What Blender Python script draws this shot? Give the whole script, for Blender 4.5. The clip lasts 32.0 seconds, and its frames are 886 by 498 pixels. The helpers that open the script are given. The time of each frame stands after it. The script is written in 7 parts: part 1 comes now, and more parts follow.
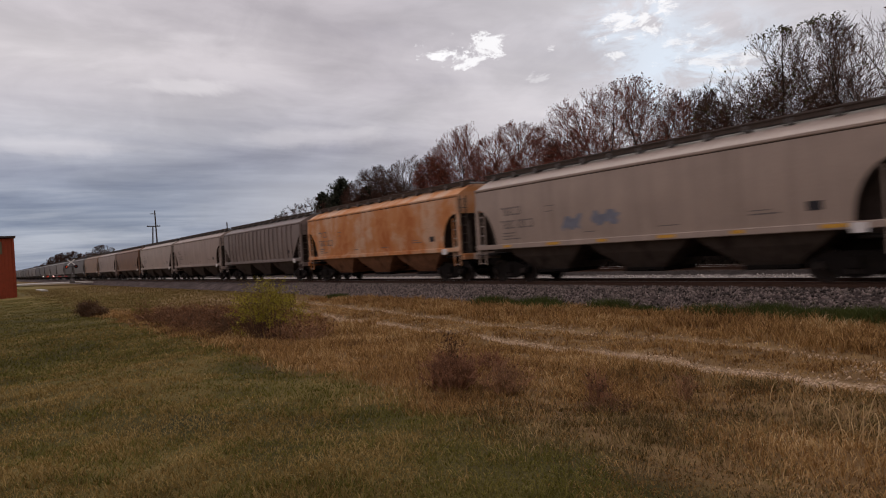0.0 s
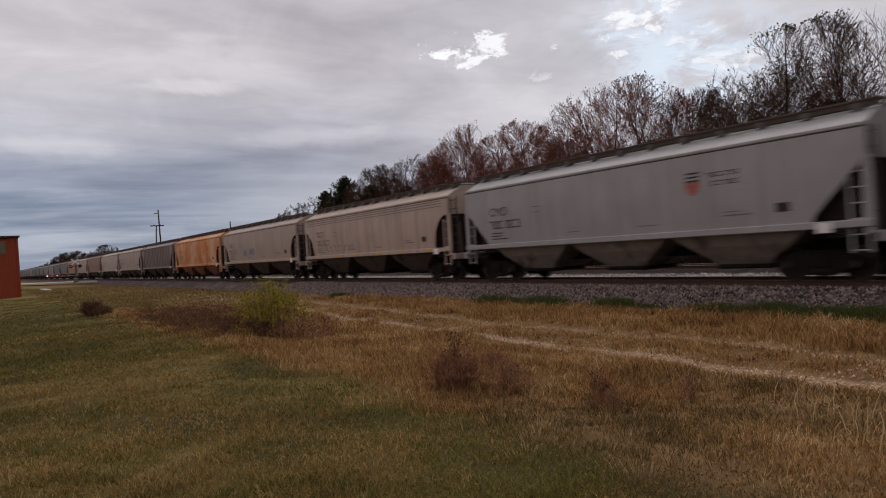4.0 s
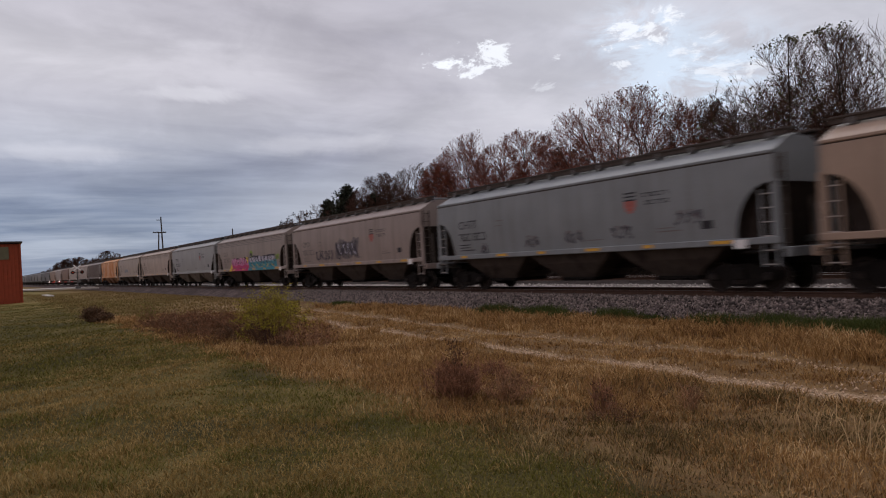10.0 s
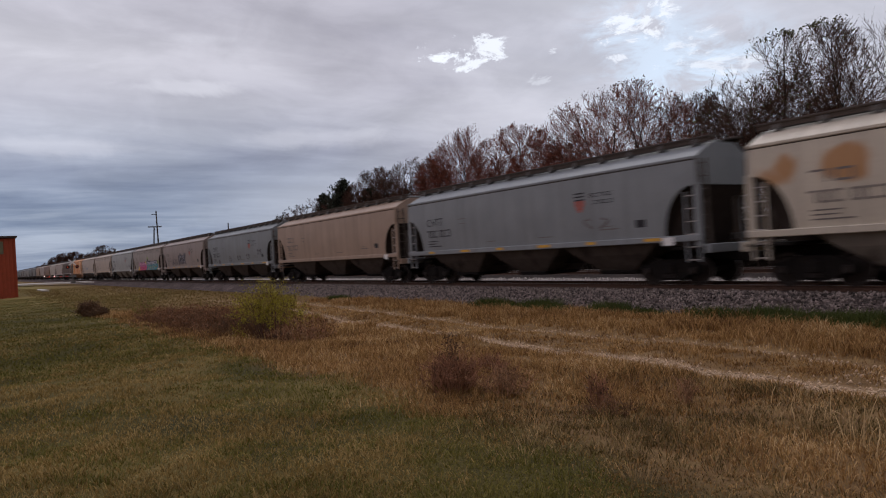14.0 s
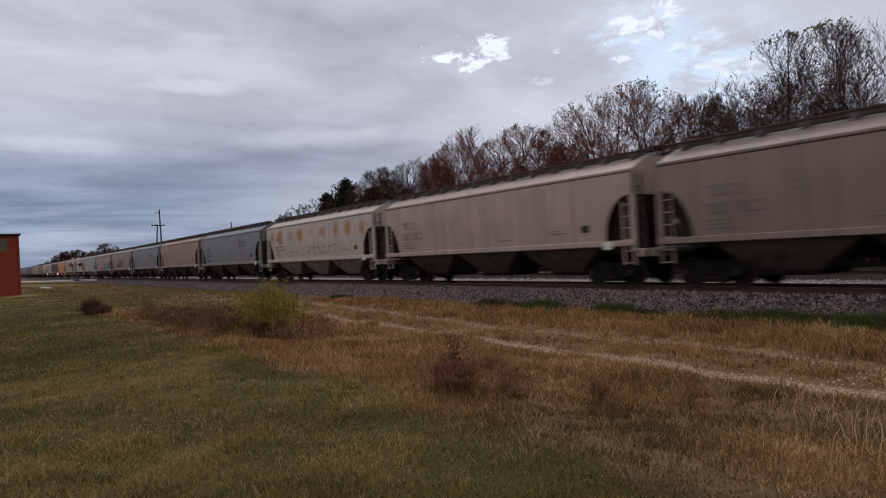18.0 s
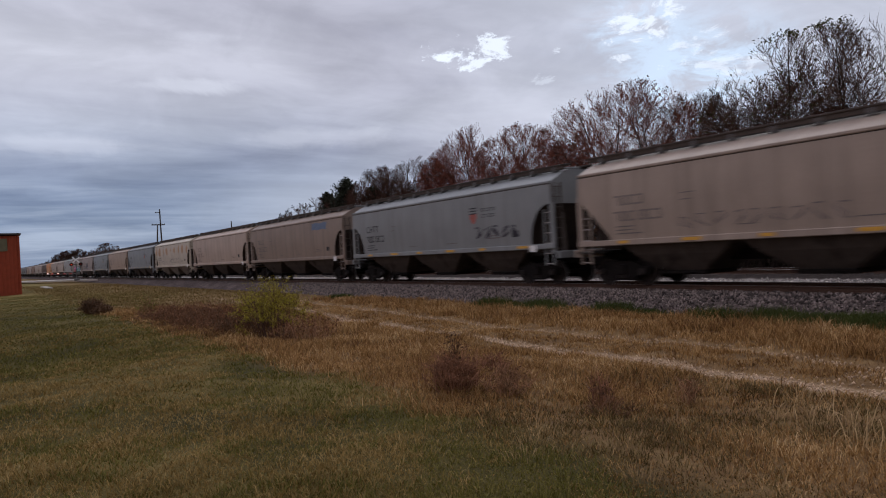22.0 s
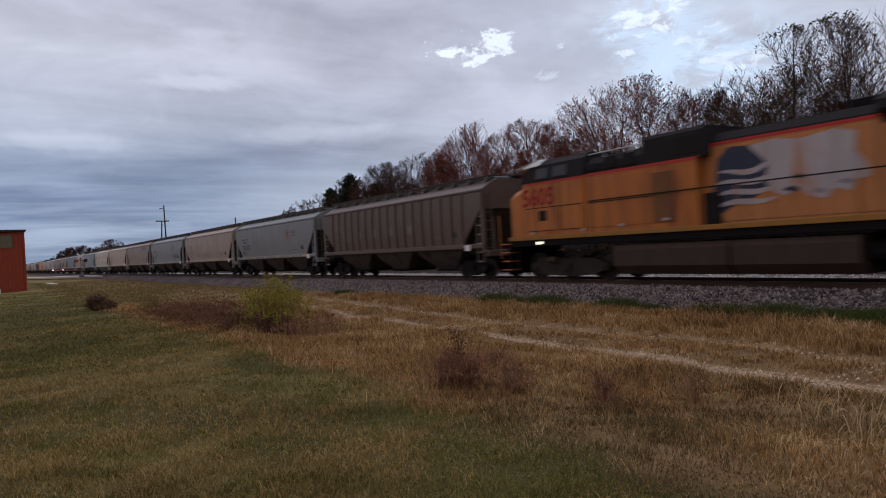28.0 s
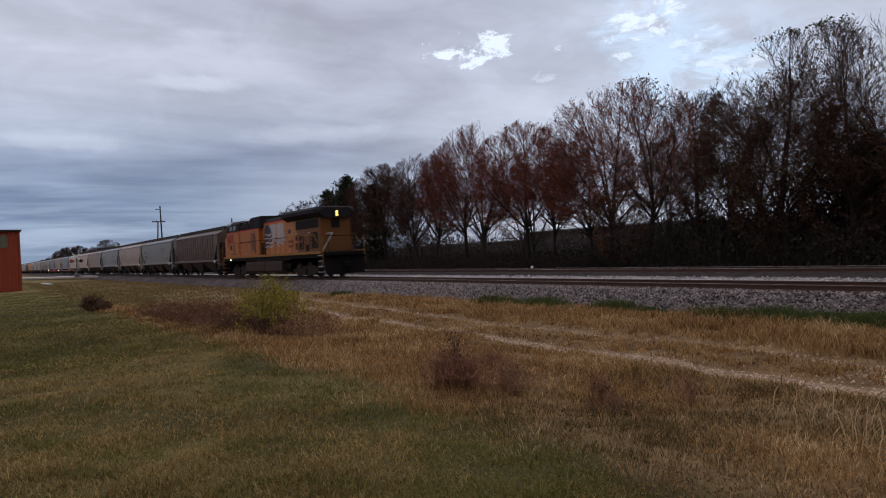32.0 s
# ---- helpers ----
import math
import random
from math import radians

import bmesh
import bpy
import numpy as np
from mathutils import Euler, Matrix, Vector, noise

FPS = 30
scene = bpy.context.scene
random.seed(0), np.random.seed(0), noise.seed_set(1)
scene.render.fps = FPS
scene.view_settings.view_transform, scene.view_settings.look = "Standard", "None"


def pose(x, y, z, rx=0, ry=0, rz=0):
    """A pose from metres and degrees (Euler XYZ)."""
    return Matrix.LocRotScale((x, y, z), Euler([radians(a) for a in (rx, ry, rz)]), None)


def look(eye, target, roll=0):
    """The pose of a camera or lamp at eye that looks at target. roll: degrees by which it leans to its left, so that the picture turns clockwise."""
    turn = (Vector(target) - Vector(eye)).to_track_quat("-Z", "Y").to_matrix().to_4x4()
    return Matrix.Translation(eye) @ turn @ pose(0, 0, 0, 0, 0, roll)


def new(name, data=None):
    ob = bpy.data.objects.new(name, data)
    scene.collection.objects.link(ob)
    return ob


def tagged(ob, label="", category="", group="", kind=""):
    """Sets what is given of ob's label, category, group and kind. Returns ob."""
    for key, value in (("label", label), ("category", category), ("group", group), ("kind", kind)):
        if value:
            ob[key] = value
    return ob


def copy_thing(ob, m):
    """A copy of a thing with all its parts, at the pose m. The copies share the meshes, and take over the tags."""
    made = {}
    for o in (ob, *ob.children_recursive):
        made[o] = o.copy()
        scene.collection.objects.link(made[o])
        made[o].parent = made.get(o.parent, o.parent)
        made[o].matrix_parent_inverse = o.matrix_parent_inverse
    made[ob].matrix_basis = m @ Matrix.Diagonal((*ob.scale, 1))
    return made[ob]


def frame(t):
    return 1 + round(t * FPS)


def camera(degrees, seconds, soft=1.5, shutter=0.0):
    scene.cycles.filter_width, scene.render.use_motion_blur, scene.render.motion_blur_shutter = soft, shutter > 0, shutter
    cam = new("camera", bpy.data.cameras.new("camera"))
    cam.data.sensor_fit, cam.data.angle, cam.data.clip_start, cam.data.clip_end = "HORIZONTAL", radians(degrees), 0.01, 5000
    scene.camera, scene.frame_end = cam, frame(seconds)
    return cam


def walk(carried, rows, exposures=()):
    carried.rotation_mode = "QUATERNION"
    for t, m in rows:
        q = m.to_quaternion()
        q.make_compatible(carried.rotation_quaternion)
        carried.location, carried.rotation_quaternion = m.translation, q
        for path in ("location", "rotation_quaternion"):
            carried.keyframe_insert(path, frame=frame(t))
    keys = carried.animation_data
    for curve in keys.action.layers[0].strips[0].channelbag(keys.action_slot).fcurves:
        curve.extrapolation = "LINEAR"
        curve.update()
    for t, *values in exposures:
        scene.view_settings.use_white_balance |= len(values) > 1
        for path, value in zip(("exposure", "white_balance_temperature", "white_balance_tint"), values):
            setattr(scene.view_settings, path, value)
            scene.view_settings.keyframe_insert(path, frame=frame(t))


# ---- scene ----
cam = camera(65.4, 32.0, 1.1, 0.9)
EYE = (0.0, 0.0, 1.54)
# seconds, then the turn of the hand-held camera in degrees
TURNS = [
    (0, 90.046, 3.649, 55.684),
    (0.5, 90.037, 3.662, 55.711),
    (1, 90.025, 3.533, 55.800),
    (1.5, 90.014, 3.367, 55.828),
    (2, 90.009, 3.348, 55.801),
    (2.5, 90.028, 3.313, 55.835),
    (3, 90.022, 3.533, 55.907),
    (3.5, 89.954, 3.781, 55.930),
    (5.5, 90.164, 3.481, 55.972),
    (6, 90.250, 3.519, 56.003),
    (6.5, 90.329, 3.363, 56.017),
    (7, 90.376, 3.281, 56.106),
    (7.5, 90.396, 3.078, 56.134),
    (8, 90.437, 3.135, 56.198),
    (8.5, 90.634, 3.249, 56.202),
    (9, 90.770, 3.135, 56.211),
    (9.5, 90.758, 3.286, 56.143),
    (10, 90.717, 3.315, 56.091),
    (10.5, 90.705, 3.189, 56.007),
    (11, 90.704, 3.256, 55.921),
    (11.5, 90.692, 3.313, 55.903),
    (12, 90.593, 3.314, 55.873),
    (12.5, 90.447, 3.395, 55.824),
    (13, 90.351, 3.357, 55.730),
    (13.5, 90.255, 3.412, 55.718),
    (14, 90.206, 3.389, 55.765),
    (14.5, 90.216, 3.354, 55.857),
    (16.5, 89.933, 3.890, 55.975),
    (17, 89.898, 3.612, 56.015),
    (17.5, 90.043, 3.473, 55.976),
    (18, 90.228, 3.061, 55.977),
    (18.5, 90.355, 2.933, 55.968),
    (19, 90.438, 2.782, 55.952),
    (19.5, 90.546, 2.840, 55.951),
    (20, 90.599, 3.085, 55.959),
    (20.5, 90.508, 3.043, 55.980),
    (21, 90.329, 3.040, 55.980),
    (21.5, 90.197, 3.035, 55.979),
    (22, 90.160, 3.110, 56.001),
    (22.5, 90.174, 3.138, 56.049),
    (23, 90.161, 3.007, 56.154),
    (23.5, 90.097, 3.119, 56.180),
    (24, 90.026, 3.200, 56.153),
    (24.5, 90.024, 3.115, 56.136),
    (25, 90.043, 2.956, 56.148),
    (25.5, 89.994, 3.028, 56.230),
    (27.5, 89.691, 3.395, 56.323),
    (28, 89.846, 3.172, 56.310),
    (28.5, 90.001, 3.144, 56.219),
    (29, 89.999, 3.022, 56.116),
    (29.5, 89.956, 2.977, 56.046),
    (30, 89.883, 2.739, 56.040),
    (30.5, 89.875, 2.890, 56.084),
    (31, 89.934, 2.894, 56.094),
    (31.5, 89.990, 2.834, 56.046),
    (32, 89.970, 2.950, 56.028),
]
walk(cam, [(t, pose(*EYE, a, b, c)) for t, a, b, c in TURNS],
     exposures=[(0, 0.0, 6760, 12), (6, 0.0, 6520, 11), (12, 0.0, 6280, 11), (20, 0.0, 6000, 10), (28, 0.0, 5820, 9), (32, 0.0, 5780, 8)])

# ---- light: overcast dusk sky with a weak, wide sun behind the clouds ----
SUN_AZ, SUN_EL = radians(135), radians(42)  # azimuth from +x towards +y
sun_dir = Vector((math.cos(SUN_AZ) * math.cos(SUN_EL), math.sin(SUN_AZ) * math.cos(SUN_EL), math.sin(SUN_EL)))


class Nodes:
    """A short way to write a node tree."""

    def __init__(self, tree):
        self.tree = tree
        tree.nodes.clear()

    def add(self, kind, inputs=None, **settings):
        n = self.tree.nodes.new(kind)
        for k, v in settings.items():
            put(n, k, v)
        for k, v in (inputs or {}).items():
            if isinstance(v, bpy.types.NodeSocket):
                self.tree.links.new(v, n.inputs[k])
            else:
                n.inputs[k].default_value = v
        return n

    def math(self, op, a, b=0.0, c=0.0, clamp=False):
        n = self.add("ShaderNodeMath", {0: a, 1: b, 2: c})
        n.operation, n.use_clamp = op, clamp
        return n.outputs[0]

    def vmath(self, op, a, b=(0, 0, 0)):
        n = self.add("ShaderNodeVectorMath", {0: a, 1: b})
        n.operation = op
        return n

    def ramp(self, fac, stops):
        n = self.add("ShaderNodeValToRGB", {"Fac": fac})
        el = n.color_ramp.elements
        while len(el) < len(stops):
            el.new(0.5)
        for e, (p, c) in zip(el, stops):
            e.position = p
            e.color = (*c, 1) if len(c) == 3 else c
        return n.outputs["Color"]

    def mix(self, fac, a, b, mode="MIX"):
        n = self.tree.nodes.new("ShaderNodeMix")
        n.data_type, n.blend_type = "RGBA", mode
        for k, v in ((0, fac), (6, a), (7, b)):
            if isinstance(v, bpy.types.NodeSocket):
                self.tree.links.new(v, n.inputs[k])
            else:
                n.inputs[k].default_value = v if k == 0 else (*v, 1)
        return n.outputs[2]

    def noise(self, vec, scale, detail=4.0, rough=0.55, dist=0.0):
        return self.add("ShaderNodeTexNoise", {"Vector": vec, "Scale": scale, "Detail": detail,
                                               "Roughness": rough, "Distortion": dist}).outputs["Fac"]

    def smooth(self, v, lo, hi, a=0.0, b=1.0):
        n = self.add("ShaderNodeMapRange", {"Value": v, "From Min": lo, "From Max": hi, "To Min": a, "To Max": b})
        n.interpolation_type = "SMOOTHSTEP"
        return n.outputs[0]


def put(n, k, v):
    if k == "sky_type":
        n.sky_type = v
    elif k == "sun_disc":
        n.sun_disc = v
    elif k == "sun_elevation":
        n.sun_elevation = v
    elif k == "sun_rotation":
        n.sun_rotation = v


def build_world():
    w = bpy.data.worlds.new("overcast_sky")
    w.use_nodes = True
    scene.world = w
    N = Nodes(w.node_tree)
    d = N.add("ShaderNodeTexCoord").outputs["Generated"]
    s = N.add("ShaderNodeSeparateXYZ", {0: d})
    x, y, z = s.outputs
    zc = N.math("MAXIMUM", z, 0.0)
    q = N.math("DIVIDE", 1.0, N.math("ADD", zc, 0.105))
    # the cloud deck, a flat layer seen from below
    deck = N.add("ShaderNodeCombineXYZ", {0: N.math("MULTIPLY", x, q), 1: N.math("MULTIPLY", y, q), 2: 0.0}).outputs[0]
    turn = N.add("ShaderNodeMapping", {"Vector": deck, "Rotation": (0, 0, radians(-33)), "Scale": (1.0, 0.45, 1.0)}).outputs[0]
    big = N.noise(turn, 0.42, 5.0, 0.5, 0.3)
    fine = N.noise(turn, 2.2, 7.0, 0.58, 0.4)
    body = N.math("ADD", N.math("MULTIPLY", big, 0.72), N.math("MULTIPLY", fine, 0.28))
    clouds = N.ramp(body, [(0.34, (0.32, 0.305, 0.365)), (0.46, (0.47, 0.445, 0.49)), (0.56, (0.60, 0.575, 0.615)), (0.70, (0.72, 0.695, 0.73))])
    low = N.ramp(body, [(0.38, (0.07, 0.098, 0.185)), (0.46, (0.125, 0.168, 0.275)), (0.54, (0.225, 0.275, 0.385)), (0.66, (0.42, 0.47, 0.57))])
    # rolls and folds on the underside of the deck
    roll = N.noise(N.add("ShaderNodeMapping", {"Vector": d, "Scale": (1.0, 1.0, 2.6)}).outputs[0], 5.5, 7.0, 0.58, 0.5)
    fold = N.smooth(roll, 0.30, 0.70, 0.88, 1.10)
    # blue-grey towards the western horizon, paler overhead and to the north
    west = N.math("MULTIPLY", x, -1.0)
    lowness = N.math("MULTIPLY", N.smooth(z, 0.28, 0.05), N.smooth(west, 0.72, 0.98))
    col = N.mix(lowness, clouds, low)
    # a clear strip right above the horizon
    strip = N.math("MULTIPLY", N.smooth(z, 0.035, 0.0), 0.42)
    col = N.mix(strip, col, (0.44, 0.50, 0.59))
    # the deck is thinner and paler around the sun
    pale = N.smooth(N.vmath("DISTANCE", d, (-0.52, 0.79, 0.32)).outputs["Value"], 0.55, 0.08)
    col = N.mix(N.math("MULTIPLY", pale, 0.38), col, (0.86, 0.88, 0.94))
    col = N.mix(1.0, col, N.add("ShaderNodeCombineColor", {0: fold, 1: fold, 2: fold}).outputs[0], "MULTIPLY")
    # a wide thin stretch where blue-white light comes through in ragged patches
    veil = N.noise(N.add("ShaderNodeMapping", {"Vector": d, "Scale": (1.0, 1.0, 2.2)}).outputs[0], 11.0, 7.0, 0.62, 0.6)
    for c, wide in (((-0.560, 0.797, 0.222), 0.17), ((-0.615, 0.735, 0.288), 0.10)):
        reach = N.smooth(N.vmath("LENGTH", N.vmath("MULTIPLY", N.vmath("SUBTRACT", d, c).outputs[0], (1.0, 1.0, 1.7)).outputs[0]).outputs["Value"], wide, wide * 0.2)
        col = N.mix(N.math("MULTIPLY", N.math("MULTIPLY", reach, N.smooth(veil, 0.40, 0.60)), 0.85), col, (0.76, 0.88, 1.02))
    # paler low sky beyond the wood's far end
    glim = N.smooth(N.vmath("LENGTH", N.vmath("MULTIPLY", N.vmath("SUBTRACT", d, (-0.90, 0.42, 0.075)).outputs[0], (0.7, 0.7, 2.2)).outputs[0]).outputs["Value"], 0.19, 0.02)
    col = N.mix(N.math("MULTIPLY", glim, 0.5), col, (0.66, 0.68, 0.75))
    # thin places in the deck where the light breaks through
    rag = N.noise(N.add("ShaderNodeMapping", {"Vector": d, "Scale": (1.0, 1.0, 2.0)}).outputs[0], 22.0, 9.0, 0.70, 0.4)
    # pale streaks on the underside, drawn out along the deck
    for (bx, by, bz), wide, power in STREAKS:
        off = N.vmath("MULTIPLY", N.vmath("SUBTRACT", d, (bx, by, bz)).outputs[0], (1.0, 1.0, 8.0)).outputs[0]
        glim2 = N.smooth(N.math("ADD", N.vmath("LENGTH", off).outputs["Value"], N.math("MULTIPLY", N.math("SUBTRACT", veil, 0.5), 0.22)), wide, wide * 0.15)
        col = N.mix(N.math("MULTIPLY", glim2, power), col, (0.88, 0.86, 0.90))
    for (bx, by, bz), wide, cut, power in BREAKS:
        off = N.vmath("MULTIPLY", N.vmath("SUBTRACT", d, (bx, by, bz)).outputs[0], (1.0, 1.0, 2.1)).outputs[0]
        dist = N.vmath("LENGTH", off).outputs["Value"]
        near = N.smooth(dist, wide, 0.0)
        hole = N.smooth(N.math("ADD", rag, N.math("MULTIPLY", near, 0.24)), cut, cut + 0.10)
        col = N.mix(N.math("MULTIPLY", N.math("MULTIPLY", hole, N.smooth(dist, wide, wide * 0.55)), power), col, (1.0, 1.02, 1.06))
    sky = N.add("ShaderNodeTexSky", sky_type="NISHITA", sun_disc=False, sun_elevation=SUN_EL, sun_rotation=math.pi / 2 - SUN_AZ)
    clear = N.mix(1.0, sky.outputs[0], (0.08, 0.08, 0.08), "MULTIPLY")
    col = N.mix(0.94, clear, col)
    # an overcast sky is brighter overhead, and duller on the side away from the sun
    away = N.smooth(N.vmath("DOT_PRODUCT", d, tuple(sun_dir)).outputs["Value"], 0.45, -0.7)
    lift = N.math("MULTIPLY", N.math("MULTIPLY_ADD", N.smooth(z, 0.36, 1.0), 1.0, 1.0), N.math("MULTIPLY_ADD", away, -0.34, 1.0))
    col = N.mix(1.0, col, N.add("ShaderNodeCombineColor", {0: lift, 1: lift, 2: lift}).outputs[0], "MULTIPLY")
    col = N.mix(N.math("MULTIPLY", N.smooth(N.math("ADD", N.math("MULTIPLY", y, -1.0), N.math("MULTIPLY", x, 0.3)), 0.0, 0.7), 0.8), col, N.mix(1.0, col, (1.11, 0.965, 0.945), "MULTIPLY"))
    # night comes on in the east
    east = N.math("MULTIPLY_ADD", N.smooth(x, 0.25, 0.9), -0.4, 1.0)
    col = N.mix(1.0, col, N.add("ShaderNodeCombineColor", {0: east, 1: east, 2: east}).outputs[0], "MULTIPLY")
    ground = N.smooth(z, -0.01, -0.12)
    col = N.mix(ground, col, (0.05, 0.045, 0.035))
    bg = N.add("ShaderNodeBackground", {"Color": col, "Strength": SKY_STRENGTH})
    out = N.add("ShaderNodeOutputWorld", {"Surface": bg.outputs[0]})


SKY_STRENGTH = 1.0
# where the deck is thin: direction, width, threshold, strength
BREAKS = [((-0.785, 0.556, 0.274), 0.075, 0.64, 1.0), ((-0.750, 0.600, 0.278), 0.06, 0.645, 0.9), ((-0.765, 0.585, 0.262), 0.05, 0.64, 0.9), ((-0.606, 0.742, 0.288), 0.095, 0.63, 0.85), ((-0.691, 0.673, 0.263), 0.03, 0.69, 0.6),
          ((-0.632, 0.734, 0.249), 0.035, 0.67, 0.7), ((-0.712, 0.663, 0.234), 0.045, 0.71, 0.3), ((-0.545, 0.803, 0.235), 0.13, 0.68, 0.55)]
STREAKS = [((-0.942, 0.24, 0.237), 0.10, 0.42), ((-0.917, 0.265, 0.299), 0.09, 0.25), ((-0.975, 0.10, 0.16), 0.14, 0.3), ((-0.90, 0.40, 0.17), 0.16, 0.3)]
build_world()
lamp = bpy.data.lights.new("sun", "SUN")
lamp.energy, lamp.angle, lamp.color = 0.6, radians(30), (1.0, 0.93, 0.86)
sun = new("sun", lamp)
sun.matrix_world = look(sun_dir * 100, (0, 0, 0))

# ---- materials ----
def surface(name, colour, rough=0.8, metal=0.0, grain=0.25, scale=6.0, second=None, bump=0.15, streak=None,
            bump_scale=40.0, island=0.0, per_object=0.0, spec=0.3, stains=0.45, coords="Object"):
    """A painted or natural surface: base colour, a second colour in stains, fine grain, bump."""
    m = bpy.data.materials.new(name)
    m.use_nodes = True
    N = Nodes(m.node_tree)
    if coords == "World":
        v = N.add("ShaderNodeNewGeometry").outputs["Position"]
    else:
        v = N.add("ShaderNodeTexCoord").outputs[coords]
    g1 = N.noise(v, scale, 6.0, 0.6)
    g2 = N.noise(v, scale * 9.0, 4.0, 0.6)
    lo = tuple(c * (1 - grain) for c in colour)
    hi = tuple(min(1, c * (1 + grain)) for c in colour)
    fac = N.math("ADD", N.math("MULTIPLY", g1, 0.55), N.math("MULTIPLY", g2, 0.45))
    col = N.ramp(fac, [(0.32, lo), (0.68, hi)])
    if second:
        sv = N.add("ShaderNodeMapping", {"Vector": v, "Scale": streak or (1, 1, 1)}).outputs[0]
        st = N.noise(sv, scale * 0.6, 7.0, 0.62, 0.3)
        col = N.mix(N.smooth(st, 1.0 - stains, 1.0 - stains + 0.22), col, second)
    if island:
        r = N.add("ShaderNodeNewGeometry").outputs["Random Per Island"]
        k = N.math("MULTIPLY_ADD", r, 2 * island, 1 - island)
        col = N.mix(1.0, col, N.add("ShaderNodeCombineColor", {0: k, 1: k, 2: k}).outputs[0], "MULTIPLY")
    if per_object:
        r = N.add("ShaderNodeObjectInfo").outputs["Random"]
        k = N.math("MULTIPLY_ADD", r, 2 * per_object, 1 - per_object)
        col = N.mix(1.0, col, N.add("ShaderNodeCombineColor", {0: k, 1: k, 2: k}).outputs[0], "MULTIPLY")
    rr = N.math("MULTIPLY_ADD", g1, 0.25, rough - 0.12, clamp=True)
    b = N.add("ShaderNodeBump", {"Height": N.noise(v, bump_scale, 5.0, 0.65), "Strength": bump, "Distance": 0.02})
    p = N.add("ShaderNodeBsdfPrincipled", {"Base Color": col, "Roughness": rr, "Metallic": metal,
                                           "Normal": b.outputs[0], "Specular IOR Level": spec})
    N.add("ShaderNodeOutputMaterial", {"Surface": p.outputs[0]})
    return m


def paint(name, colour, dirt=(0.10, 0.085, 0.07), rust=(0.22, 0.09, 0.03), dirty=0.35, rusty=0.0, rough=0.52, band=None, spec=0.34):
    """Railcar paint: dust towards one tone, vertical run-off streaks, and blooms of rust."""
    m = bpy.data.materials.new(name)
    m.use_nodes = True
    N = Nodes(m.node_tree)
    v = N.add("ShaderNodeTexCoord").outputs["Object"]
    fine = N.noise(v, 14.0, 5.0, 0.6)
    broad = N.noise(v, 0.7, 4.0, 0.5)
    runs = N.noise(N.add("ShaderNodeMapping", {"Vector": v, "Scale": (3.2, 0.2, 0.16)}).outputs[0], 1.0, 6.0, 0.65)
    col = N.ramp(N.math("MULTIPLY_ADD", fine, 0.4, N.math("MULTIPLY", broad, 0.6)),
                 [(0.3, tuple(c * 0.84 for c in colour)), (0.7, tuple(min(1, c * 1.12) for c in colour))])
    col = N.mix(N.math("MULTIPLY", N.smooth(runs, 0.42, 0.75), dirty), col, dirt)
    # faint vertical seams of the side sheets
    sx = N.add("ShaderNodeSeparateXYZ", {0: v})
    saw = N.math("PINGPONG", sx.outputs[0], 1.05)
    col = N.mix(N.math("MULTIPLY", N.smooth(saw, 0.03, 0.0), 0.22), col, dirt)
    if rusty:
        bloom = N.noise(N.add("ShaderNodeMapping", {"Vector": v, "Scale": (1.0, 0.3, 0.45)}).outputs[0], 0.9, 7.0, 0.6, 0.5)
        t = 0.66 - rusty * 0.30
        k = N.math("MULTIPLY", N.smooth(bloom, t, t + 0.16), 0.85)
        if band:  # rust blooms only along one strip of the side
            lumps = N.math("ADD", N.math("SINE", N.math("MULTIPLY_ADD", sx.outputs[0], 3.4, N.math("MULTIPLY", broad, 4.0))), N.math("MULTIPLY_ADD", bloom, 5.0, -2.2))
            off = N.math("SUBTRACT", sx.outputs[2], (band[0] + band[1]) / 2)
            k = N.math("MULTIPLY", N.smooth(N.math("MULTIPLY_ADD", N.math("MULTIPLY", off, off), -5.0, lumps), 0.0, 1.1), 0.85)
        col = N.mix(k, col, rust)
    rr = N.math("MULTIPLY_ADD", fine, 0.2, rough - 0.1, clamp=True)
    wave = N.noise(N.add("ShaderNodeMapping", {"Vector": v, "Scale": (1.0, 1.0, 0.35)}).outputs[0], 1.3, 3.0, 0.5)
    b1 = N.add("ShaderNodeBump", {"Height": wave, "Strength": 0.10, "Distance": 0.05})
    b = N.add("ShaderNodeBump", {"Height": fine, "Strength": 0.05, "Distance": 0.01, "Normal": b1.outputs[0]})
    p = N.add("ShaderNodeBsdfPrincipled", {"Base Color": col, "Roughness": rr, "Normal": b.outputs[0], "Specular IOR Level": spec})
    N.add("ShaderNodeOutputMaterial", {"Surface": p.outputs[0]})
    return m


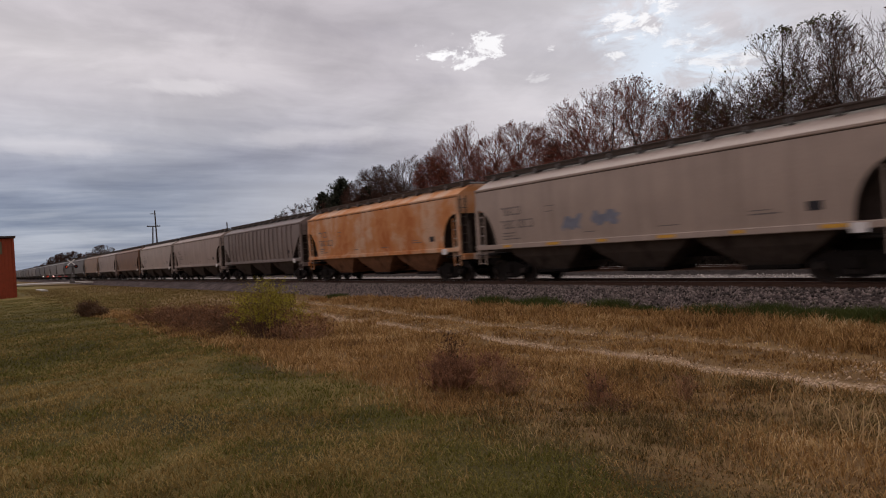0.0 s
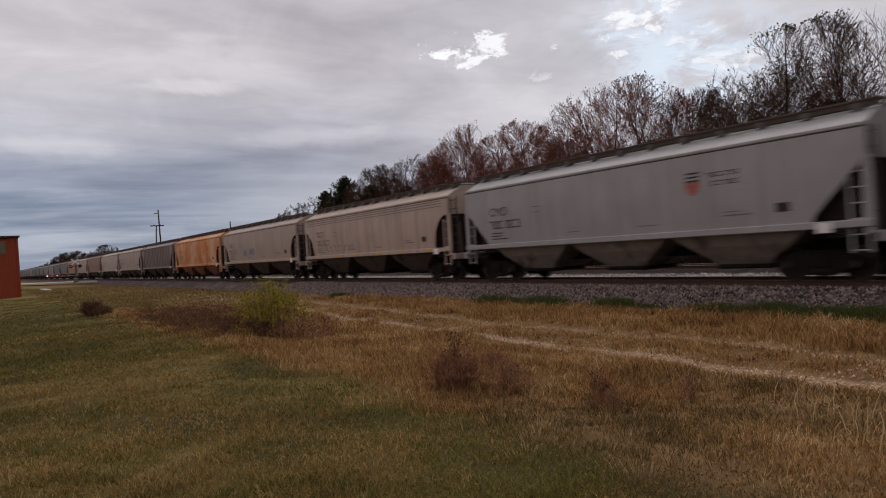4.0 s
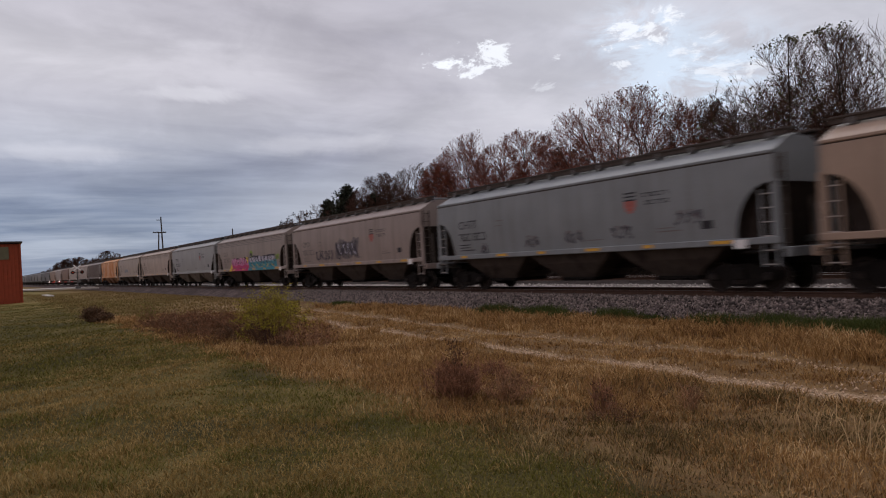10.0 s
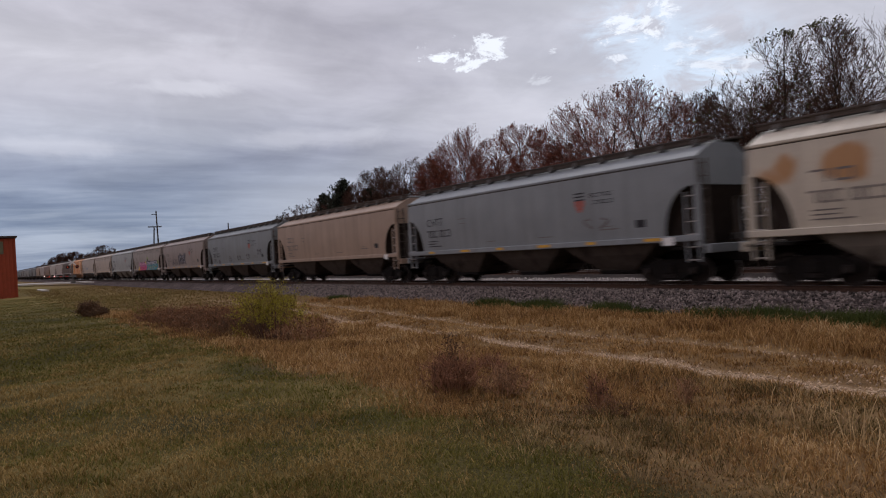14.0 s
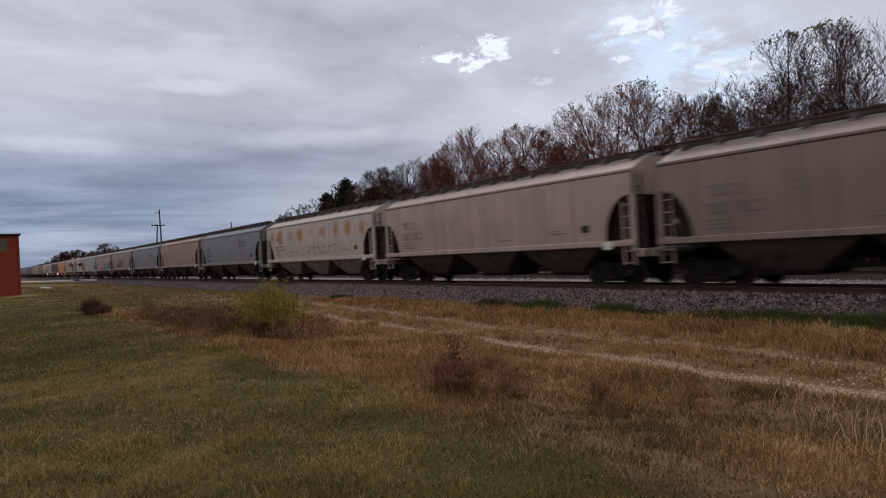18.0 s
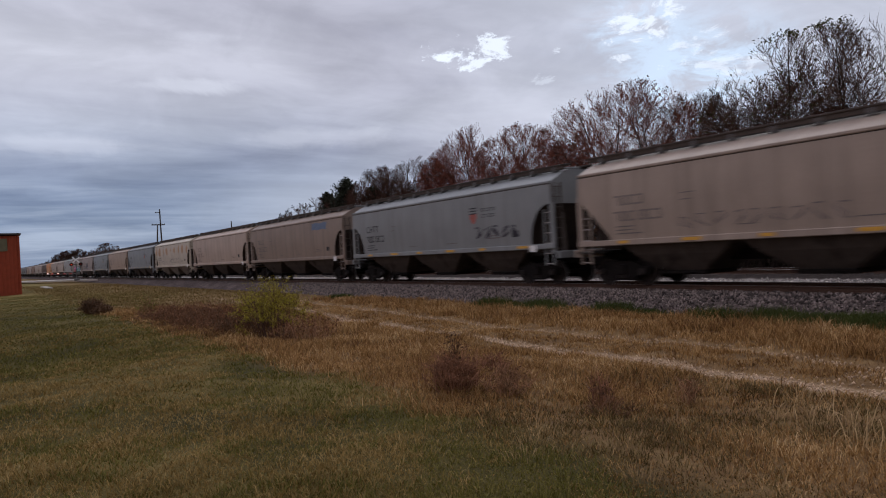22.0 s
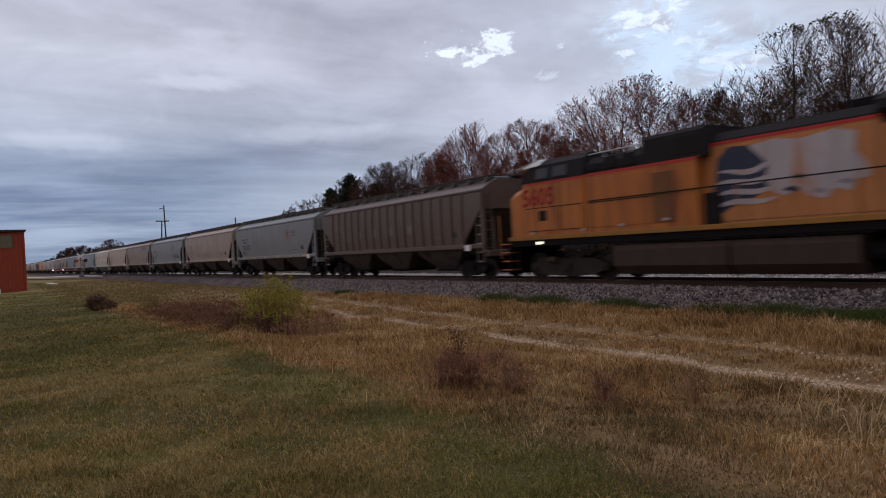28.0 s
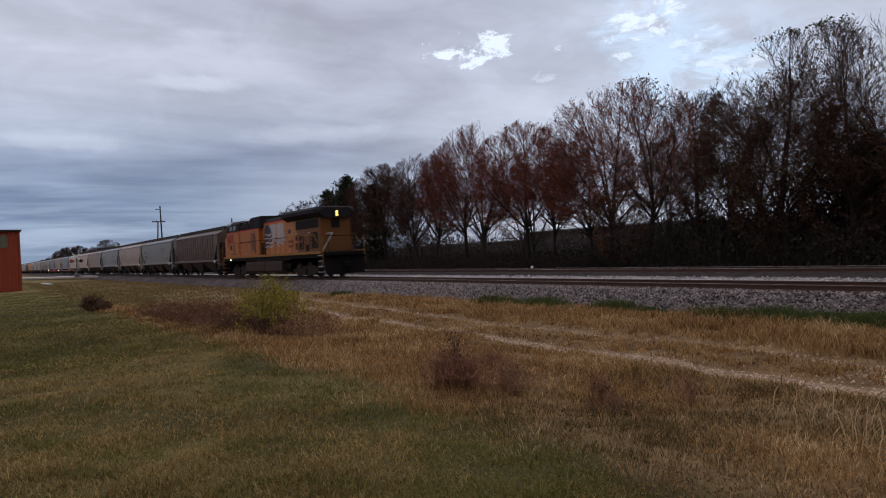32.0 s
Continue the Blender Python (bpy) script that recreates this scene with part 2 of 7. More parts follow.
def rusted_paint(name, colour, rust, deep):
    """Pale paint that rust has eaten in broad soft-edged columns, with darker cores and run-off."""
    m = bpy.data.materials.new(name)
    m.use_nodes = True
    N = Nodes(m.node_tree)
    v = N.add("ShaderNodeTexCoord").outputs["Object"]
    z = N.add("ShaderNodeSeparateXYZ", {0: v}).outputs[2]
    fine = N.noise(v, 16.0, 6.0, 0.65)
    cols = N.noise(N.add("ShaderNodeMapping", {"Vector": v, "Scale": (0.8, 0.2, 0.16)}).outputs[0], 1.0, 3.0, 0.5, 0.3)
    patch = N.noise(N.add("ShaderNodeMapping", {"Vector": v, "Scale": (0.7, 0.3, 0.9)}).outputs[0], 1.2, 7.0, 0.62, 0.6)
    runs = N.noise(N.add("ShaderNodeMapping", {"Vector": v, "Scale": (6.0, 0.3, 0.3)}).outputs[0], 1.0, 5.0, 0.6)
    col = N.ramp(fine, [(0.35, tuple(c * 0.85 for c in colour)), (0.65, tuple(min(1, c * 1.1) for c in colour))])
    k = N.math("ADD", N.math("MULTIPLY", cols, 0.55), N.math("MULTIPLY", patch, 0.45))
    col = N.mix(N.math("MULTIPLY", N.smooth(k, 0.40, 0.54), 0.92), col, rust)
    col = N.mix(N.math("MULTIPLY", N.smooth(k, 0.52, 0.64), 0.75), col, deep)
    col = N.mix(N.math("MULTIPLY", N.smooth(runs, 0.52, 0.72), 0.35), col, deep)
    col = N.mix(N.math("MULTIPLY", N.smooth(patch, 0.50, 0.36), N.math("MULTIPLY", N.smooth(z, 2.7, 1.9), 0.6)), col, colour)
    b = N.add("ShaderNodeBump", {"Height": fine, "Strength": 0.1, "Distance": 0.01})
    p = N.add("ShaderNodeBsdfPrincipled", {"Base Color": col, "Roughness": N.math("MULTIPLY_ADD", fine, 0.2, 0.6), "Normal": b.outputs[0], "Specular IOR Level": 0.25})
    N.add("ShaderNodeOutputMaterial", {"Surface": p.outputs[0]})
    return m


def glow(name, colour, power):
    m = bpy.data.materials.new(name)
    m.use_nodes = True
    N = Nodes(m.node_tree)
    e = N.add("ShaderNodeEmission", {"Color": (*colour, 1), "Strength": power})
    N.add("ShaderNodeOutputMaterial", {"Surface": e.outputs[0]})
    return m


def grass_blades(name, stops, rough=0.75):
    """Blades of one kind: each blade takes its colour from the range."""
    m = bpy.data.materials.new(name)
    m.use_nodes = True
    N = Nodes(m.node_tree)
    geo = N.add("ShaderNodeNewGeometry")
    big = N.noise(geo.outputs["Position"], 0.55, 3.0, 0.6)
    f = N.math("ADD", N.math("MULTIPLY", geo.outputs["Random Per Island"], 0.7), N.math("MULTIPLY_ADD", big, 1.1, -0.4), clamp=True)
    col = N.ramp(f, stops)
    p = N.add("ShaderNodeBsdfPrincipled", {"Base Color": col, "Roughness": rough, "Specular IOR Level": 0.15})
    t = N.add("ShaderNodeBsdfTranslucent", {"Color": col})
    mixn = N.add("ShaderNodeMixShader", {0: 0.25, 1: p.outputs[0], 2: t.outputs[0]})
    N.add("ShaderNodeOutputMaterial", {"Surface": mixn.outputs[0]})
    return m


TRACK_X = (-50.0, -27.0, -20.0, -15.0, -10.0, -6.0, -2.0)  # the near rut of the gravel track
TRACK_BEND = (12.4, 11.2, 10.28, 9.98, 9.95, 9.66, 9.2)


def ground_material():
    """Lawn, rough dry grass, wheel ruts of a gravel track and bare soil, laid out across the plan."""
    m = bpy.data.materials.new("ground_soil_and_turf")
    m.use_nodes = True
    N = Nodes(m.node_tree)
    P = N.add("ShaderNodeNewGeometry").outputs["Position"]
    x, y, z = N.add("ShaderNodeSeparateXYZ", {0: P}).outputs
    n1 = N.noise(P, 0.35, 4.0, 0.55)
    n2 = N.noise(P, 2.2, 5.0, 0.6)
    n3 = N.noise(P, 28.0, 5.0, 0.65)
    n4 = N.noise(P, 60.0, 6.0, 0.75)
    lawn = N.ramp(N.math("ADD", N.math("MULTIPLY", n1, 0.45), N.math("ADD", N.math("MULTIPLY", n3, 0.2), N.math("MULTIPLY", n4, 0.35))),
                  [(0.42, (0.028, 0.026, 0.007)), (0.5, (0.075, 0.060, 0.016)), (0.58, (0.17, 0.122, 0.04))])
    dry = N.ramp(N.math("ADD", N.math("MULTIPLY", n2, 0.5), N.math("MULTIPLY", n3, 0.5)),
                 [(0.3, (0.07, 0.040, 0.018)), (0.5, (0.16, 0.095, 0.04)), (0.7, (0.28, 0.185, 0.085))])
    # the mown part ends a few metres before the track
    edge = N.math("ADD", y, N.math("MULTIPLY_ADD", n1, -1.2, N.math("MULTIPLY_ADD", n2, -1.0, 0.7)))
    col = N.mix(N.smooth(edge, 3.4, 4.6), lawn, dry)
    grit = N.ramp(N.noise(P, 19.0, 6.0, 0.7), [(0.38, (0.17, 0.11, 0.06)), (0.52, (0.37, 0.26, 0.16)), (0.66, (0.58, 0.45, 0.32))])
    wob = N.math("MULTIPLY_ADD", N.noise(P, 0.3, 3.0, 0.5), 0.3, -0.15)
    bend = TRACK_BEND[0]
    for x0, x1, y0, y1 in zip(TRACK_X, TRACK_X[1:], TRACK_BEND, TRACK_BEND[1:]):
        leg = N.add("ShaderNodeMapRange", {"Value": x, "From Min": x0, "From Max": x1, "To Min": 0.0, "To Max": y1 - y0}).outputs[0]
        bend = N.math("ADD", leg, bend)
    yw = N.math("ADD", N.math("SUBTRACT", N.math("ADD", y, 8.8), bend), wob)
    for at, wide, much in ((8.8, 0.34, 0.85), (10.78, 0.26, 0.22)):
        r = N.smooth(N.math("ABSOLUTE", N.math("SUBTRACT", yw, at)), wide, wide * 0.35)
        k = N.math("MULTIPLY", N.math("MULTIPLY", r, N.smooth(n2, 0.30, 0.58)), much)
        col = N.mix(k, col, grit)
    # brown beyond the far track, much darker from the wood's edge on, and a green to tan plain far off
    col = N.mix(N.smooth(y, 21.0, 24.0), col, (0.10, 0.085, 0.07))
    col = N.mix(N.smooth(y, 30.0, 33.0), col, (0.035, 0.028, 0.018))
    far = N.mix(N.smooth(n1, 0.35, 0.65), (0.10, 0.085, 0.02), (0.19, 0.14, 0.048))
    col = N.mix(N.smooth(N.math("ABSOLUTE", x), 35.0, 60.0), col, N.mix(N.math("MULTIPLY", N.smooth(y, 8.0, 13.0), 0.6), far, dry))
    b = N.add("ShaderNodeBump", {"Height": n3, "Strength": 0.6, "Distance": 0.04})
    p = N.add("ShaderNodeBsdfPrincipled", {"Base Color": col, "Roughness": 0.95, "Normal": b.outputs[0], "Specular IOR Level": 0.1})
    N.add("ShaderNodeOutputMaterial", {"Surface": p.outputs[0]})
    return m


def ballast_material():
    """Crushed rock seen from afar: brown-grey on the shoulder, paler and newer between the tracks."""
    m = bpy.data.materials.new("ballast_bed")
    m.use_nodes = True
    N = Nodes(m.node_tree)
    P = N.add("ShaderNodeNewGeometry").outputs["Position"]
    y = N.add("ShaderNodeSeparateXYZ", {0: P}).outputs[1]
    g = N.math("ADD", N.math("MULTIPLY", N.noise(P, 16.0, 6.0, 0.7), 0.7), N.math("MULTIPLY", N.noise(P, 1.1, 3.0, 0.5), 0.3))
    dark = N.ramp(g, [(0.36, (0.028, 0.022, 0.02)), (0.5, (0.09, 0.07, 0.064)), (0.64, (0.23, 0.18, 0.165))])
    pale = N.ramp(g, [(0.36, (0.05, 0.044, 0.04)), (0.5, (0.22, 0.20, 0.18)), (0.62, (0.52, 0.48, 0.44))])
    # darker along the middle of the main track
    mid_dark = N.smooth(N.math("ABSOLUTE", N.math("SUBTRACT", y, 19.92)), 1.5, 1.1)
    col = N.mix(N.math("MULTIPLY", N.smooth(y, 23.6, 24.2), N.smooth(y, 26.6, 26.45)), dark, pale)
    col = N.mix(N.math("MULTIPLY", mid_dark, 0.55), col, (0.035, 0.028, 0.024))
    # darker again from the siding's shoulder on
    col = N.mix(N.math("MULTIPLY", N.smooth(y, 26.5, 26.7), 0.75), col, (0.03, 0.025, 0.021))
    b = N.add("ShaderNodeBump", {"Height": g, "Strength": 1.0, "Distance": 0.06})
    p = N.add("ShaderNodeBsdfPrincipled", {"Base Color": col, "Roughness": 0.95, "Normal": b.outputs[0], "Specular IOR Level": 0.1})
    N.add("ShaderNodeOutputMaterial", {"Surface": p.outputs[0]})
    return m


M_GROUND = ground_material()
M_STONE = surface("crushed_rock", (0.155, 0.125, 0.11), 0.9, grain=0.35, scale=9, second=(0.13, 0.10, 0.09), stains=0.4, island=0.88, coords="World", bump=0.3)
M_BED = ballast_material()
M_RAIL = surface("rusty_rail", (0.095, 0.055, 0.038), 0.7, 0.4, grain=0.3, scale=5, bump=0.2)
M_RAILHEAD = surface("worn_rail_head", (0.30, 0.28, 0.27), 0.35, 0.9, grain=0.15, scale=5, bump=0.05)
# siding rail heads: the sky's gleam is painted in as a pale colour
M_RAILGLINT = surface("rail_head_glint", (0.70, 0.68, 0.66), 0.55, 0.4, grain=0.1, scale=5, bump=0.03)
M_TIE = surface("tarred_timber", (0.05, 0.038, 0.03), 0.9, grain=0.4, scale=3, second=(0.11, 0.09, 0.075), streak=(0.3, 3, 3), stains=0.4, per_object=0.3)
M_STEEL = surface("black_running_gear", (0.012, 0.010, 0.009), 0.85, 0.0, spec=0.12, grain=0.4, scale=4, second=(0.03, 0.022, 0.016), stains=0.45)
M_WHEEL = surface("wheel_steel", (0.04, 0.032, 0.028), 0.6, 0.6, grain=0.3, scale=5, second=(0.07, 0.045, 0.03), stains=0.4)
M_TREAD = surface("polished_tread", (0.4, 0.39, 0.38), 0.3, 0.9, grain=0.1, scale=5, bump=0.02)
M_GRATE = surface("galvanised_walkway", (0.16, 0.155, 0.15), 0.7, 0.3, grain=0.25, scale=5, second=(0.09, 0.075, 0.06), stains=0.4)
M_BARK = surface("grey_brown_bark", (0.042, 0.031, 0.025), 0.95, grain=0.4, scale=5, bump=0.5, coords="World")
M_TWIG = surface("dull_twigs", (0.10, 0.052, 0.036), 0.95, grain=0.3, scale=2, island=0.35, coords="World", bump=0.0)
M_TWIG_RED = surface("reddish_twigs", (0.215, 0.072, 0.046), 0.95, grain=0.3, scale=2, island=0.35, coords="World", bump=0.0)
M_LETTER = surface("black_stencil", (0.03, 0.03, 0.035), 0.7, grain=0.3, scale=20)
M_WHITE = surface("white_reflector", (0.75, 0.74, 0.72), 0.5, grain=0.1, scale=10)
M_YELLOW = surface("yellow_reflector", (0.62, 0.34, 0.05), 0.5, grain=0.2, scale=10)
M_RED = surface("red_marking", (0.45, 0.06, 0.05), 0.6, grain=0.2, scale=10)
# very dark brown for car ends, undersides, eave strips and locomotive trucks
M_DARK_BROWN = surface("dark_brown_steel", (0.04, 0.031, 0.026), 0.9, spec=0.12, grain=0.35, scale=3, second=(0.075, 0.057, 0.045), stains=0.35)
M_STEM = surface("brown_weed_stems", (0.15, 0.078, 0.036), 0.95, grain=0.3, scale=2, island=0.4, coords="World", bump=0.0)
# stems darkened: the thicket's deep shade is put into the colour
M_BRUSH = surface("darkened_brush_stems", (0.035, 0.026, 0.02), 0.95, grain=0.3, scale=2, island=0.4, coords="World", bump=0.0)

# ---- mesh tools ----
class Mesh:
    """Collects vertices and faces of one part."""

    def __init__(self):
        self.v, self.f, self.s = [], [], []

    def add(self, verts, faces, slot=0):
        k = len(self.v)
        self.v += [tuple(p) for p in verts]
        self.f += [tuple(i + k for i in f) for f in faces]
        self.s += [slot] * len(faces)
        return self

    def box(self, x0, x1, y0, y1, z0, z1, c=0.0, slot=0):
        """A block, its edges chamfered by c."""
        if c <= 0:
            v = [(x, y, z) for x in (x0, x1) for y in (y0, y1) for z in (z0, z1)]
            return self.add(v, [(0, 1, 3, 2), (4, 6, 7, 5), (0, 4, 5, 1), (2, 3, 7, 6), (0, 2, 6, 4), (1, 5, 7, 3)], slot)
        lo, hi = (x0, y0, z0), (x1, y1, z1)
        c = min(c, *(0.45 * abs(b - a) for a, b in zip(lo, hi)))
        v, at = [], {}
        for sx in (0, 1):
            for sy in (0, 1):
                for sz in (0, 1):
                    s = (sx, sy, sz)
                    for a in range(3):
                        p = [(hi if s[i] else lo)[i] for i in range(3)]
                        for i in range(3):
                            if i != a:
                                p[i] += c if s[i] == 0 else -c
                        at[(s, a)] = len(v)
                        v.append(tuple(p))
        f = []
        for a in range(3):
            b, d = (a + 1) % 3, (a + 2) % 3
            for side in (0, 1):
                ring = []
                for u, w in ((0, 0), (1, 0), (1, 1), (0, 1)):
                    s = [0, 0, 0]
                    s[a], s[b], s[d] = side, u, w
                    ring.append(at[(tuple(s), a)])
                f.append(ring if side else ring[::-1])
            for u in (0, 1):
                for w in (0, 1):
                    s0, s1 = [0, 0, 0], [0, 0, 0]
                    s0[a], s1[a] = 0, 1
                    s0[b] = s1[b] = u
                    s0[d] = s1[d] = w
                    s0, s1 = tuple(s0), tuple(s1)
                    q = [at[(s0, b)], at[(s1, b)], at[(s1, d)], at[(s0, d)]]
                    f.append(q if u == w else q[::-1])
        for sx in (0, 1):
            for sy in (0, 1):
                for sz in (0, 1):
                    s = (sx, sy, sz)
                    t = [at[(s, 0)], at[(s, 1)], at[(s, 2)]]
                    f.append(t if (sx + sy + sz) % 2 else t[::-1])
        return self.add(v, f, slot)

    def tube(self, p0, p1, r0, r1=None, n=8, slot=0):
        r1 = r0 if r1 is None else r1
        p0, p1 = Vector(p0), Vector(p1)
        d = (p1 - p0).normalized()
        a = d.orthogonal().normalized()
        b = d.cross(a)
        v = []
        for p, r in ((p0, r0), (p1, r1)):
            for i in range(n):
                t = 2 * math.pi * i / n
                v.append(p + a * (r * math.cos(t)) + b * (r * math.sin(t)))
        f = [(i, (i + 1) % n, n + (i + 1) % n, n + i) for i in range(n)]
        f += [tuple(range(n))[::-1], tuple(range(n, 2 * n))]
        return self.add(v, f, slot)

    def loft(self, rings, caps=True, slot=0):
        """Joins rings of equal length, each a list of points."""
        n, v, f = len(rings[0]), [p for r in rings for p in r], []
        for k in range(len(rings) - 1):
            for i in range(n):
                j = (i + 1) % n
                f.append((k * n + i, k * n + j, (k + 1) * n + j, (k + 1) * n + i))
        if caps:
            f += [tuple(range(n))[::-1], tuple(range((len(rings) - 1) * n, len(rings) * n))]
        return self.add(v, f, slot)

    def plate(self, outline, y0, y1, slot=0):
        """A flat shape in x and z, given thickness from y0 to y1."""
        return self.loft([[(x, y0, z) for x, z in outline], [(x, y1, z) for x, z in outline]], True, slot)

    def data(self, name, mats, smooth=False):
        me = bpy.data.meshes.new(name)
        me.from_pydata(self.v, [], self.f)
        for m in (mats if isinstance(mats, (list, tuple)) else [mats]):
            me.materials.append(m)
        if any(self.s):
            me.polygons.foreach_set("material_index", self.s)
        bm = bmesh.new()
        bm.from_mesh(me)
        bmesh.ops.recalc_face_normals(bm, faces=bm.faces)
        bm.to_mesh(me)
        bm.free()
        if smooth:
            me.polygons.foreach_set("use_smooth", [True] * len(me.polygons))
            me.set_sharp_from_angle(angle=radians(35))
        return me


def part(name, mesh, material, parent, label="", smooth=False):
    """One mesh object under a thing or under a part."""
    ob = new(name, mesh.data(name, material, smooth) if isinstance(mesh, Mesh) else mesh)
    ob.parent = parent
    if label:
        tagged(ob, label)
    return ob


def thing(name, label, category, group="", kind="", at=None):
    ob = new(name)
    ob.empty_display_size = 0.3
    if at is not None:
        ob.matrix_basis = at
    return tagged(ob, label, category, group, kind)


def solid(name, mesh, material, label, category, group="", kind="", smooth=False):
    return tagged(new(name, mesh.data(name, material, smooth) if isinstance(mesh, Mesh) else mesh), label, category, group, kind)


def raw_mesh(name, verts, tris, material):
    """A mesh from arrays of vertices (n, 3) and triangles (m, 3)."""
    me = bpy.data.meshes.new(name)
    me.vertices.add(len(verts))
    me.vertices.foreach_set("co", np.asarray(verts, np.float32).ravel())
    me.loops.add(len(tris) * 3)
    me.loops.foreach_set("vertex_index", np.asarray(tris, np.int32).ravel())
    me.polygons.add(len(tris))
    me.polygons.foreach_set("loop_start", np.arange(0, len(tris) * 3, 3, dtype=np.int32))
    me.update(calc_edges=True)
    me.materials.append(material)
    return me


def rods(p0, p1, r0, r1, n=3):
    """Tapered rods as arrays: vertices and triangles."""
    p0, p1 = np.asarray(p0, float), np.asarray(p1, float)
    d = p1 - p0
    d /= np.maximum(np.linalg.norm(d, axis=1, keepdims=True), 1e-9)
    ref = np.where(np.abs(d[:, 2:3]) > 0.9, [[1.0, 0, 0]], [[0, 0, 1.0]])
    a = np.cross(d, ref)
    a /= np.maximum(np.linalg.norm(a, axis=1, keepdims=True), 1e-9)
    b = np.cross(d, a)
    ang = 2 * np.pi * np.arange(n) / n
    ring = a[:, None] * np.cos(ang)[None, :, None] + b[:, None] * np.sin(ang)[None, :, None]
    lo = p0[:, None] + ring * np.asarray(r0)[:, None, None]
    hi = p1[:, None] + ring * np.asarray(r1)[:, None, None]
    v = np.concatenate([lo, hi], 1).reshape(-1, 3)
    base = (np.arange(len(p0)) * 2 * n)[:, None]
    tri = []
    for i in range(n):
        j = (i + 1) % n
        tri += [(i, j, n + j), (i, n + j, n + i)]
    return v, (base[:, :, None] + np.array(tri)[None]).reshape(-1, 3)

# ---- land ----
TRACK_Y, SIDING_Y = 19.92, 28.4
RUTS = (8.8, 10.78)  # wheel ruts of the gravel track, which swings askew to the line
PROFILE_Y = np.array([-4000, -40, 2.0, 3.5, 5.0, 7.0, 9.0, 12.0, 14.0, 16.0, 17.2, 20.0, 23.0, 30.0, 33.0, 42.0, 4000])
PROFILE_Z = np.array([-0.3, -0.15, -0.10, -0.20, -0.35, -0.50, -0.60, -0.62, -0.62, -0.68, -0.72, -0.72, -0.55, -0.48, -0.35, 0.0, 0.0])


def askew(x):
    """How far the gravel track has swung away from the line."""
    return RUTS[0] - np.interp(x, TRACK_X, TRACK_BEND)


def ground_z(x, y):
    """Height of the turf: a lawn that falls to a ditch, then level to the foot of the ballast."""
    x, y = np.asarray(x, float), np.asarray(y, float)
    z = np.interp(y, PROFILE_Y, PROFILE_Z)
    left = np.clip((-x - 6.0) / 9.0, 0, 1) * np.clip((5.0 - y) / 3.0, 0, 1)
    z = z - 0.28 * left * np.clip((x + 130) / 60, 0, 1)
    z = z - 0.22 * np.exp(-((x + 18.3) / 2.6) ** 2 - ((y - 0.9) / 1.6) ** 2) + 0.16 * np.exp(-((x + 23.5) / 2.2) ** 2 - ((y - 1.6) / 2.2) ** 2)
    z = z + 0.10 * np.exp(-((x + 13.2) / 1.6) ** 2 - ((y - 3.6) / 0.8) ** 2)
    near = np.clip(1.2 - np.hypot(x, y) / 120.0, 0, 1)
    soft = np.clip((17.0 - y) / 2.0, 0, 1)
    bump = 0.05 * np.sin(0.9 * x + 0.4 * y + 1.0) * np.sin(0.7 * y - 0.35 * x) + 0.025 * np.sin(2.7 * x + 1.3) * np.sin(2.3 * y + 0.8 * x)
    rut = sum(np.exp(-((y + askew(x) - c) / 0.35) ** 2) for c in RUTS)
    return z + near * soft * (bump - 0.05 * rut)


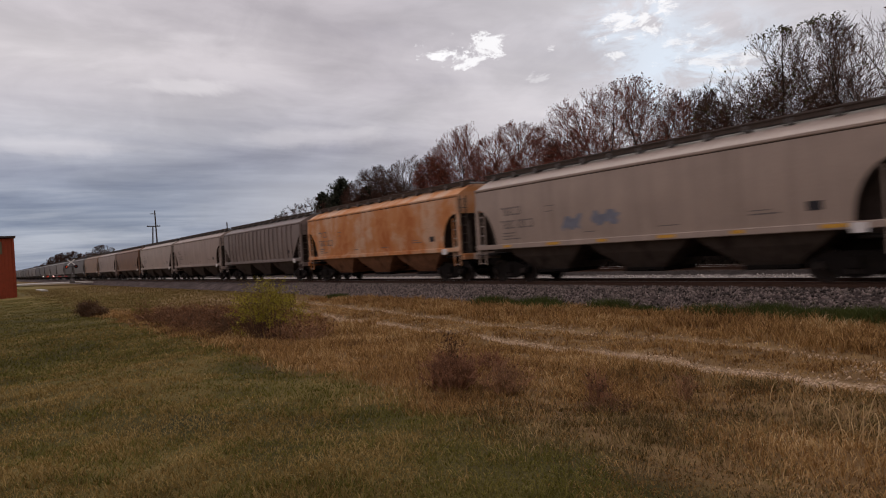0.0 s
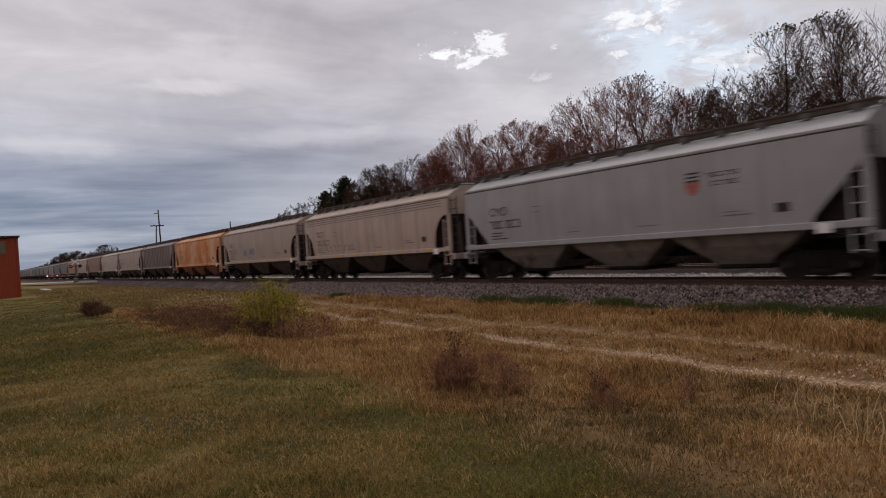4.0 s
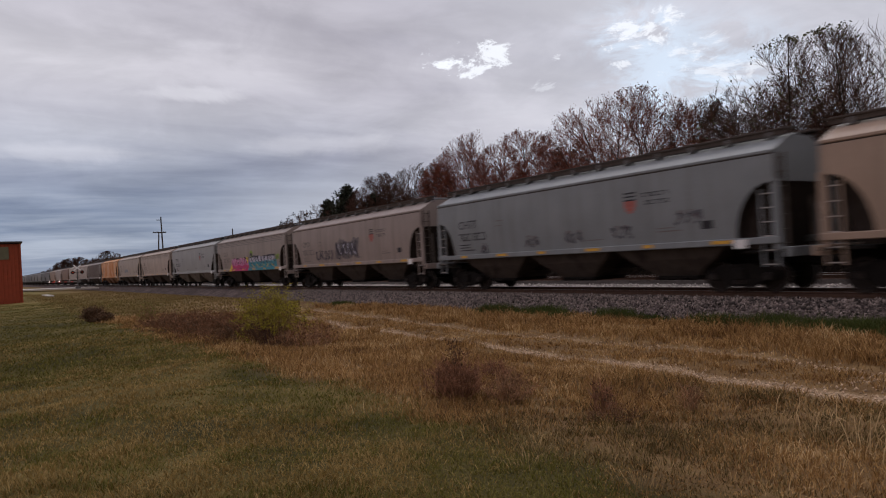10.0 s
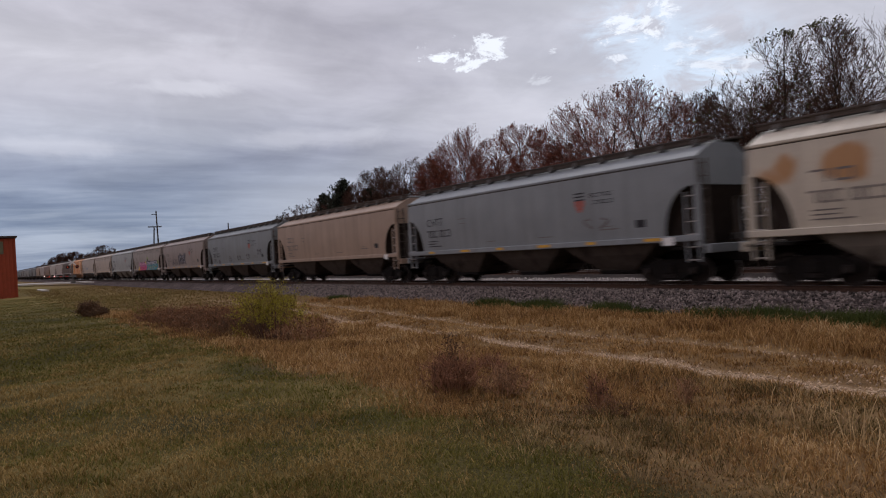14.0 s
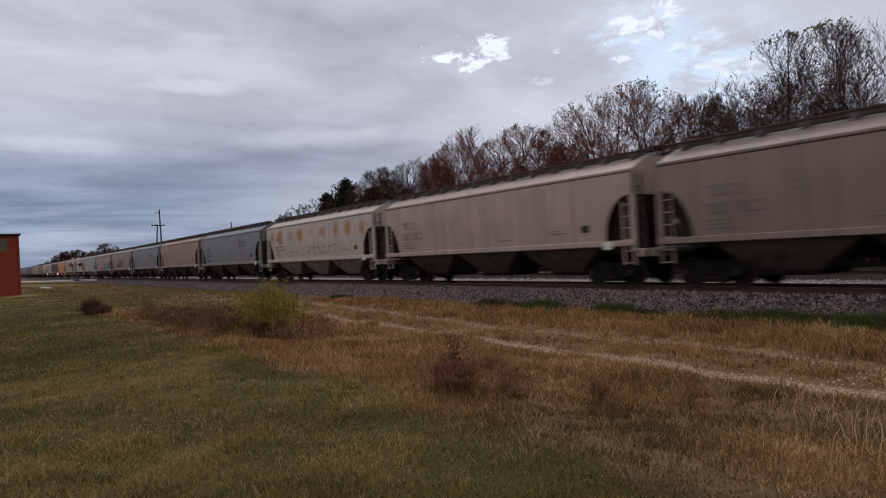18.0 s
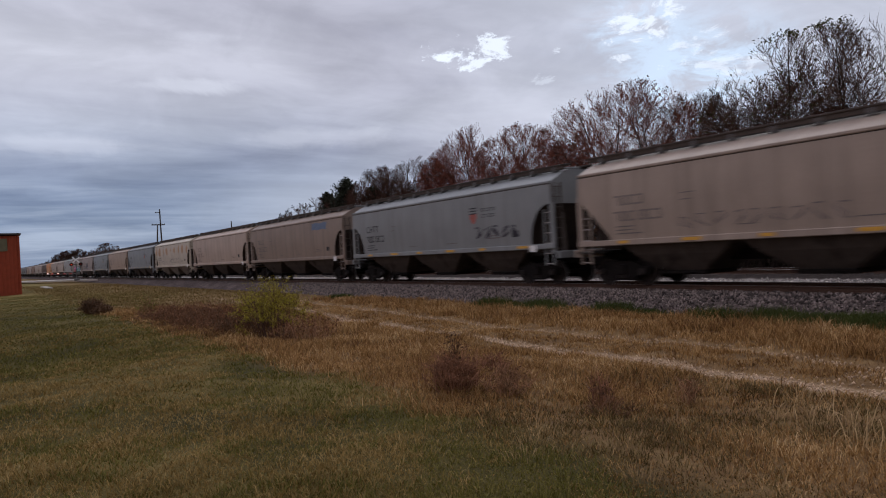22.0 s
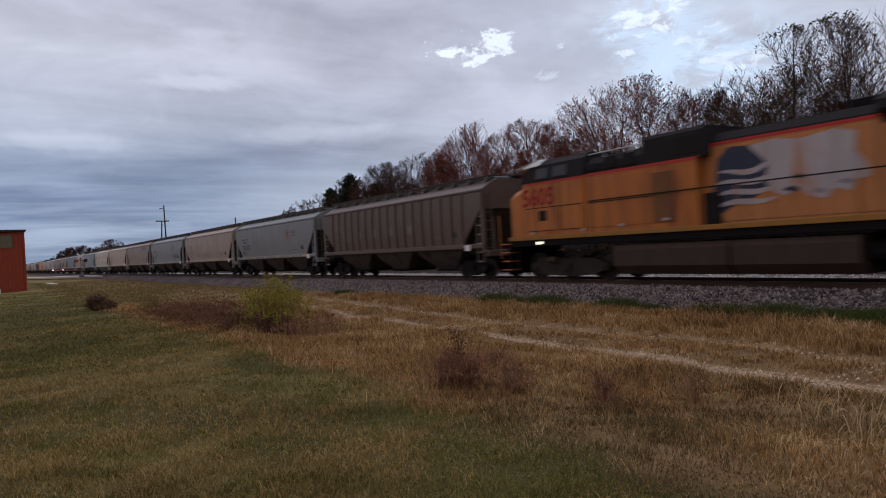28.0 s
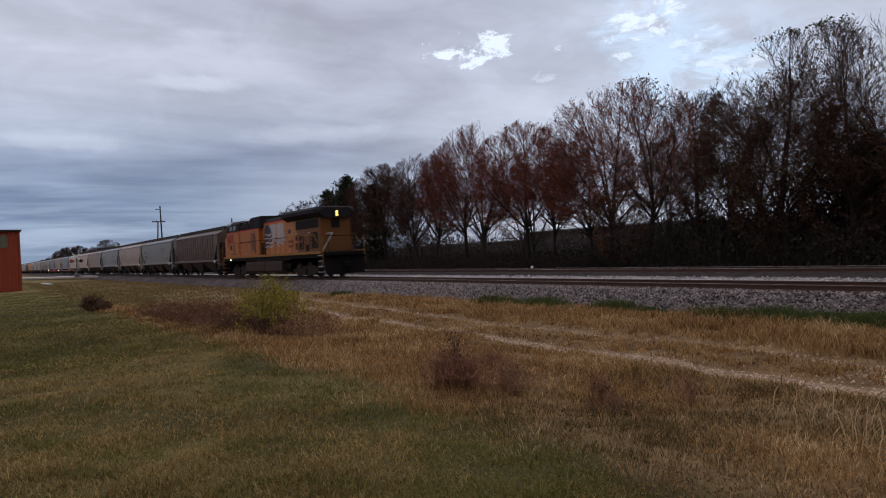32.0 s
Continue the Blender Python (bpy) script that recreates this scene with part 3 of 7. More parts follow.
def land():
    def steps(edges):
        out = [edges[0][0]]
        for a, b, n in edges:
            out += list(np.linspace(a, b, n + 1)[1:])
        return np.array(out)
    xs = steps([(-4000, -600, 6), (-600, -150, 12), (-150, -50, 40), (-50, -25, 60), (-25, 4, 150), (4, 60, 20), (60, 4000, 6)])
    ys = steps([(-4000, -200, 6), (-200, -10, 12), (-10, 1, 22), (1, 13, 90), (13, 20, 20), (20, 45, 14), (45, 300, 8), (300, 4000, 6)])
    gx, gy = np.meshgrid(xs, ys, indexing="ij")
    v = np.stack([gx, gy, ground_z(gx, gy)], -1).reshape(-1, 3)
    n = len(ys)
    i, j = np.meshgrid(np.arange(len(xs) - 1), np.arange(n - 1), indexing="ij")
    a = (i * n + j).ravel()
    tri = np.concatenate([np.stack([a, a + n, a + n + 1], 1), np.stack([a, a + n + 1, a + 1], 1)])
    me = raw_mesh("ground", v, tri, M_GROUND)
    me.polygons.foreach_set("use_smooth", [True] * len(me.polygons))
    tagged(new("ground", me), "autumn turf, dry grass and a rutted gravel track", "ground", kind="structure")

    # ballast bed under both tracks
    bx = steps([(-900, -120, 40), (-120, -45, 75), (-45, 6, 340), (6, 70, 30)])
    prof = [(16.85, -0.80), (17.05, -0.70), (17.5, -0.52), (18.0, -0.30), (18.3, -0.20), (18.7, -0.165), (19.9, -0.19), (21.2, -0.165), (21.6, -0.22),
            (22.4, -0.42), (24.0, -0.42), (26.2, -0.40), (26.9, -0.20), (27.3, -0.165), (28.4, -0.19), (29.6, -0.165), (30.2, -0.3), (30.9, -0.6)]
    rng = np.random.default_rng(5)
    pv = []
    for x in bx:
        for k, (y, z) in enumerate(prof):
            w = 0.03 if k not in (0, len(prof) - 1) else 0.0
            pv.append((x, y + rng.normal(0, 0.05 if k < 4 else 0.02), z + rng.normal(0, w * 0.5)))
    n = len(prof)
    i, j = np.meshgrid(np.arange(len(bx) - 1), np.arange(n - 1), indexing="ij")
    a = (i * n + j).ravel()
    tri = np.concatenate([np.stack([a, a + n, a + n + 1], 1), np.stack([a, a + n + 1, a + 1], 1)])
    tagged(new("ballast_bed", raw_mesh("ballast_bed", np.array(pv), tri, M_BED)), "grey crushed-rock ballast bed under the tracks", "ballast", kind="structure")

    # loose stones on the shoulder
    def stones(count, x0, x1, y0, y1, size, seed):
        r = np.random.default_rng(seed)
        u = r.random(count) ** 0.7
        x = x1 + (x0 - x1) * u
        y = r.uniform(y0, y1, count)
        py, pz = np.array(prof).T
        z = np.interp(y, py, pz)
        rad = size * r.uniform(0.5, 1.25, count)
        oct8 = np.array([(1, 0, 0), (-1, 0, 0), (0, 1, 0), (0, -1, 0), (0, 0, 1), (0, 0, -1)], float)
        p = oct8[None] * r.uniform(0.55, 1.2, (count, 6, 3))
        p = p + r.normal(0, 0.22, (count, 6, 3))
        p = p * rad[:, None, None] + np.stack([x, y, z + rad * 0.25], 1)[:, None]
        f = np.array([(0, 2, 4), (2, 1, 4), (1, 3, 4), (3, 0, 4), (2, 0, 5), (1, 2, 5), (3, 1, 5), (0, 3, 5)])
        return p.reshape(-1, 3), (np.arange(count)[:, None, None] * 6 + f[None]).reshape(-1, 3)
    v, t = stones(32000, -46, -1, 16.8, 18.75, 0.053, 3)
    tagged(new("ballast_stones", raw_mesh("ballast_stones", v, t, M_STONE)), "loose grey and brown crushed stones on the ballast shoulder", "stones", kind="stuff")
    v, t = stones(8000, -75, -2, 25.0, 26.5, 0.06, 4)
    tagged(new("ballast_stones", raw_mesh("ballast_stones", v, t, M_STONE_PALE)), "pale crushed stones between the two tracks", "stones", kind="stuff")


def rut_stones():
    """Pebbles in the wheel ruts of the gravel track."""
    r = np.random.default_rng(14)
    n = 5500
    x = -1.5 - 34 * r.random(n) ** 1.3
    y = np.where(r.random(n) < 0.75, RUTS[0], RUTS[1]) + r.normal(0, 0.17, n) - askew(x)
    wide = (x > -5.2) & (r.random(n) < 0.7)
    y[wide] = (r.uniform(8.6, 10.9, n) - askew(x))[wide]
    rad = r.uniform(0.012, 0.035, n)
    oct8 = np.array([(1, 0, 0), (-1, 0, 0), (0, 1, 0), (0, -1, 0), (0, 0, 1), (0, 0, -1)], float)
    p = oct8[None] * r.uniform(0.6, 1.2, (n, 6, 3)) * rad[:, None, None] + np.stack([x, y, ground_z(x, y) + 0.006], 1)[:, None]
    f = np.array([(0, 2, 4), (2, 1, 4), (1, 3, 4), (3, 0, 4), (2, 0, 5), (1, 2, 5), (3, 1, 5), (0, 3, 5)])
    t = (np.arange(n)[:, None, None] * 6 + f[None]).reshape(-1, 3)
    tagged(new("track_gravel", raw_mesh("track_gravel", p.reshape(-1, 3), t, M_STONE_TAN)), "pale pebbles in the wheel ruts of the gravel track", "gravel", kind="stuff")


M_STONE_PALE = surface("pale_crushed_rock", (0.46, 0.41, 0.37), 0.9, grain=0.3, scale=9, second=(0.2, 0.17, 0.15), stains=0.35, island=0.4, coords="World", bump=0.2)


M_STONE_TAN = surface("tan_pebbles", (0.43, 0.31, 0.20), 0.9, grain=0.3, scale=9, second=(0.27, 0.19, 0.12), stains=0.35, island=0.4, coords="World", bump=0.2)


def track(y, x0, x1, label, head):
    t = thing("railway_track", label, "railway track", "the two tracks", "structure", at=pose(0, y, 0))
    half = [(0.0, -0.17), (0.07, -0.17), (0.07, -0.155), (0.012, -0.135), (0.012, -0.05), (0.036, -0.035), (0.036, -0.006), (0.028, 0.0)]
    ring = half[1:] + [(-a, b) for a, b in half[:0:-1]]
    for side in (-0.755, 0.755):
        m = Mesh()
        m.loft([[(x, side + a, b) for a, b in ring] for x in np.linspace(x0, x1, 60)])
        part("rail", m, M_RAIL, t)
        m = Mesh()
        m.box(x0, x1, side - 0.024, side + 0.024, 0.0005, 0.004)
        part("running_surface", m, head, t, "worn rail head")
    tie = Mesh().box(-0.115, 0.115, -1.3, 1.3, -0.34, -0.168, 0.012)
    plate_m = tie.data("sleeper", M_TIE)
    rng = random.Random(int(y))
    for k in range(150):
        o = new("sleeper", plate_m)
        o.parent = t
        o.location = (3.0 - 0.52 * k + rng.uniform(-0.03, 0.03), rng.uniform(-0.05, 0.05), rng.uniform(-0.006, 0.006))
    m = Mesh()
    x = 3.0 - 0.52 * 150
    while x > -260:
        m.box(x - 0.115, x + 0.115, -1.3, 1.3, -0.34, -0.168)
        x -= 0.52
    tagged(part("sleepers", m, M_TIE, t), kind="stuff")


def sector(rng, count, r0, r1, a0=108, a1=183, power=1.0):
    """Points in the fan of ground before the lawn's corner, denser near it."""
    u = rng.random(count)
    r = r0 + (r1 - r0) * u ** power
    a = np.radians(rng.uniform(a0, a1, count))
    return r * np.cos(a), r * np.sin(a)


def tufted(rng, x, y, per, spread):
    """Gather points into tufts: new places and the way each blade leans from its tuft."""
    n = len(x) // per
    k = np.repeat(np.arange(n), per)
    dx, dy = rng.normal(0, 1, n * per), rng.normal(0, 1, n * per)
    s = spread * rng.uniform(0.4, 1.5, n)[k]
    way = np.arctan2(dy, dx) + rng.normal(0, 0.5, n * per)
    return x[:n][k] + dx * s, y[:n][k] + dy * s, way, rng.uniform(0.55, 1.35, n)[k]


def blades(rng, x, y, h, w, lean, way=None):
    """Grass blades: three triangles each, bent over at the tip."""
    n = len(x)
    z = ground_z(x, y) - 0.01
    a = rng.uniform(0, 2 * np.pi, n)
    side = np.stack([np.cos(a), np.sin(a), np.zeros(n)], 1) * w[:, None]
    b = rng.uniform(0, 2 * np.pi, n) if way is None else way
    go = np.stack([np.cos(b), np.sin(b), np.zeros(n)], 1) * (lean * h)[:, None]
    p = np.stack([x, y, z], 1)
    up = np.array([[0, 0, 1.0]])
    mid = p + up * (h * 0.6)[:, None] + go * 0.35
    tip = p + up * (h * np.sqrt(np.clip(1 - (0.75 * lean) ** 2, 0.1, 1)))[:, None] + go
    v = np.stack([p - side, p + side, mid - side * 0.75, mid + side * 0.75, tip], 1).reshape(-1, 3)
    f = np.array([(0, 1, 3), (0, 3, 2), (2, 3, 4)])
    return v, (np.arange(n)[:, None, None] * 5 + f[None]).reshape(-1, 3)


def curled(rng, x, y, h, w):
    """Long dry blades that rise and curl over, six joints each."""
    n, k = len(x), 6
    a = rng.uniform(0, 2 * np.pi, n)
    go = np.stack([np.cos(a), np.sin(a), np.zeros(n)], 1)
    side = np.stack([-np.sin(a), np.cos(a), np.zeros(n)], 1) * w
    p = np.stack([x, y, ground_z(x, y) - 0.01], 1)
    tilt, turn = rng.uniform(0.05, 0.5, n), rng.uniform(0.15, 0.62, n)
    rows = []
    for i in range(k):
        f = 1 - 0.85 * i / (k - 1)
        rows += [p - side * f, p + side * f]
        p = p + (go * np.sin(tilt)[:, None] + np.array([[0, 0, 1.0]]) * np.cos(tilt)[:, None]) * (h / (k - 1))[:, None]
        tilt = tilt + turn
    v = np.stack(rows, 1).reshape(-1, 3)
    f = np.array([t for i in range(k - 1) for t in ((2 * i, 2 * i + 1, 2 * i + 3), (2 * i, 2 * i + 3, 2 * i + 2))])
    return v, (np.arange(n)[:, None, None] * 2 * k + f[None]).reshape(-1, 3)


def wave(x, y, s, k):
    return np.sin(x * s + 1.7 * k + np.sin(y * s * 0.8 + k)) * np.sin(y * s * 1.1 - 0.6 * k + np.sin(x * s * 0.7))


def lawn_edge(x, y):
    return 3.5 + 1.0 * np.clip((-x - 2.4) / 4.0, 0, 1) + 0.3 * wave(x, y, 0.9, 1) + 0.25 * wave(x, y, 2.3, 2)


# greener (+) and withered (-) spots of the lawn: x, y, radius, strength
LAWN_SPOTS = [(-18.8, 0.9, 1.5, 1.5), (-15.2, 4.0, 0.9, 1.1), (-9.6, 3.3, 1.1, 1.0), (-12.0, 3.5, 0.8, 0.6), (-6.4, 2.9, 0.5, 0.3), (-6.6, 3.6, 0.6, 0.45),
              (-3.9, 2.9, 0.7, 0.8), (-3.4, 3.4, 0.5, 0.7), (-11.0, 2.2, 1.1, -1.0), (-12.6, 0.9, 1.3, -0.9), (-7.5, 1.5, 0.9, -0.5), (-5.2, 2.5, 0.5, -0.7),
              (-14.2, 3.0, 0.7, -0.9), (-6.4, 0.7, 0.9, 0.25), (-9.5, 1.2, 0.9, 0.2)]


def greenness(x, y):
    """Where the lawn is still green: a strip before its edge, and spots."""
    g = 0.8 * np.exp(-((lawn_edge(x, y) - y - 0.7) / 0.55) ** 2) * np.clip((x + 13) / 3, 0, 1)
    for sx, sy, r, k in LAWN_SPOTS:
        g = g + k * np.exp(-((x - sx) ** 2 + (y - sy) ** 2) / r ** 2)
    return g


def grasses():
    rng = np.random.default_rng(11)
    green = grass_blades("green_lawn_grass", [(0.0, (0.062, 0.062, 0.010)), (0.5, (0.132, 0.119, 0.022)), (1.0, (0.235, 0.187, 0.05))])
    straw = grass_blades("straw_lawn_grass", [(0.0, (0.10, 0.066, 0.017)), (0.5, (0.26, 0.17, 0.05)), (1.0, (0.46, 0.325, 0.13))])
    dry = grass_blades("dry_rough_grass", [(0.0, (0.075, 0.037, 0.014)), (0.4, (0.265, 0.142, 0.047)), (0.75, (0.47, 0.29, 0.112)), (1.0, (0.70, 0.52, 0.28))])
    fresh = grass_blades("green_weeds", [(0.0, (0.036, 0.052, 0.012)), (1.0, (0.095, 0.115, 0.028))])

    def lay(name, label, mat, x, y, h, w, lean, way=None):
        v, t = blades(rng, x, y, h, w, lean, way)
        tagged(new(name, raw_mesh(name, v, t, mat)), label, "grass", kind="stuff")

    for name, label, mat, count, want in (("lawn_grass", "short green mown lawn grass", green, 230000, 1), ("lawn_straw", "short withered straw-coloured lawn grass", straw, 260000, 0)):
        x, y = sector(rng, count, 3.2, 24.0, power=1.75)
        rng.shuffle(x_y := np.stack([x, y], 1))
        x, y, way, size = tufted(rng, x_y[:, 0], x_y[:, 1], 6, 0.07)
        n = len(x)
        m = greenness(x, y) + 0.4 * wave(x, y, 0.8, 3) + 0.7 * wave(x, y, 2.6, 4) + 0.5 * wave(x, y, 6.5, 5) + rng.normal(0, 0.3, n)
        keep = (y < lawn_edge(x, y) + rng.normal(0, 0.25, n)) & ((m > 0.1) if want else (m < 0.62))
        x, y, way, size = x[keep], y[keep], way[keep], size[keep]
        d = np.hypot(x, y)
        lay(name, label, mat, x, y, rng.uniform(0.03, 0.075, len(x)) * size * (1 + 0.35 * wave(x, y, 3.1, 9)), 0.0018 + 0.0004 * d, rng.uniform(0.5, 1.15, len(x)), way)
    # the lawn goes on round the place where the viewer stands
    for name, label, mat, count in (("lawn_grass", "short green grass of the open lawn", green, 16000), ("lawn_straw", "short straw grass of the open lawn", straw, 30000)):
        r, a = 9.0 * np.sqrt(rng.random(count)), rng.uniform(0, 2 * np.pi, count)
        x, y, way, size = tufted(rng, r * np.cos(a), r * np.sin(a), 6, 0.07)
        keep = ((np.hypot(x, y) < 3.4) | (x > 0.3 * y) | (y < -0.2)) & (y < 4.0 + rng.normal(0, 0.5, len(x)))
        x, y, way, size = x[keep], y[keep], way[keep], size[keep]
        lay(name, label, mat, x, y, rng.uniform(0.03, 0.07, len(x)) * size, np.full(len(x), 0.0045), rng.uniform(0.5, 1.15, len(x)), way)
    olive = grass_blades("olive_far_lawn", [(0.0, (0.085, 0.072, 0.016)), (0.5, (0.135, 0.112, 0.028)), (1.0, (0.22, 0.165, 0.058))])
    x, y = sector(rng, 90000, 15.0, 68.0, 160, 184, power=1.0)
    keep = y < 5.0 + np.clip(-x - 34, 0, 30) * 0.35 + rng.normal(0, 0.6, len(x))
    x, y = x[keep], y[keep]
    lush = greenness(x, y) + 0.55 * wave(x, y, 0.35, 7) + 0.35 * wave(x, y, 1.3, 2) + rng.normal(0, 0.3, len(x)) > 0.25
    for pick, name, label, mat in ((lush, "lawn_grass", "short green grass towards the barn", green), (~lush, "lawn_straw", "short olive straw grass towards the barn", olive)):
        gx, gy = x[pick], y[pick]
        lay(name, label, mat, gx, gy, rng.uniform(0.03, 0.085, len(gx)), np.full(len(gx), 0.014), rng.uniform(0.4, 1.1, len(gx)))
    x, y = sector(rng, 340000, 4.0, 36.0, power=1.15)
    rng.shuffle(x_y := np.stack([x, y], 1))
    x, y, way, size = tufted(rng, x_y[:, 0], x_y[:, 1], 12, 0.07)
    d = np.hypot(x, y)
    ya = y + askew(x)
    rut = np.minimum(np.abs(ya - RUTS[0]), np.abs(ya - RUTS[1]))
    keep = (y > lawn_edge(x, y) - 0.05 + rng.normal(0, 0.22, len(x))) & (y < 16.55) & (rut > 0.30 + rng.normal(0, 0.12, len(x)))
    keep &= ~((ya > 8.6) & (ya < 10.9) & (x > -5.2) & (rng.random(len(x)) < 0.6))
    x, y, d, way, size, ya = x[keep], y[keep], d[keep], way[keep], size[keep], ya[keep]
    tall = np.where((ya > 8.4) & (ya < 11.3), 0.085, np.where(ya > 11.3, 0.2, 0.14 - 0.05 * np.clip((x + 6.5) / 2, 0, 1))) * (1 + 0.5 * wave(x, y, 1.3, 6))
    tall = tall * np.clip((d - 2.0) / 6.0, 0.55, 1.0)
    high = np.clip(tall * size * rng.uniform(0.6, 1.3, len(x)), 0.03, 0.5)
    thin, bend = 0.0022 + 0.00036 * d, rng.uniform(0.35, 1.1, len(x))
    mixed = (ya < 8.3) & (rng.random(len(x)) < 0.85 * np.clip((x + 8.2) / 3.2, 0, 1) * np.clip(0.7 + 0.8 * wave(x, y, 1.1, 8), 0, 1))
    sear = grass_blades("olive_straw_mixture", [(0.0, (0.042, 0.031, 0.010)), (0.5, (0.135, 0.093, 0.031)), (1.0, (0.36, 0.26, 0.115))])
    for pick, mat, label in ((~mixed, dry, "rough withered tan and russet grass"), (mixed, sear, "half-withered olive and straw grass")):
        lay("dry_grass", label, mat, x[pick], y[pick], high[pick], thin[pick], bend[pick], way[pick])
    tan_olive = grass_blades("tan_olive_grass", [(0.0, (0.12, 0.08, 0.028)), (0.5, (0.2, 0.14, 0.05)), (1.0, (0.32, 0.225, 0.095))])
    x, y = sector(rng, 48000, 34.0, 120.0, 158, 181, power=0.9)
    keep = (y > 4.6 + rng.normal(0, 0.5, len(x))) & (y < 16.6)
    x, y = x[keep], y[keep]
    lay("dry_grass", "withered grass along the line towards the crossing", tan_olive, x, y, rng.uniform(0.06, 0.17, len(x)), np.full(len(x), 0.025), rng.uniform(0.4, 1.1, len(x)))
    # green tufts along the foot of the ballast
    cx = np.array([-34, -20.9, -20.2, -18.4, -17.7, -14.8, -14.0, -11.2, -10.4, -9.8, -9.2, -8.7, -8.2, -7.7, -7.2, -6.6, -5.9])
    k = rng.integers(0, len(cx), 22000)
    x = cx[k] + rng.normal(0, 0.4, len(k))
    y = 16.35 + 0.22 * np.sin(cx[k] * 3) + rng.normal(0, 0.28, len(k))
    lay("weeds", "low green weeds along the ballast foot", fresh, x, y, rng.uniform(0.1, 0.36, len(k)) * (1 + 0.4 * np.sin(cx[k] * 5)), np.full(len(k), 0.009), rng.uniform(0.2, 0.9, len(k)))


# ---- plants ----
def leaf_cards(rng, p, size):
    """Small leaves: one bent pair of triangles each."""
    n = len(p)
    a = rng.normal(0, 1, (n, 3))
    a /= np.linalg.norm(a, axis=1, keepdims=True)
    b = np.cross(a, rng.normal(0, 1, (n, 3)))
    b /= np.maximum(np.linalg.norm(b, axis=1, keepdims=True), 1e-6)
    s = (size * rng.uniform(0.6, 1.3, n))[:, None]
    c = np.cross(a, b) * s * 0.25
    v = np.stack([p - a * s, p + b * s * 0.55 + c, p + a * s, p - b * s * 0.55 + c], 1).reshape(-1, 3)
    f = np.array([(0, 1, 2), (0, 2, 3)])
    return v, (np.arange(n)[:, None, None] * 4 + f[None]).reshape(-1, 3)


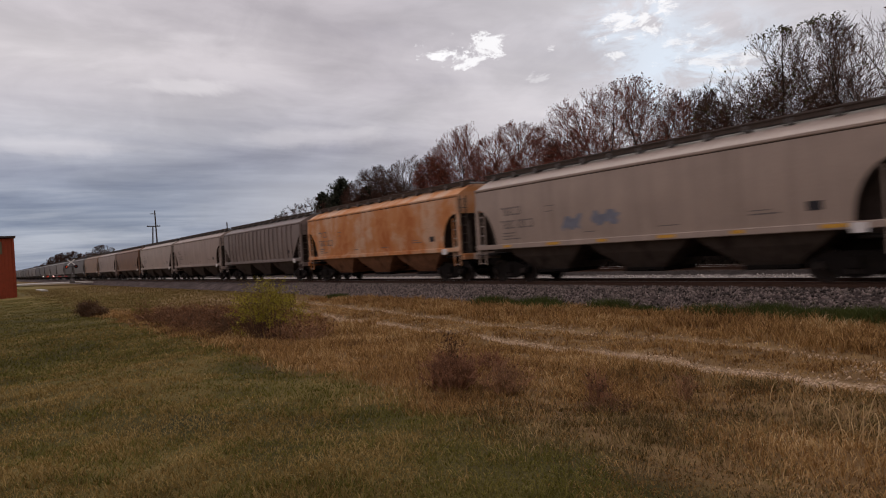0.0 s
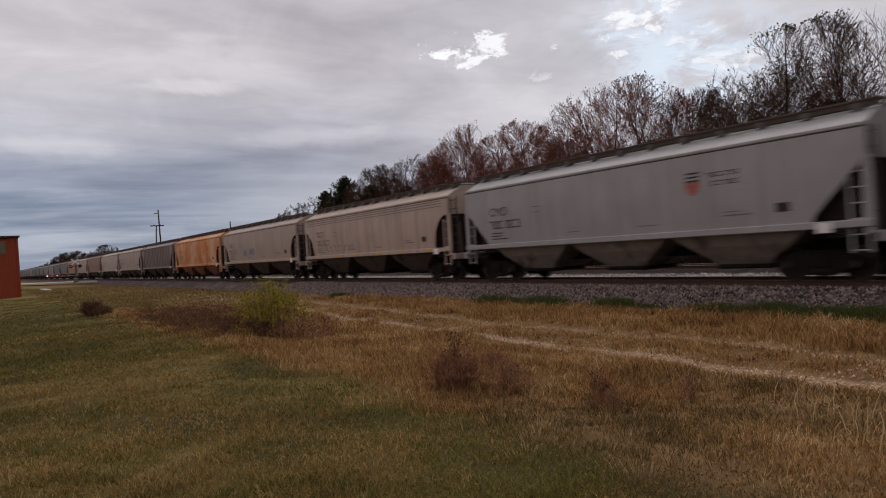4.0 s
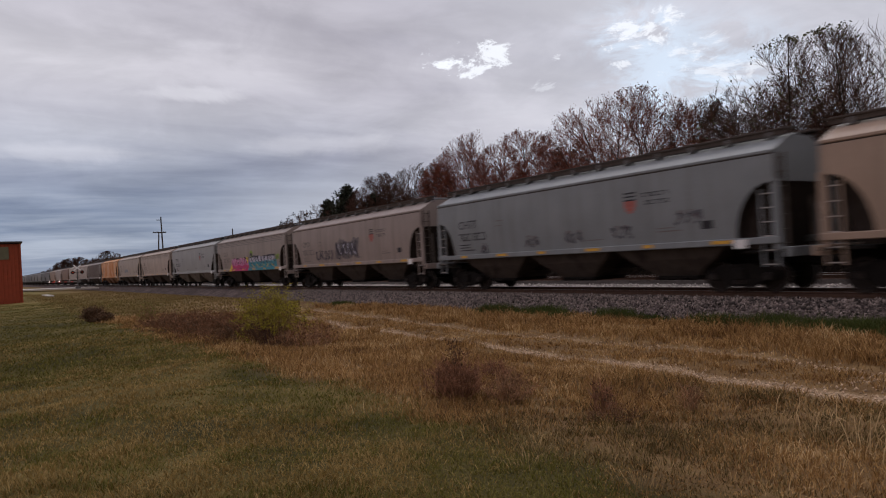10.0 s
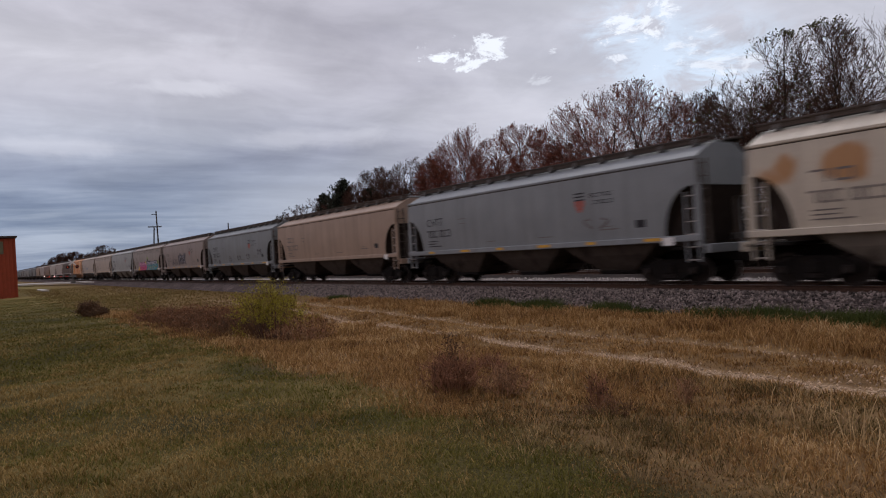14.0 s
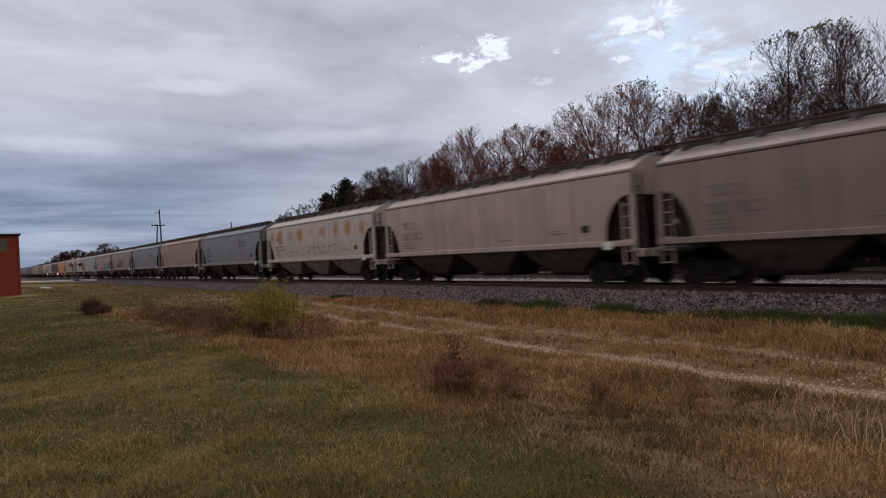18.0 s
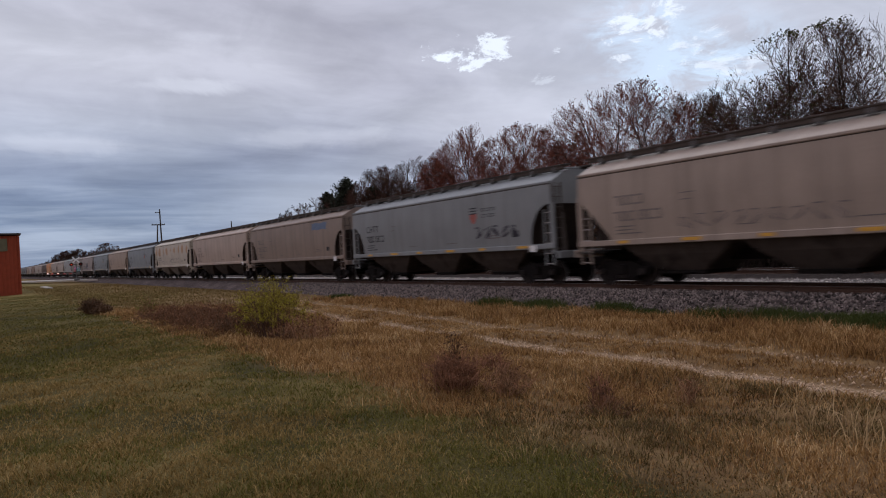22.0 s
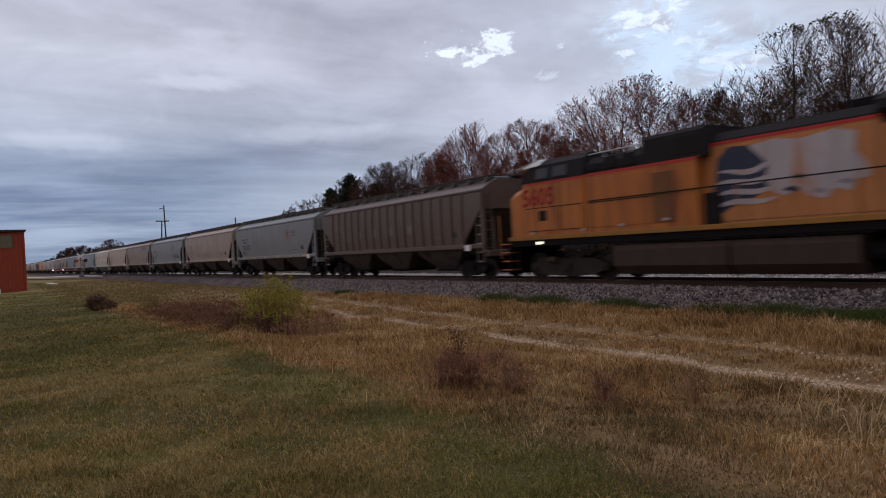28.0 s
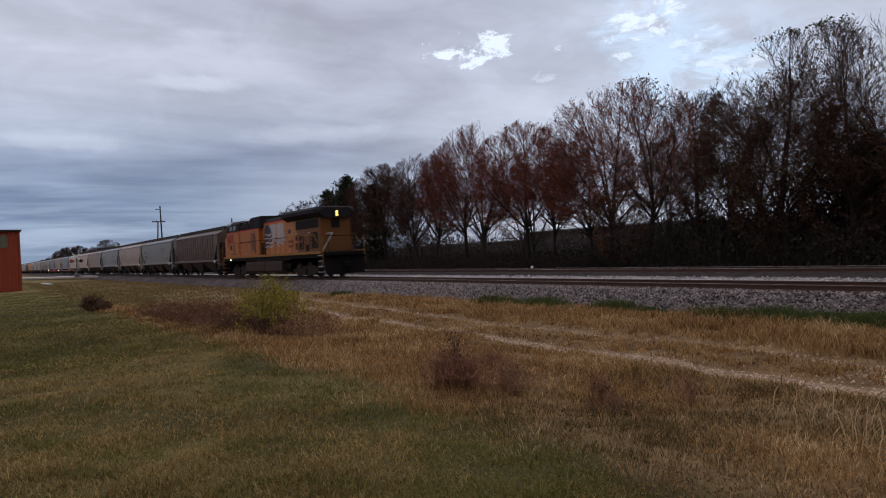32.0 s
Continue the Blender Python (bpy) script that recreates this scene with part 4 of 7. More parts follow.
def grow(rng, height, radius, limbs=9, kids=(9, 8, 6), fork=0.24, spread=1.0):
    """Branches of a leafless tree with a rounded crown. Returns, level by level, arrays of rods (from, to, radius, radius), and the twig ends."""
    up = np.array([0.0, 0.0, 1.0])
    hf = height * fork
    low = height * 0.13
    mid, half = np.array([0, 0, low + (height - low) * 0.52]), np.array([radius, radius, (height - low) * 0.48])
    ph = rng.uniform(0, 6.3, 5)

    def unit(v):
        return v / np.maximum(np.linalg.norm(v, axis=-1, keepdims=True), 1e-9)

    def reach(p, d):
        """How far it is from p along d to the lumpy outline of the crown."""
        q, e = (p - mid) / half, d / half
        a, b, c = (e * e).sum(-1), (q * e).sum(-1), (q * q).sum(-1) - 1
        t = (-b + np.sqrt(np.maximum(b * b - a * c, 0))) / a
        w = np.arctan2(d[..., 1], d[..., 0])
        return np.maximum(t, 0.05) * (0.93 + 0.10 * np.sin(3 * w + ph[0]) * np.sin(4 * d[..., 2] + ph[1]) + 0.06 * np.sin(7 * w + ph[2]))

    def strands(p, d, length, r, n, bend, wild, taper):
        """Bent branches of n rods each."""
        pts, rods_out = [p], []
        for k in range(n):
            d = unit(d + up * bend * (1 - d[:, 2:3]) + rng.normal(0, wild, d.shape))
            q = p + d * (length / n)[:, None]
            rods_out.append((p, q, r * (1 - taper * k / n), r * (1 - taper * (k + 1) / n)))
            p = q
            pts.append(p)
        return np.stack(pts, 1), [np.concatenate(c) for c in zip(*rods_out)], d

    tr = 0.0145 * height + 0.02
    lean = unit(np.array([[rng.normal(0, 0.06), rng.normal(0, 0.06), 1.0]]))
    trunk, trunk_rods, way = strands(np.array([[0, 0, -0.1]]), lean, np.array([hf + 0.1]), np.array([tr]), 4, 0.0, 0.04, 0.25)
    # limbs fan out of the fork
    k = np.arange(limbs)
    a = 2.4 * k + rng.uniform(-0.4, 0.4, limbs) + ph[3]
    tilt = np.radians(5 + 58 * spread * (k / max(limbs - 1, 1)) ** 0.8) + rng.normal(0, 0.06, limbs)
    d = np.stack([np.sin(tilt) * np.cos(a), np.sin(tilt) * np.sin(a), np.cos(tilt)], 1)
    p = trunk[0, -1] * np.ones((limbs, 1)) - up * (rng.random(limbs) ** 2 * hf * 0.3)[:, None] * (k > 1)[:, None]
    length = reach(p, d) * rng.uniform(0.78, 0.95, limbs)
    r = tr * rng.uniform(0.42, 0.6, limbs) * np.clip(length / (height * 0.6), 0.6, 1.1)
    levels = [trunk_rods]
    pts, rr, end = strands(p, d, length, r, 7, 0.05, 0.05, 0.8)
    levels.append(rr)
    size = (0.46, 0.24, 0.13)
    for lv, count in enumerate(kids):
        n = pts.shape[1] - 1
        m = len(pts) * count
        who = np.repeat(np.arange(len(pts)), count)
        u = (np.tile(np.arange(count), len(pts)) + rng.random(m)) / count
        f = (0.3, 0.22, 0.15)[lv] + (0.69, 0.77, 0.84)[lv] * u ** (0.75, 0.85, 1.0)[lv]
        at = np.minimum((f * n).astype(int), n - 1)
        p0, p1 = pts[who, at], pts[who, at + 1]
        p = p0 + (p1 - p0) * (f * n - at)[:, None]
        ax = unit(p1 - p0)
        side = unit(np.cross(ax, rng.normal(0, 1, (m, 3))))
        out = unit((p - mid) / half ** 2)
        nd = unit(ax * 0.75 + side * rng.uniform(0.5, 1.05, m)[:, None] + out * 0.4 + up * 0.10)
        want = size[lv] * height * 0.72 * rng.uniform(0.6, 1.25, m) * (1.1 - 0.35 * f)
        length = np.minimum(want, reach(p, nd) * rng.uniform(0.85, 1.04, m))
        r = np.maximum(r[who] * (1 - 0.75 * f) * 0.55, (0.010, 0.007, 0.005)[lv])
        pts, rr, end = strands(p, nd, length, r, (4, 2, 1)[lv], (0.07, 0.05, 0.03)[lv], (0.06, 0.07, 0.08)[lv], 0.75)
        levels.append(rr)
    return levels, pts[:, -1]


def spikes(p0, p1, r):
    """Fine twigs: two crossed slivers each."""
    d = p1 - p0
    a = np.cross(d, np.array([[0.31, 0.77, 0.55]]))
    a /= np.maximum(np.linalg.norm(a, axis=1, keepdims=True), 1e-9)
    b = np.cross(d, a)
    b /= np.maximum(np.linalg.norm(b, axis=1, keepdims=True), 1e-9)
    v = np.stack([p0 - a * r, p0 + a * r, p1, p0 - b * r, p0 + b * r], 1).reshape(-1, 3)
    f = np.array([(0, 1, 2), (3, 4, 2)])
    return v, (np.arange(len(p0))[:, None, None] * 5 + f[None]).reshape(-1, 3)


def tree(seed, x, y, height, label, twig, leaves=0, leaf_mat=None, radius=3.2, group="trees along the line", leaf_size=0.085, limbs=9, kids=(9, 8, 6), twig_r=0.0095, fork=0.24, spread=1.0, high=0.0):
    """A leafless or nearly leafless tree. high: how far its leaves keep to the top."""
    rng = np.random.default_rng(seed)
    g = float(ground_z(x, y)) - 0.05
    t = thing("tree", label, "tree", group, at=pose(x, y, g))
    levels, tips = grow(rng, height, radius, limbs, kids, fork, spread)
    def rod_part(name, mat, rr, n, kind=""):
        v, f = rods(*rr, n)
        tagged(part(name, raw_mesh(name, v, f, mat), mat, t), kind=kind)
    rod_part("trunk", M_BARK, levels[0], 8)
    for i in range(limbs):
        rod_part("limb", M_BARK, [c[i::limbs] for c in levels[1]], 5)
    rod_part("bough_tangle", M_BARK, levels[2], 3, "stuff")
    rod_part("crown", twig, levels[3], 3, "stuff")
    v, f = spikes(levels[4][0], levels[4][1], twig_r)
    tagged(part("fine_crown", raw_mesh("fine_crown", v, f, twig), twig, t), kind="stuff")
    if leaves:
        # leaves hang in small clusters at the twig ends
        pick = tips[rng.integers(0, len(tips), 6 * max(leaves // 3, 1))]
        lump = np.sin(pick[:, 0] * 1.3 + seed) + np.sin(pick[:, 1] * 1.5 - seed) + np.sin(pick[:, 2] * 1.7) + high * pick[:, 2] / height
        pick = pick[np.argsort(lump + rng.normal(0, 2.2, len(lump)))[-max(leaves // 3, 1):]]
        tp = np.repeat(pick, 3, 0) + rng.normal(0, 0.09, (3 * len(pick), 3))
        v, f = leaf_cards(rng, tp, leaf_size)
        tagged(part("foliage", raw_mesh("foliage", v, f, leaf_mat), leaf_mat, t, "sparse withered leaves"), kind="stuff")
    return t


M_LEAF_BROWN = surface("withered_brown_leaves", (0.10, 0.055, 0.028), 0.85, grain=0.3, scale=2, island=0.5, coords="World", bump=0.0)
M_LEAF_RED = surface("russet_leaves", (0.17, 0.06, 0.03), 0.85, grain=0.3, scale=2, island=0.5, coords="World", bump=0.0)
M_LEAF_OLIVE = surface("olive_leaves", (0.075, 0.07, 0.025), 0.85, grain=0.3, scale=2, island=0.5, coords="World", bump=0.0)
M_NEEDLE = surface("dark_needles", (0.028, 0.032, 0.018), 0.9, grain=0.3, scale=2, island=0.4, coords="World", bump=0.0)
M_LEAF_YELLOW = surface("yellow_green_leaves", (0.34, 0.29, 0.025), 0.8, grain=0.25, scale=2, island=0.4, coords="World", bump=0.0)


def conifer(seed, x, y, height, wide):
    rng = np.random.default_rng(seed)
    t = thing("conifer", "dark evergreen cedar among the bare trees", "tree", at=pose(x, y, float(ground_z(x, y)) - 0.05))
    part("trunk", Mesh().tube((0, 0, 0), (0, 0, height * 0.96), 0.16, 0.02, 8), M_BARK, t)
    p0, p1, lv = [], [], []
    for i in range(360):
        f = rng.random() ** 0.8
        z = height * (0.04 + 0.94 * f)
        r = wide * (1 - f) ** 0.55 * rng.uniform(0.35, 1.15) * (1 + 0.3 * math.sin(9 * f + seed)) + 0.12
        a = rng.uniform(0, 2 * np.pi)
        q = np.array([r * np.cos(a), r * np.sin(a), z + r * 0.35])
        p0.append((0, 0, z))
        p1.append(q)
        m = 14
        u = rng.uniform(0.25, 1.0, (m, 1))
        lv.append(np.array([[0, 0, z]]) * (1 - u) + q[None] * u + rng.normal(0, 0.13, (m, 3)))
    v, f = rods(p0, p1, [0.02] * len(p0), [0.006] * len(p0), 3)
    tagged(part("bough_tangle", raw_mesh("bough_tangle", v, f, M_BARK), M_BARK, t), kind="stuff")
    v, f = leaf_cards(rng, np.concatenate(lv), 0.14)
    tagged(part("needles", raw_mesh("needles", v, f, M_NEEDLE), M_NEEDLE, t), kind="stuff")


def shrub(seed, x, y, height, radius, stems, leaves, stem_mat, leaf_mat, label, leaf_size=0.03, upright=0.5, name="shrub"):
    rng = np.random.default_rng(seed)
    t = thing(name, label, "shrub", at=pose(x, y, float(ground_z(x, y)) - 0.03))
    a = rng.uniform(0, 2 * np.pi, stems)
    rad = radius * np.sqrt(rng.random(stems))
    base = np.stack([rad * np.cos(a), rad * np.sin(a), np.zeros(stems)], 1) * 0.55
    h = height * rng.uniform(0.5, 1.05, stems) * (1 - 0.4 * (rad / radius) ** 2)
    out = rng.normal(0, 1, (stems, 3)) * radius * 0.45 * (1.1 - upright)
    out[:, 2] = 0
    tip = base * 1.7 + out + np.stack([np.zeros(stems), np.zeros(stems), h], 1)
    mid = base * 1.2 + (tip - base) * 0.5 + rng.normal(0, 0.03, (stems, 3))
    tw = 5
    ta = np.repeat(mid * 0.4 + tip * 0.6, tw, 0) + rng.normal(0, 0.02, (stems * tw, 3))
    tb = np.repeat(tip, tw, 0) + rng.normal(0, 0.10 * height + 0.03, (stems * tw, 3))
    tb[:, 2] = np.clip(tb[:, 2], 0.05, height * 1.1)
    v, f = rods(np.concatenate([base, mid, ta]), np.concatenate([mid, tip, tb]),
                np.concatenate([np.full(stems, 0.008), np.full(stems, 0.006), np.full(stems * tw, 0.004)]),
                np.concatenate([np.full(stems, 0.006), np.full(stems, 0.003), np.full(stems * tw, 0.002)]), 3)
    tagged(part("stem_tangle", raw_mesh("stem_tangle", v, f, stem_mat), stem_mat, t), kind="stuff")
    if leaves:
        u = rng.random((leaves, 1)) ** 0.6
        k = rng.integers(0, len(ta), leaves)
        p = ta[k] * (1 - u) + tb[k] * u + rng.normal(0, 0.035, (leaves, 3))
        p[:, 2] = np.clip(p[:, 2], 0.04, None)
        v, f = leaf_cards(rng, p, leaf_size)
        tagged(part("foliage", raw_mesh("foliage", v, f, leaf_mat), leaf_mat, t), kind="stuff")
    return t


def thicket():
    """Dense leafless undergrowth below the trees."""
    rng = np.random.default_rng(21)
    n = 15000
    x = rng.uniform(-105, 22, n)
    y = rng.uniform(32.0, 40.0, n)
    g = ground_z(x, y)
    h = rng.uniform(0.5, 2.6, n) * (0.75 + 0.4 * np.sin(x * 0.31) * np.sin(x * 0.13 + 1)) * np.clip((x + 34) / 8, 0, 1) * 1.2 + 0.95
    p0 = np.stack([x, y, g], 1)
    p1 = p0 + np.stack([rng.normal(0, 0.75, n), rng.normal(0, 0.6, n), h], 1)
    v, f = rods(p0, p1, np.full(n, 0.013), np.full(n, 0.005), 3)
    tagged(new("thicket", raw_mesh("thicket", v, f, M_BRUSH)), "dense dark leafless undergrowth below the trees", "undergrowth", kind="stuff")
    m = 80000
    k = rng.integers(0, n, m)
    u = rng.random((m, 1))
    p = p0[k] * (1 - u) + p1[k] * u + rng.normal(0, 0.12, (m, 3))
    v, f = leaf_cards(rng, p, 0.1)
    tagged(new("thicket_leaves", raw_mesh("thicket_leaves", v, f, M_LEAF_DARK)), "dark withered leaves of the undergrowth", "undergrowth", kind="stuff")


M_LEAF_OCHRE = surface("ochre_brown_leaves", (0.13, 0.065, 0.025), 0.85, grain=0.3, scale=2, island=0.5, coords="World", bump=0.0)
M_LEAF_GREY = surface("grey_brown_leaves", (0.065, 0.05, 0.043), 0.9, grain=0.4, scale=2, island=0.4, coords="World", bump=0.0)
# leaf colour lowered to carry the gloom inside the undergrowth
M_LEAF_DARK = surface("darkened_withered_leaves", (0.036, 0.026, 0.018), 0.9, grain=0.4, scale=2, island=0.4, coords="World", bump=0.0)


def far_brush():
    """Grey-brown brush behind the wood, in front of the low buildings."""
    rng = np.random.default_rng(23)
    n = 4500
    x = rng.uniform(-150, -40, n)
    y = rng.uniform(48.0, 55.0, n)
    h = rng.uniform(0.5, 2.8, n) * (0.95 + 0.35 * np.sin(x * 0.21) * np.sin(x * 0.083 + 2)) + 0.7
    p0 = np.stack([x, y, ground_z(x, y)], 1)
    p1 = p0 + np.stack([rng.normal(0, 0.5, n), rng.normal(0, 0.4, n), h], 1)
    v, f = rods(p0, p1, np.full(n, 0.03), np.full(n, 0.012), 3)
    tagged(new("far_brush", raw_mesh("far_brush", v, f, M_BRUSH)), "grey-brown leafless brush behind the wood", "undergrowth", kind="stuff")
    m = 30000
    k = rng.integers(0, n, m)
    u = rng.random((m, 1))
    p = p0[k] * (1 - u) + p1[k] * u + rng.normal(0, 0.25, (m, 3))
    v, f = leaf_cards(rng, p, 0.13)
    tagged(new("far_brush_leaves", raw_mesh("far_brush_leaves", v, f, M_LEAF_GREY)), "withered grey-brown leaves of the brush", "undergrowth", kind="stuff")


def tall_thicket():
    """Saplings and vines that close the wood where it is deepest."""
    rng = np.random.default_rng(22)
    n = 6500
    x = rng.uniform(-30, 14, n)
    y = rng.uniform(36.5, 46.0, n)
    h = np.interp(x, [-30, -26, -22, -17], [1.5, 2.6, 4.6, 8.0]) * rng.uniform(0.45, 1.1, n) * (0.85 + 0.2 * np.sin(x * 0.9))
    p0 = np.stack([x, y, ground_z(x, y)], 1)
    p1 = p0 + np.stack([rng.normal(0, 0.7, n), rng.normal(0, 0.6, n), h], 1)
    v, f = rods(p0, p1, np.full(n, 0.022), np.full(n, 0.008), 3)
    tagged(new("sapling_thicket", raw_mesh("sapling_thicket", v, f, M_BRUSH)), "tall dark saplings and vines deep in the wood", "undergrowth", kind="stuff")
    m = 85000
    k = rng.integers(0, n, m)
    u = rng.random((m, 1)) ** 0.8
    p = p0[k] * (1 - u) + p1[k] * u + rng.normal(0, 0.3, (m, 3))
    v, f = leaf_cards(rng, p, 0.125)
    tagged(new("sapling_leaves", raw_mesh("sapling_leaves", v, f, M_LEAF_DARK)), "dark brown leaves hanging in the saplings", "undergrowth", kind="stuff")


def woods():
    rows = [  # x, y, height, crown radius, tone, leaves
        (-78, 37, 9.4, 3.2, 0, 0), (-66, 36, 10.4, 3.4, 0, 0), (-61.5, 34.5, 11.0, 3.3, 0, 0), (-57.3, 36, 11.4, 3.5, 0, 0), (-53.2, 35, 10.6, 3.2, 0, 90),
        (-48.6, 35, 11.3, 3.6, 1, 400), (-44.6, 34, 12.1, 3.7, 1, 600), (-40.4, 35, 11.3, 3.7, 1, 300), (-36.8, 34.5, 9.7, 3.0, 1, 100), (-35.0, 36.5, 10.4, 3.0, 0, 150),
        (-31.6, 34.5, 11.9, 4.1, 4, 1000), (-28.3, 34.2, 11.8, 3.7, 4, 1900), (-25.6, 35.5, 10.6, 2.8, 0, 150), (-23.3, 34.8, 9.7, 2.8, 3, 300), (-21.4, 35.5, 10.6, 3.0, 3, 500),
        (-19.4, 34.4, 12.0, 3.5, 3, 1500), (-16.6, 35.0, 12.0, 3.6, 3, 1700), (-13.6, 34.5, 12.0, 3.5, 0, 900), (-10.6, 35.6, 12.4, 3.6, 0, 700), (-7.0, 34.4, 12.6, 3.6, 3, 1200),
        (-3.0, 35, 12.8, 3.6, 3, 700), (2.0, 36, 13.0, 3.6, 0, 300), (7.0, 35, 12.5, 3.6, 3, 400)]
    kinds = [("bare grey-brown deciduous tree in late autumn", M_TWIG, M_LEAF_BROWN),
             ("nearly bare tree with reddish twigs and russet leaves", M_TWIG_RED, M_LEAF_RED),
             ("nearly bare tree with a few brown leaves", M_TWIG, M_LEAF_BROWN),
             ("tree with thin olive-brown leaves still hanging", M_TWIG, M_LEAF_OLIVE),
             ("tree with russet-brown leaves still hanging thickly", M_TWIG_RED, M_LEAF_RUSSET)]
    for i, (x, y, h, r, tone, n) in enumerate(rows):
        label, twig, leaf = kinds[tone]
        near = x > -52
        tree(100 + i, x, y, h, label, twig, n, leaf, 1.16 * r, limbs=11 + i % 3, kids=(10, 8, 7), leaf_size=0.07 if near else 0.1, twig_r=0.012 if near else 0.014,
             fork=0.24 + 0.04 * (i % 3), high=2.5 if tone == 3 else 1.5)
    for i, (x, h) in enumerate([(-82, 9.8), (-86.5, 9.3), (-90.5, 8.5)]):
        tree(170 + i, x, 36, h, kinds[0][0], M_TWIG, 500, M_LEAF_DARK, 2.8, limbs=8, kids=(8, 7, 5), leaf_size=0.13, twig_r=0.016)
    conifer(7, -69.8, 34.5, 10.6, 3.4)
    conifer(6, -66.5, 36.0, 9.2, 3.0)
    conifer(8, -73.5, 36.0, 9.9, 3.6)
    conifer(10, -78.0, 36.0, 9.8, 3.4)
    for i, (x, y, h, w) in enumerate([(-17.0, 38.5, 6.5, 2.8), (-14.0, 38.0, 8.5, 3.0), (-10.5, 38.5, 8.0, 3.2),
                                      (-6.5, 38, 7.5, 3.2), (-2.5, 39, 8.0, 3.4), (3.0, 38.5, 8.0, 3.2)]):
        conifer(60 + i, x, y, h, w)
    for i in range(9):
        x = -84 + 6.4 * i + (i * 37 % 5) * 0.6
        tree(200 + i, x, 39.5 + (i * 13 % 6), 8.0 + (i * 29 % 7) * 0.3, "leafless tree in the second row of the wood", M_TWIG, 0, M_LEAF_DARK, 2.8, "trees behind the line", 0.09, 8, (7, 6, 5), 0.011, 0.16)
    far_brush()
    tree(180, -29.3, 33.2, 5.6, "low tree with rust-brown leaves at the edge of the wood", M_TWIG, 2400, M_LEAF_OCHRE, 2.0, leaf_size=0.07, fork=0.1)
    for i, (x, h) in enumerate([(-20.0, 6.6), (-16.5, 6.6), (-12.5, 7.4)]):
        tree(185 + i, x, 34.0 + 0.7 * (i % 2), h, "young tree with dull brown leaves at the wood's edge", M_TWIG, 1500, M_LEAF_BROWN, 2.2, leaf_size=0.08, limbs=7, fork=0.12)
    thicket()
    tall_thicket()
    # far groves on the western horizon
    for i, (x, y, h) in enumerate([(-545, 43, 11), (-540, 47, 14), (-548, 51, 16), (-538, 55, 17), (-545, 59, 17), (-540, 63, 15), (-548, 67, 12), (-420, 55.5, 14), (-415, 59, 16), (-425, 63, 13), (-600, 40, 9)]):
        tree(300 + i, x, y, h, "distant leafless tree on the plain", M_TWIG, 0, M_LEAF_BROWN, 0.5 * h, "far grove", 0.35, 10, (9, 7, 5), 0.075, 0.16)


M_LEAF_RUSSET = surface("russet_brown_leaves", (0.135, 0.055, 0.026), 0.85, grain=0.3, scale=2, island=0.5, coords="World", bump=0.0)
M_LEAF_RUST = surface("rust_brown_leaves", (0.20, 0.095, 0.045), 0.85, grain=0.3, scale=2, island=0.5, coords="World", bump=0.0)
M_LEAF_LIME = surface("dull_green_leaves", (0.17, 0.165, 0.03), 0.85, grain=0.3, scale=2, island=0.4, coords="World", bump=0.0)
M_STEM_RED = surface("red_brown_stems", (0.25, 0.12, 0.065), 0.95, grain=0.3, scale=2, island=0.5, coords="World", bump=0.0)
M_STEM_PALE = surface("pale_russet_stems", (0.30, 0.165, 0.085), 0.95, grain=0.3, scale=2, island=0.5, coords="World", bump=0.0)


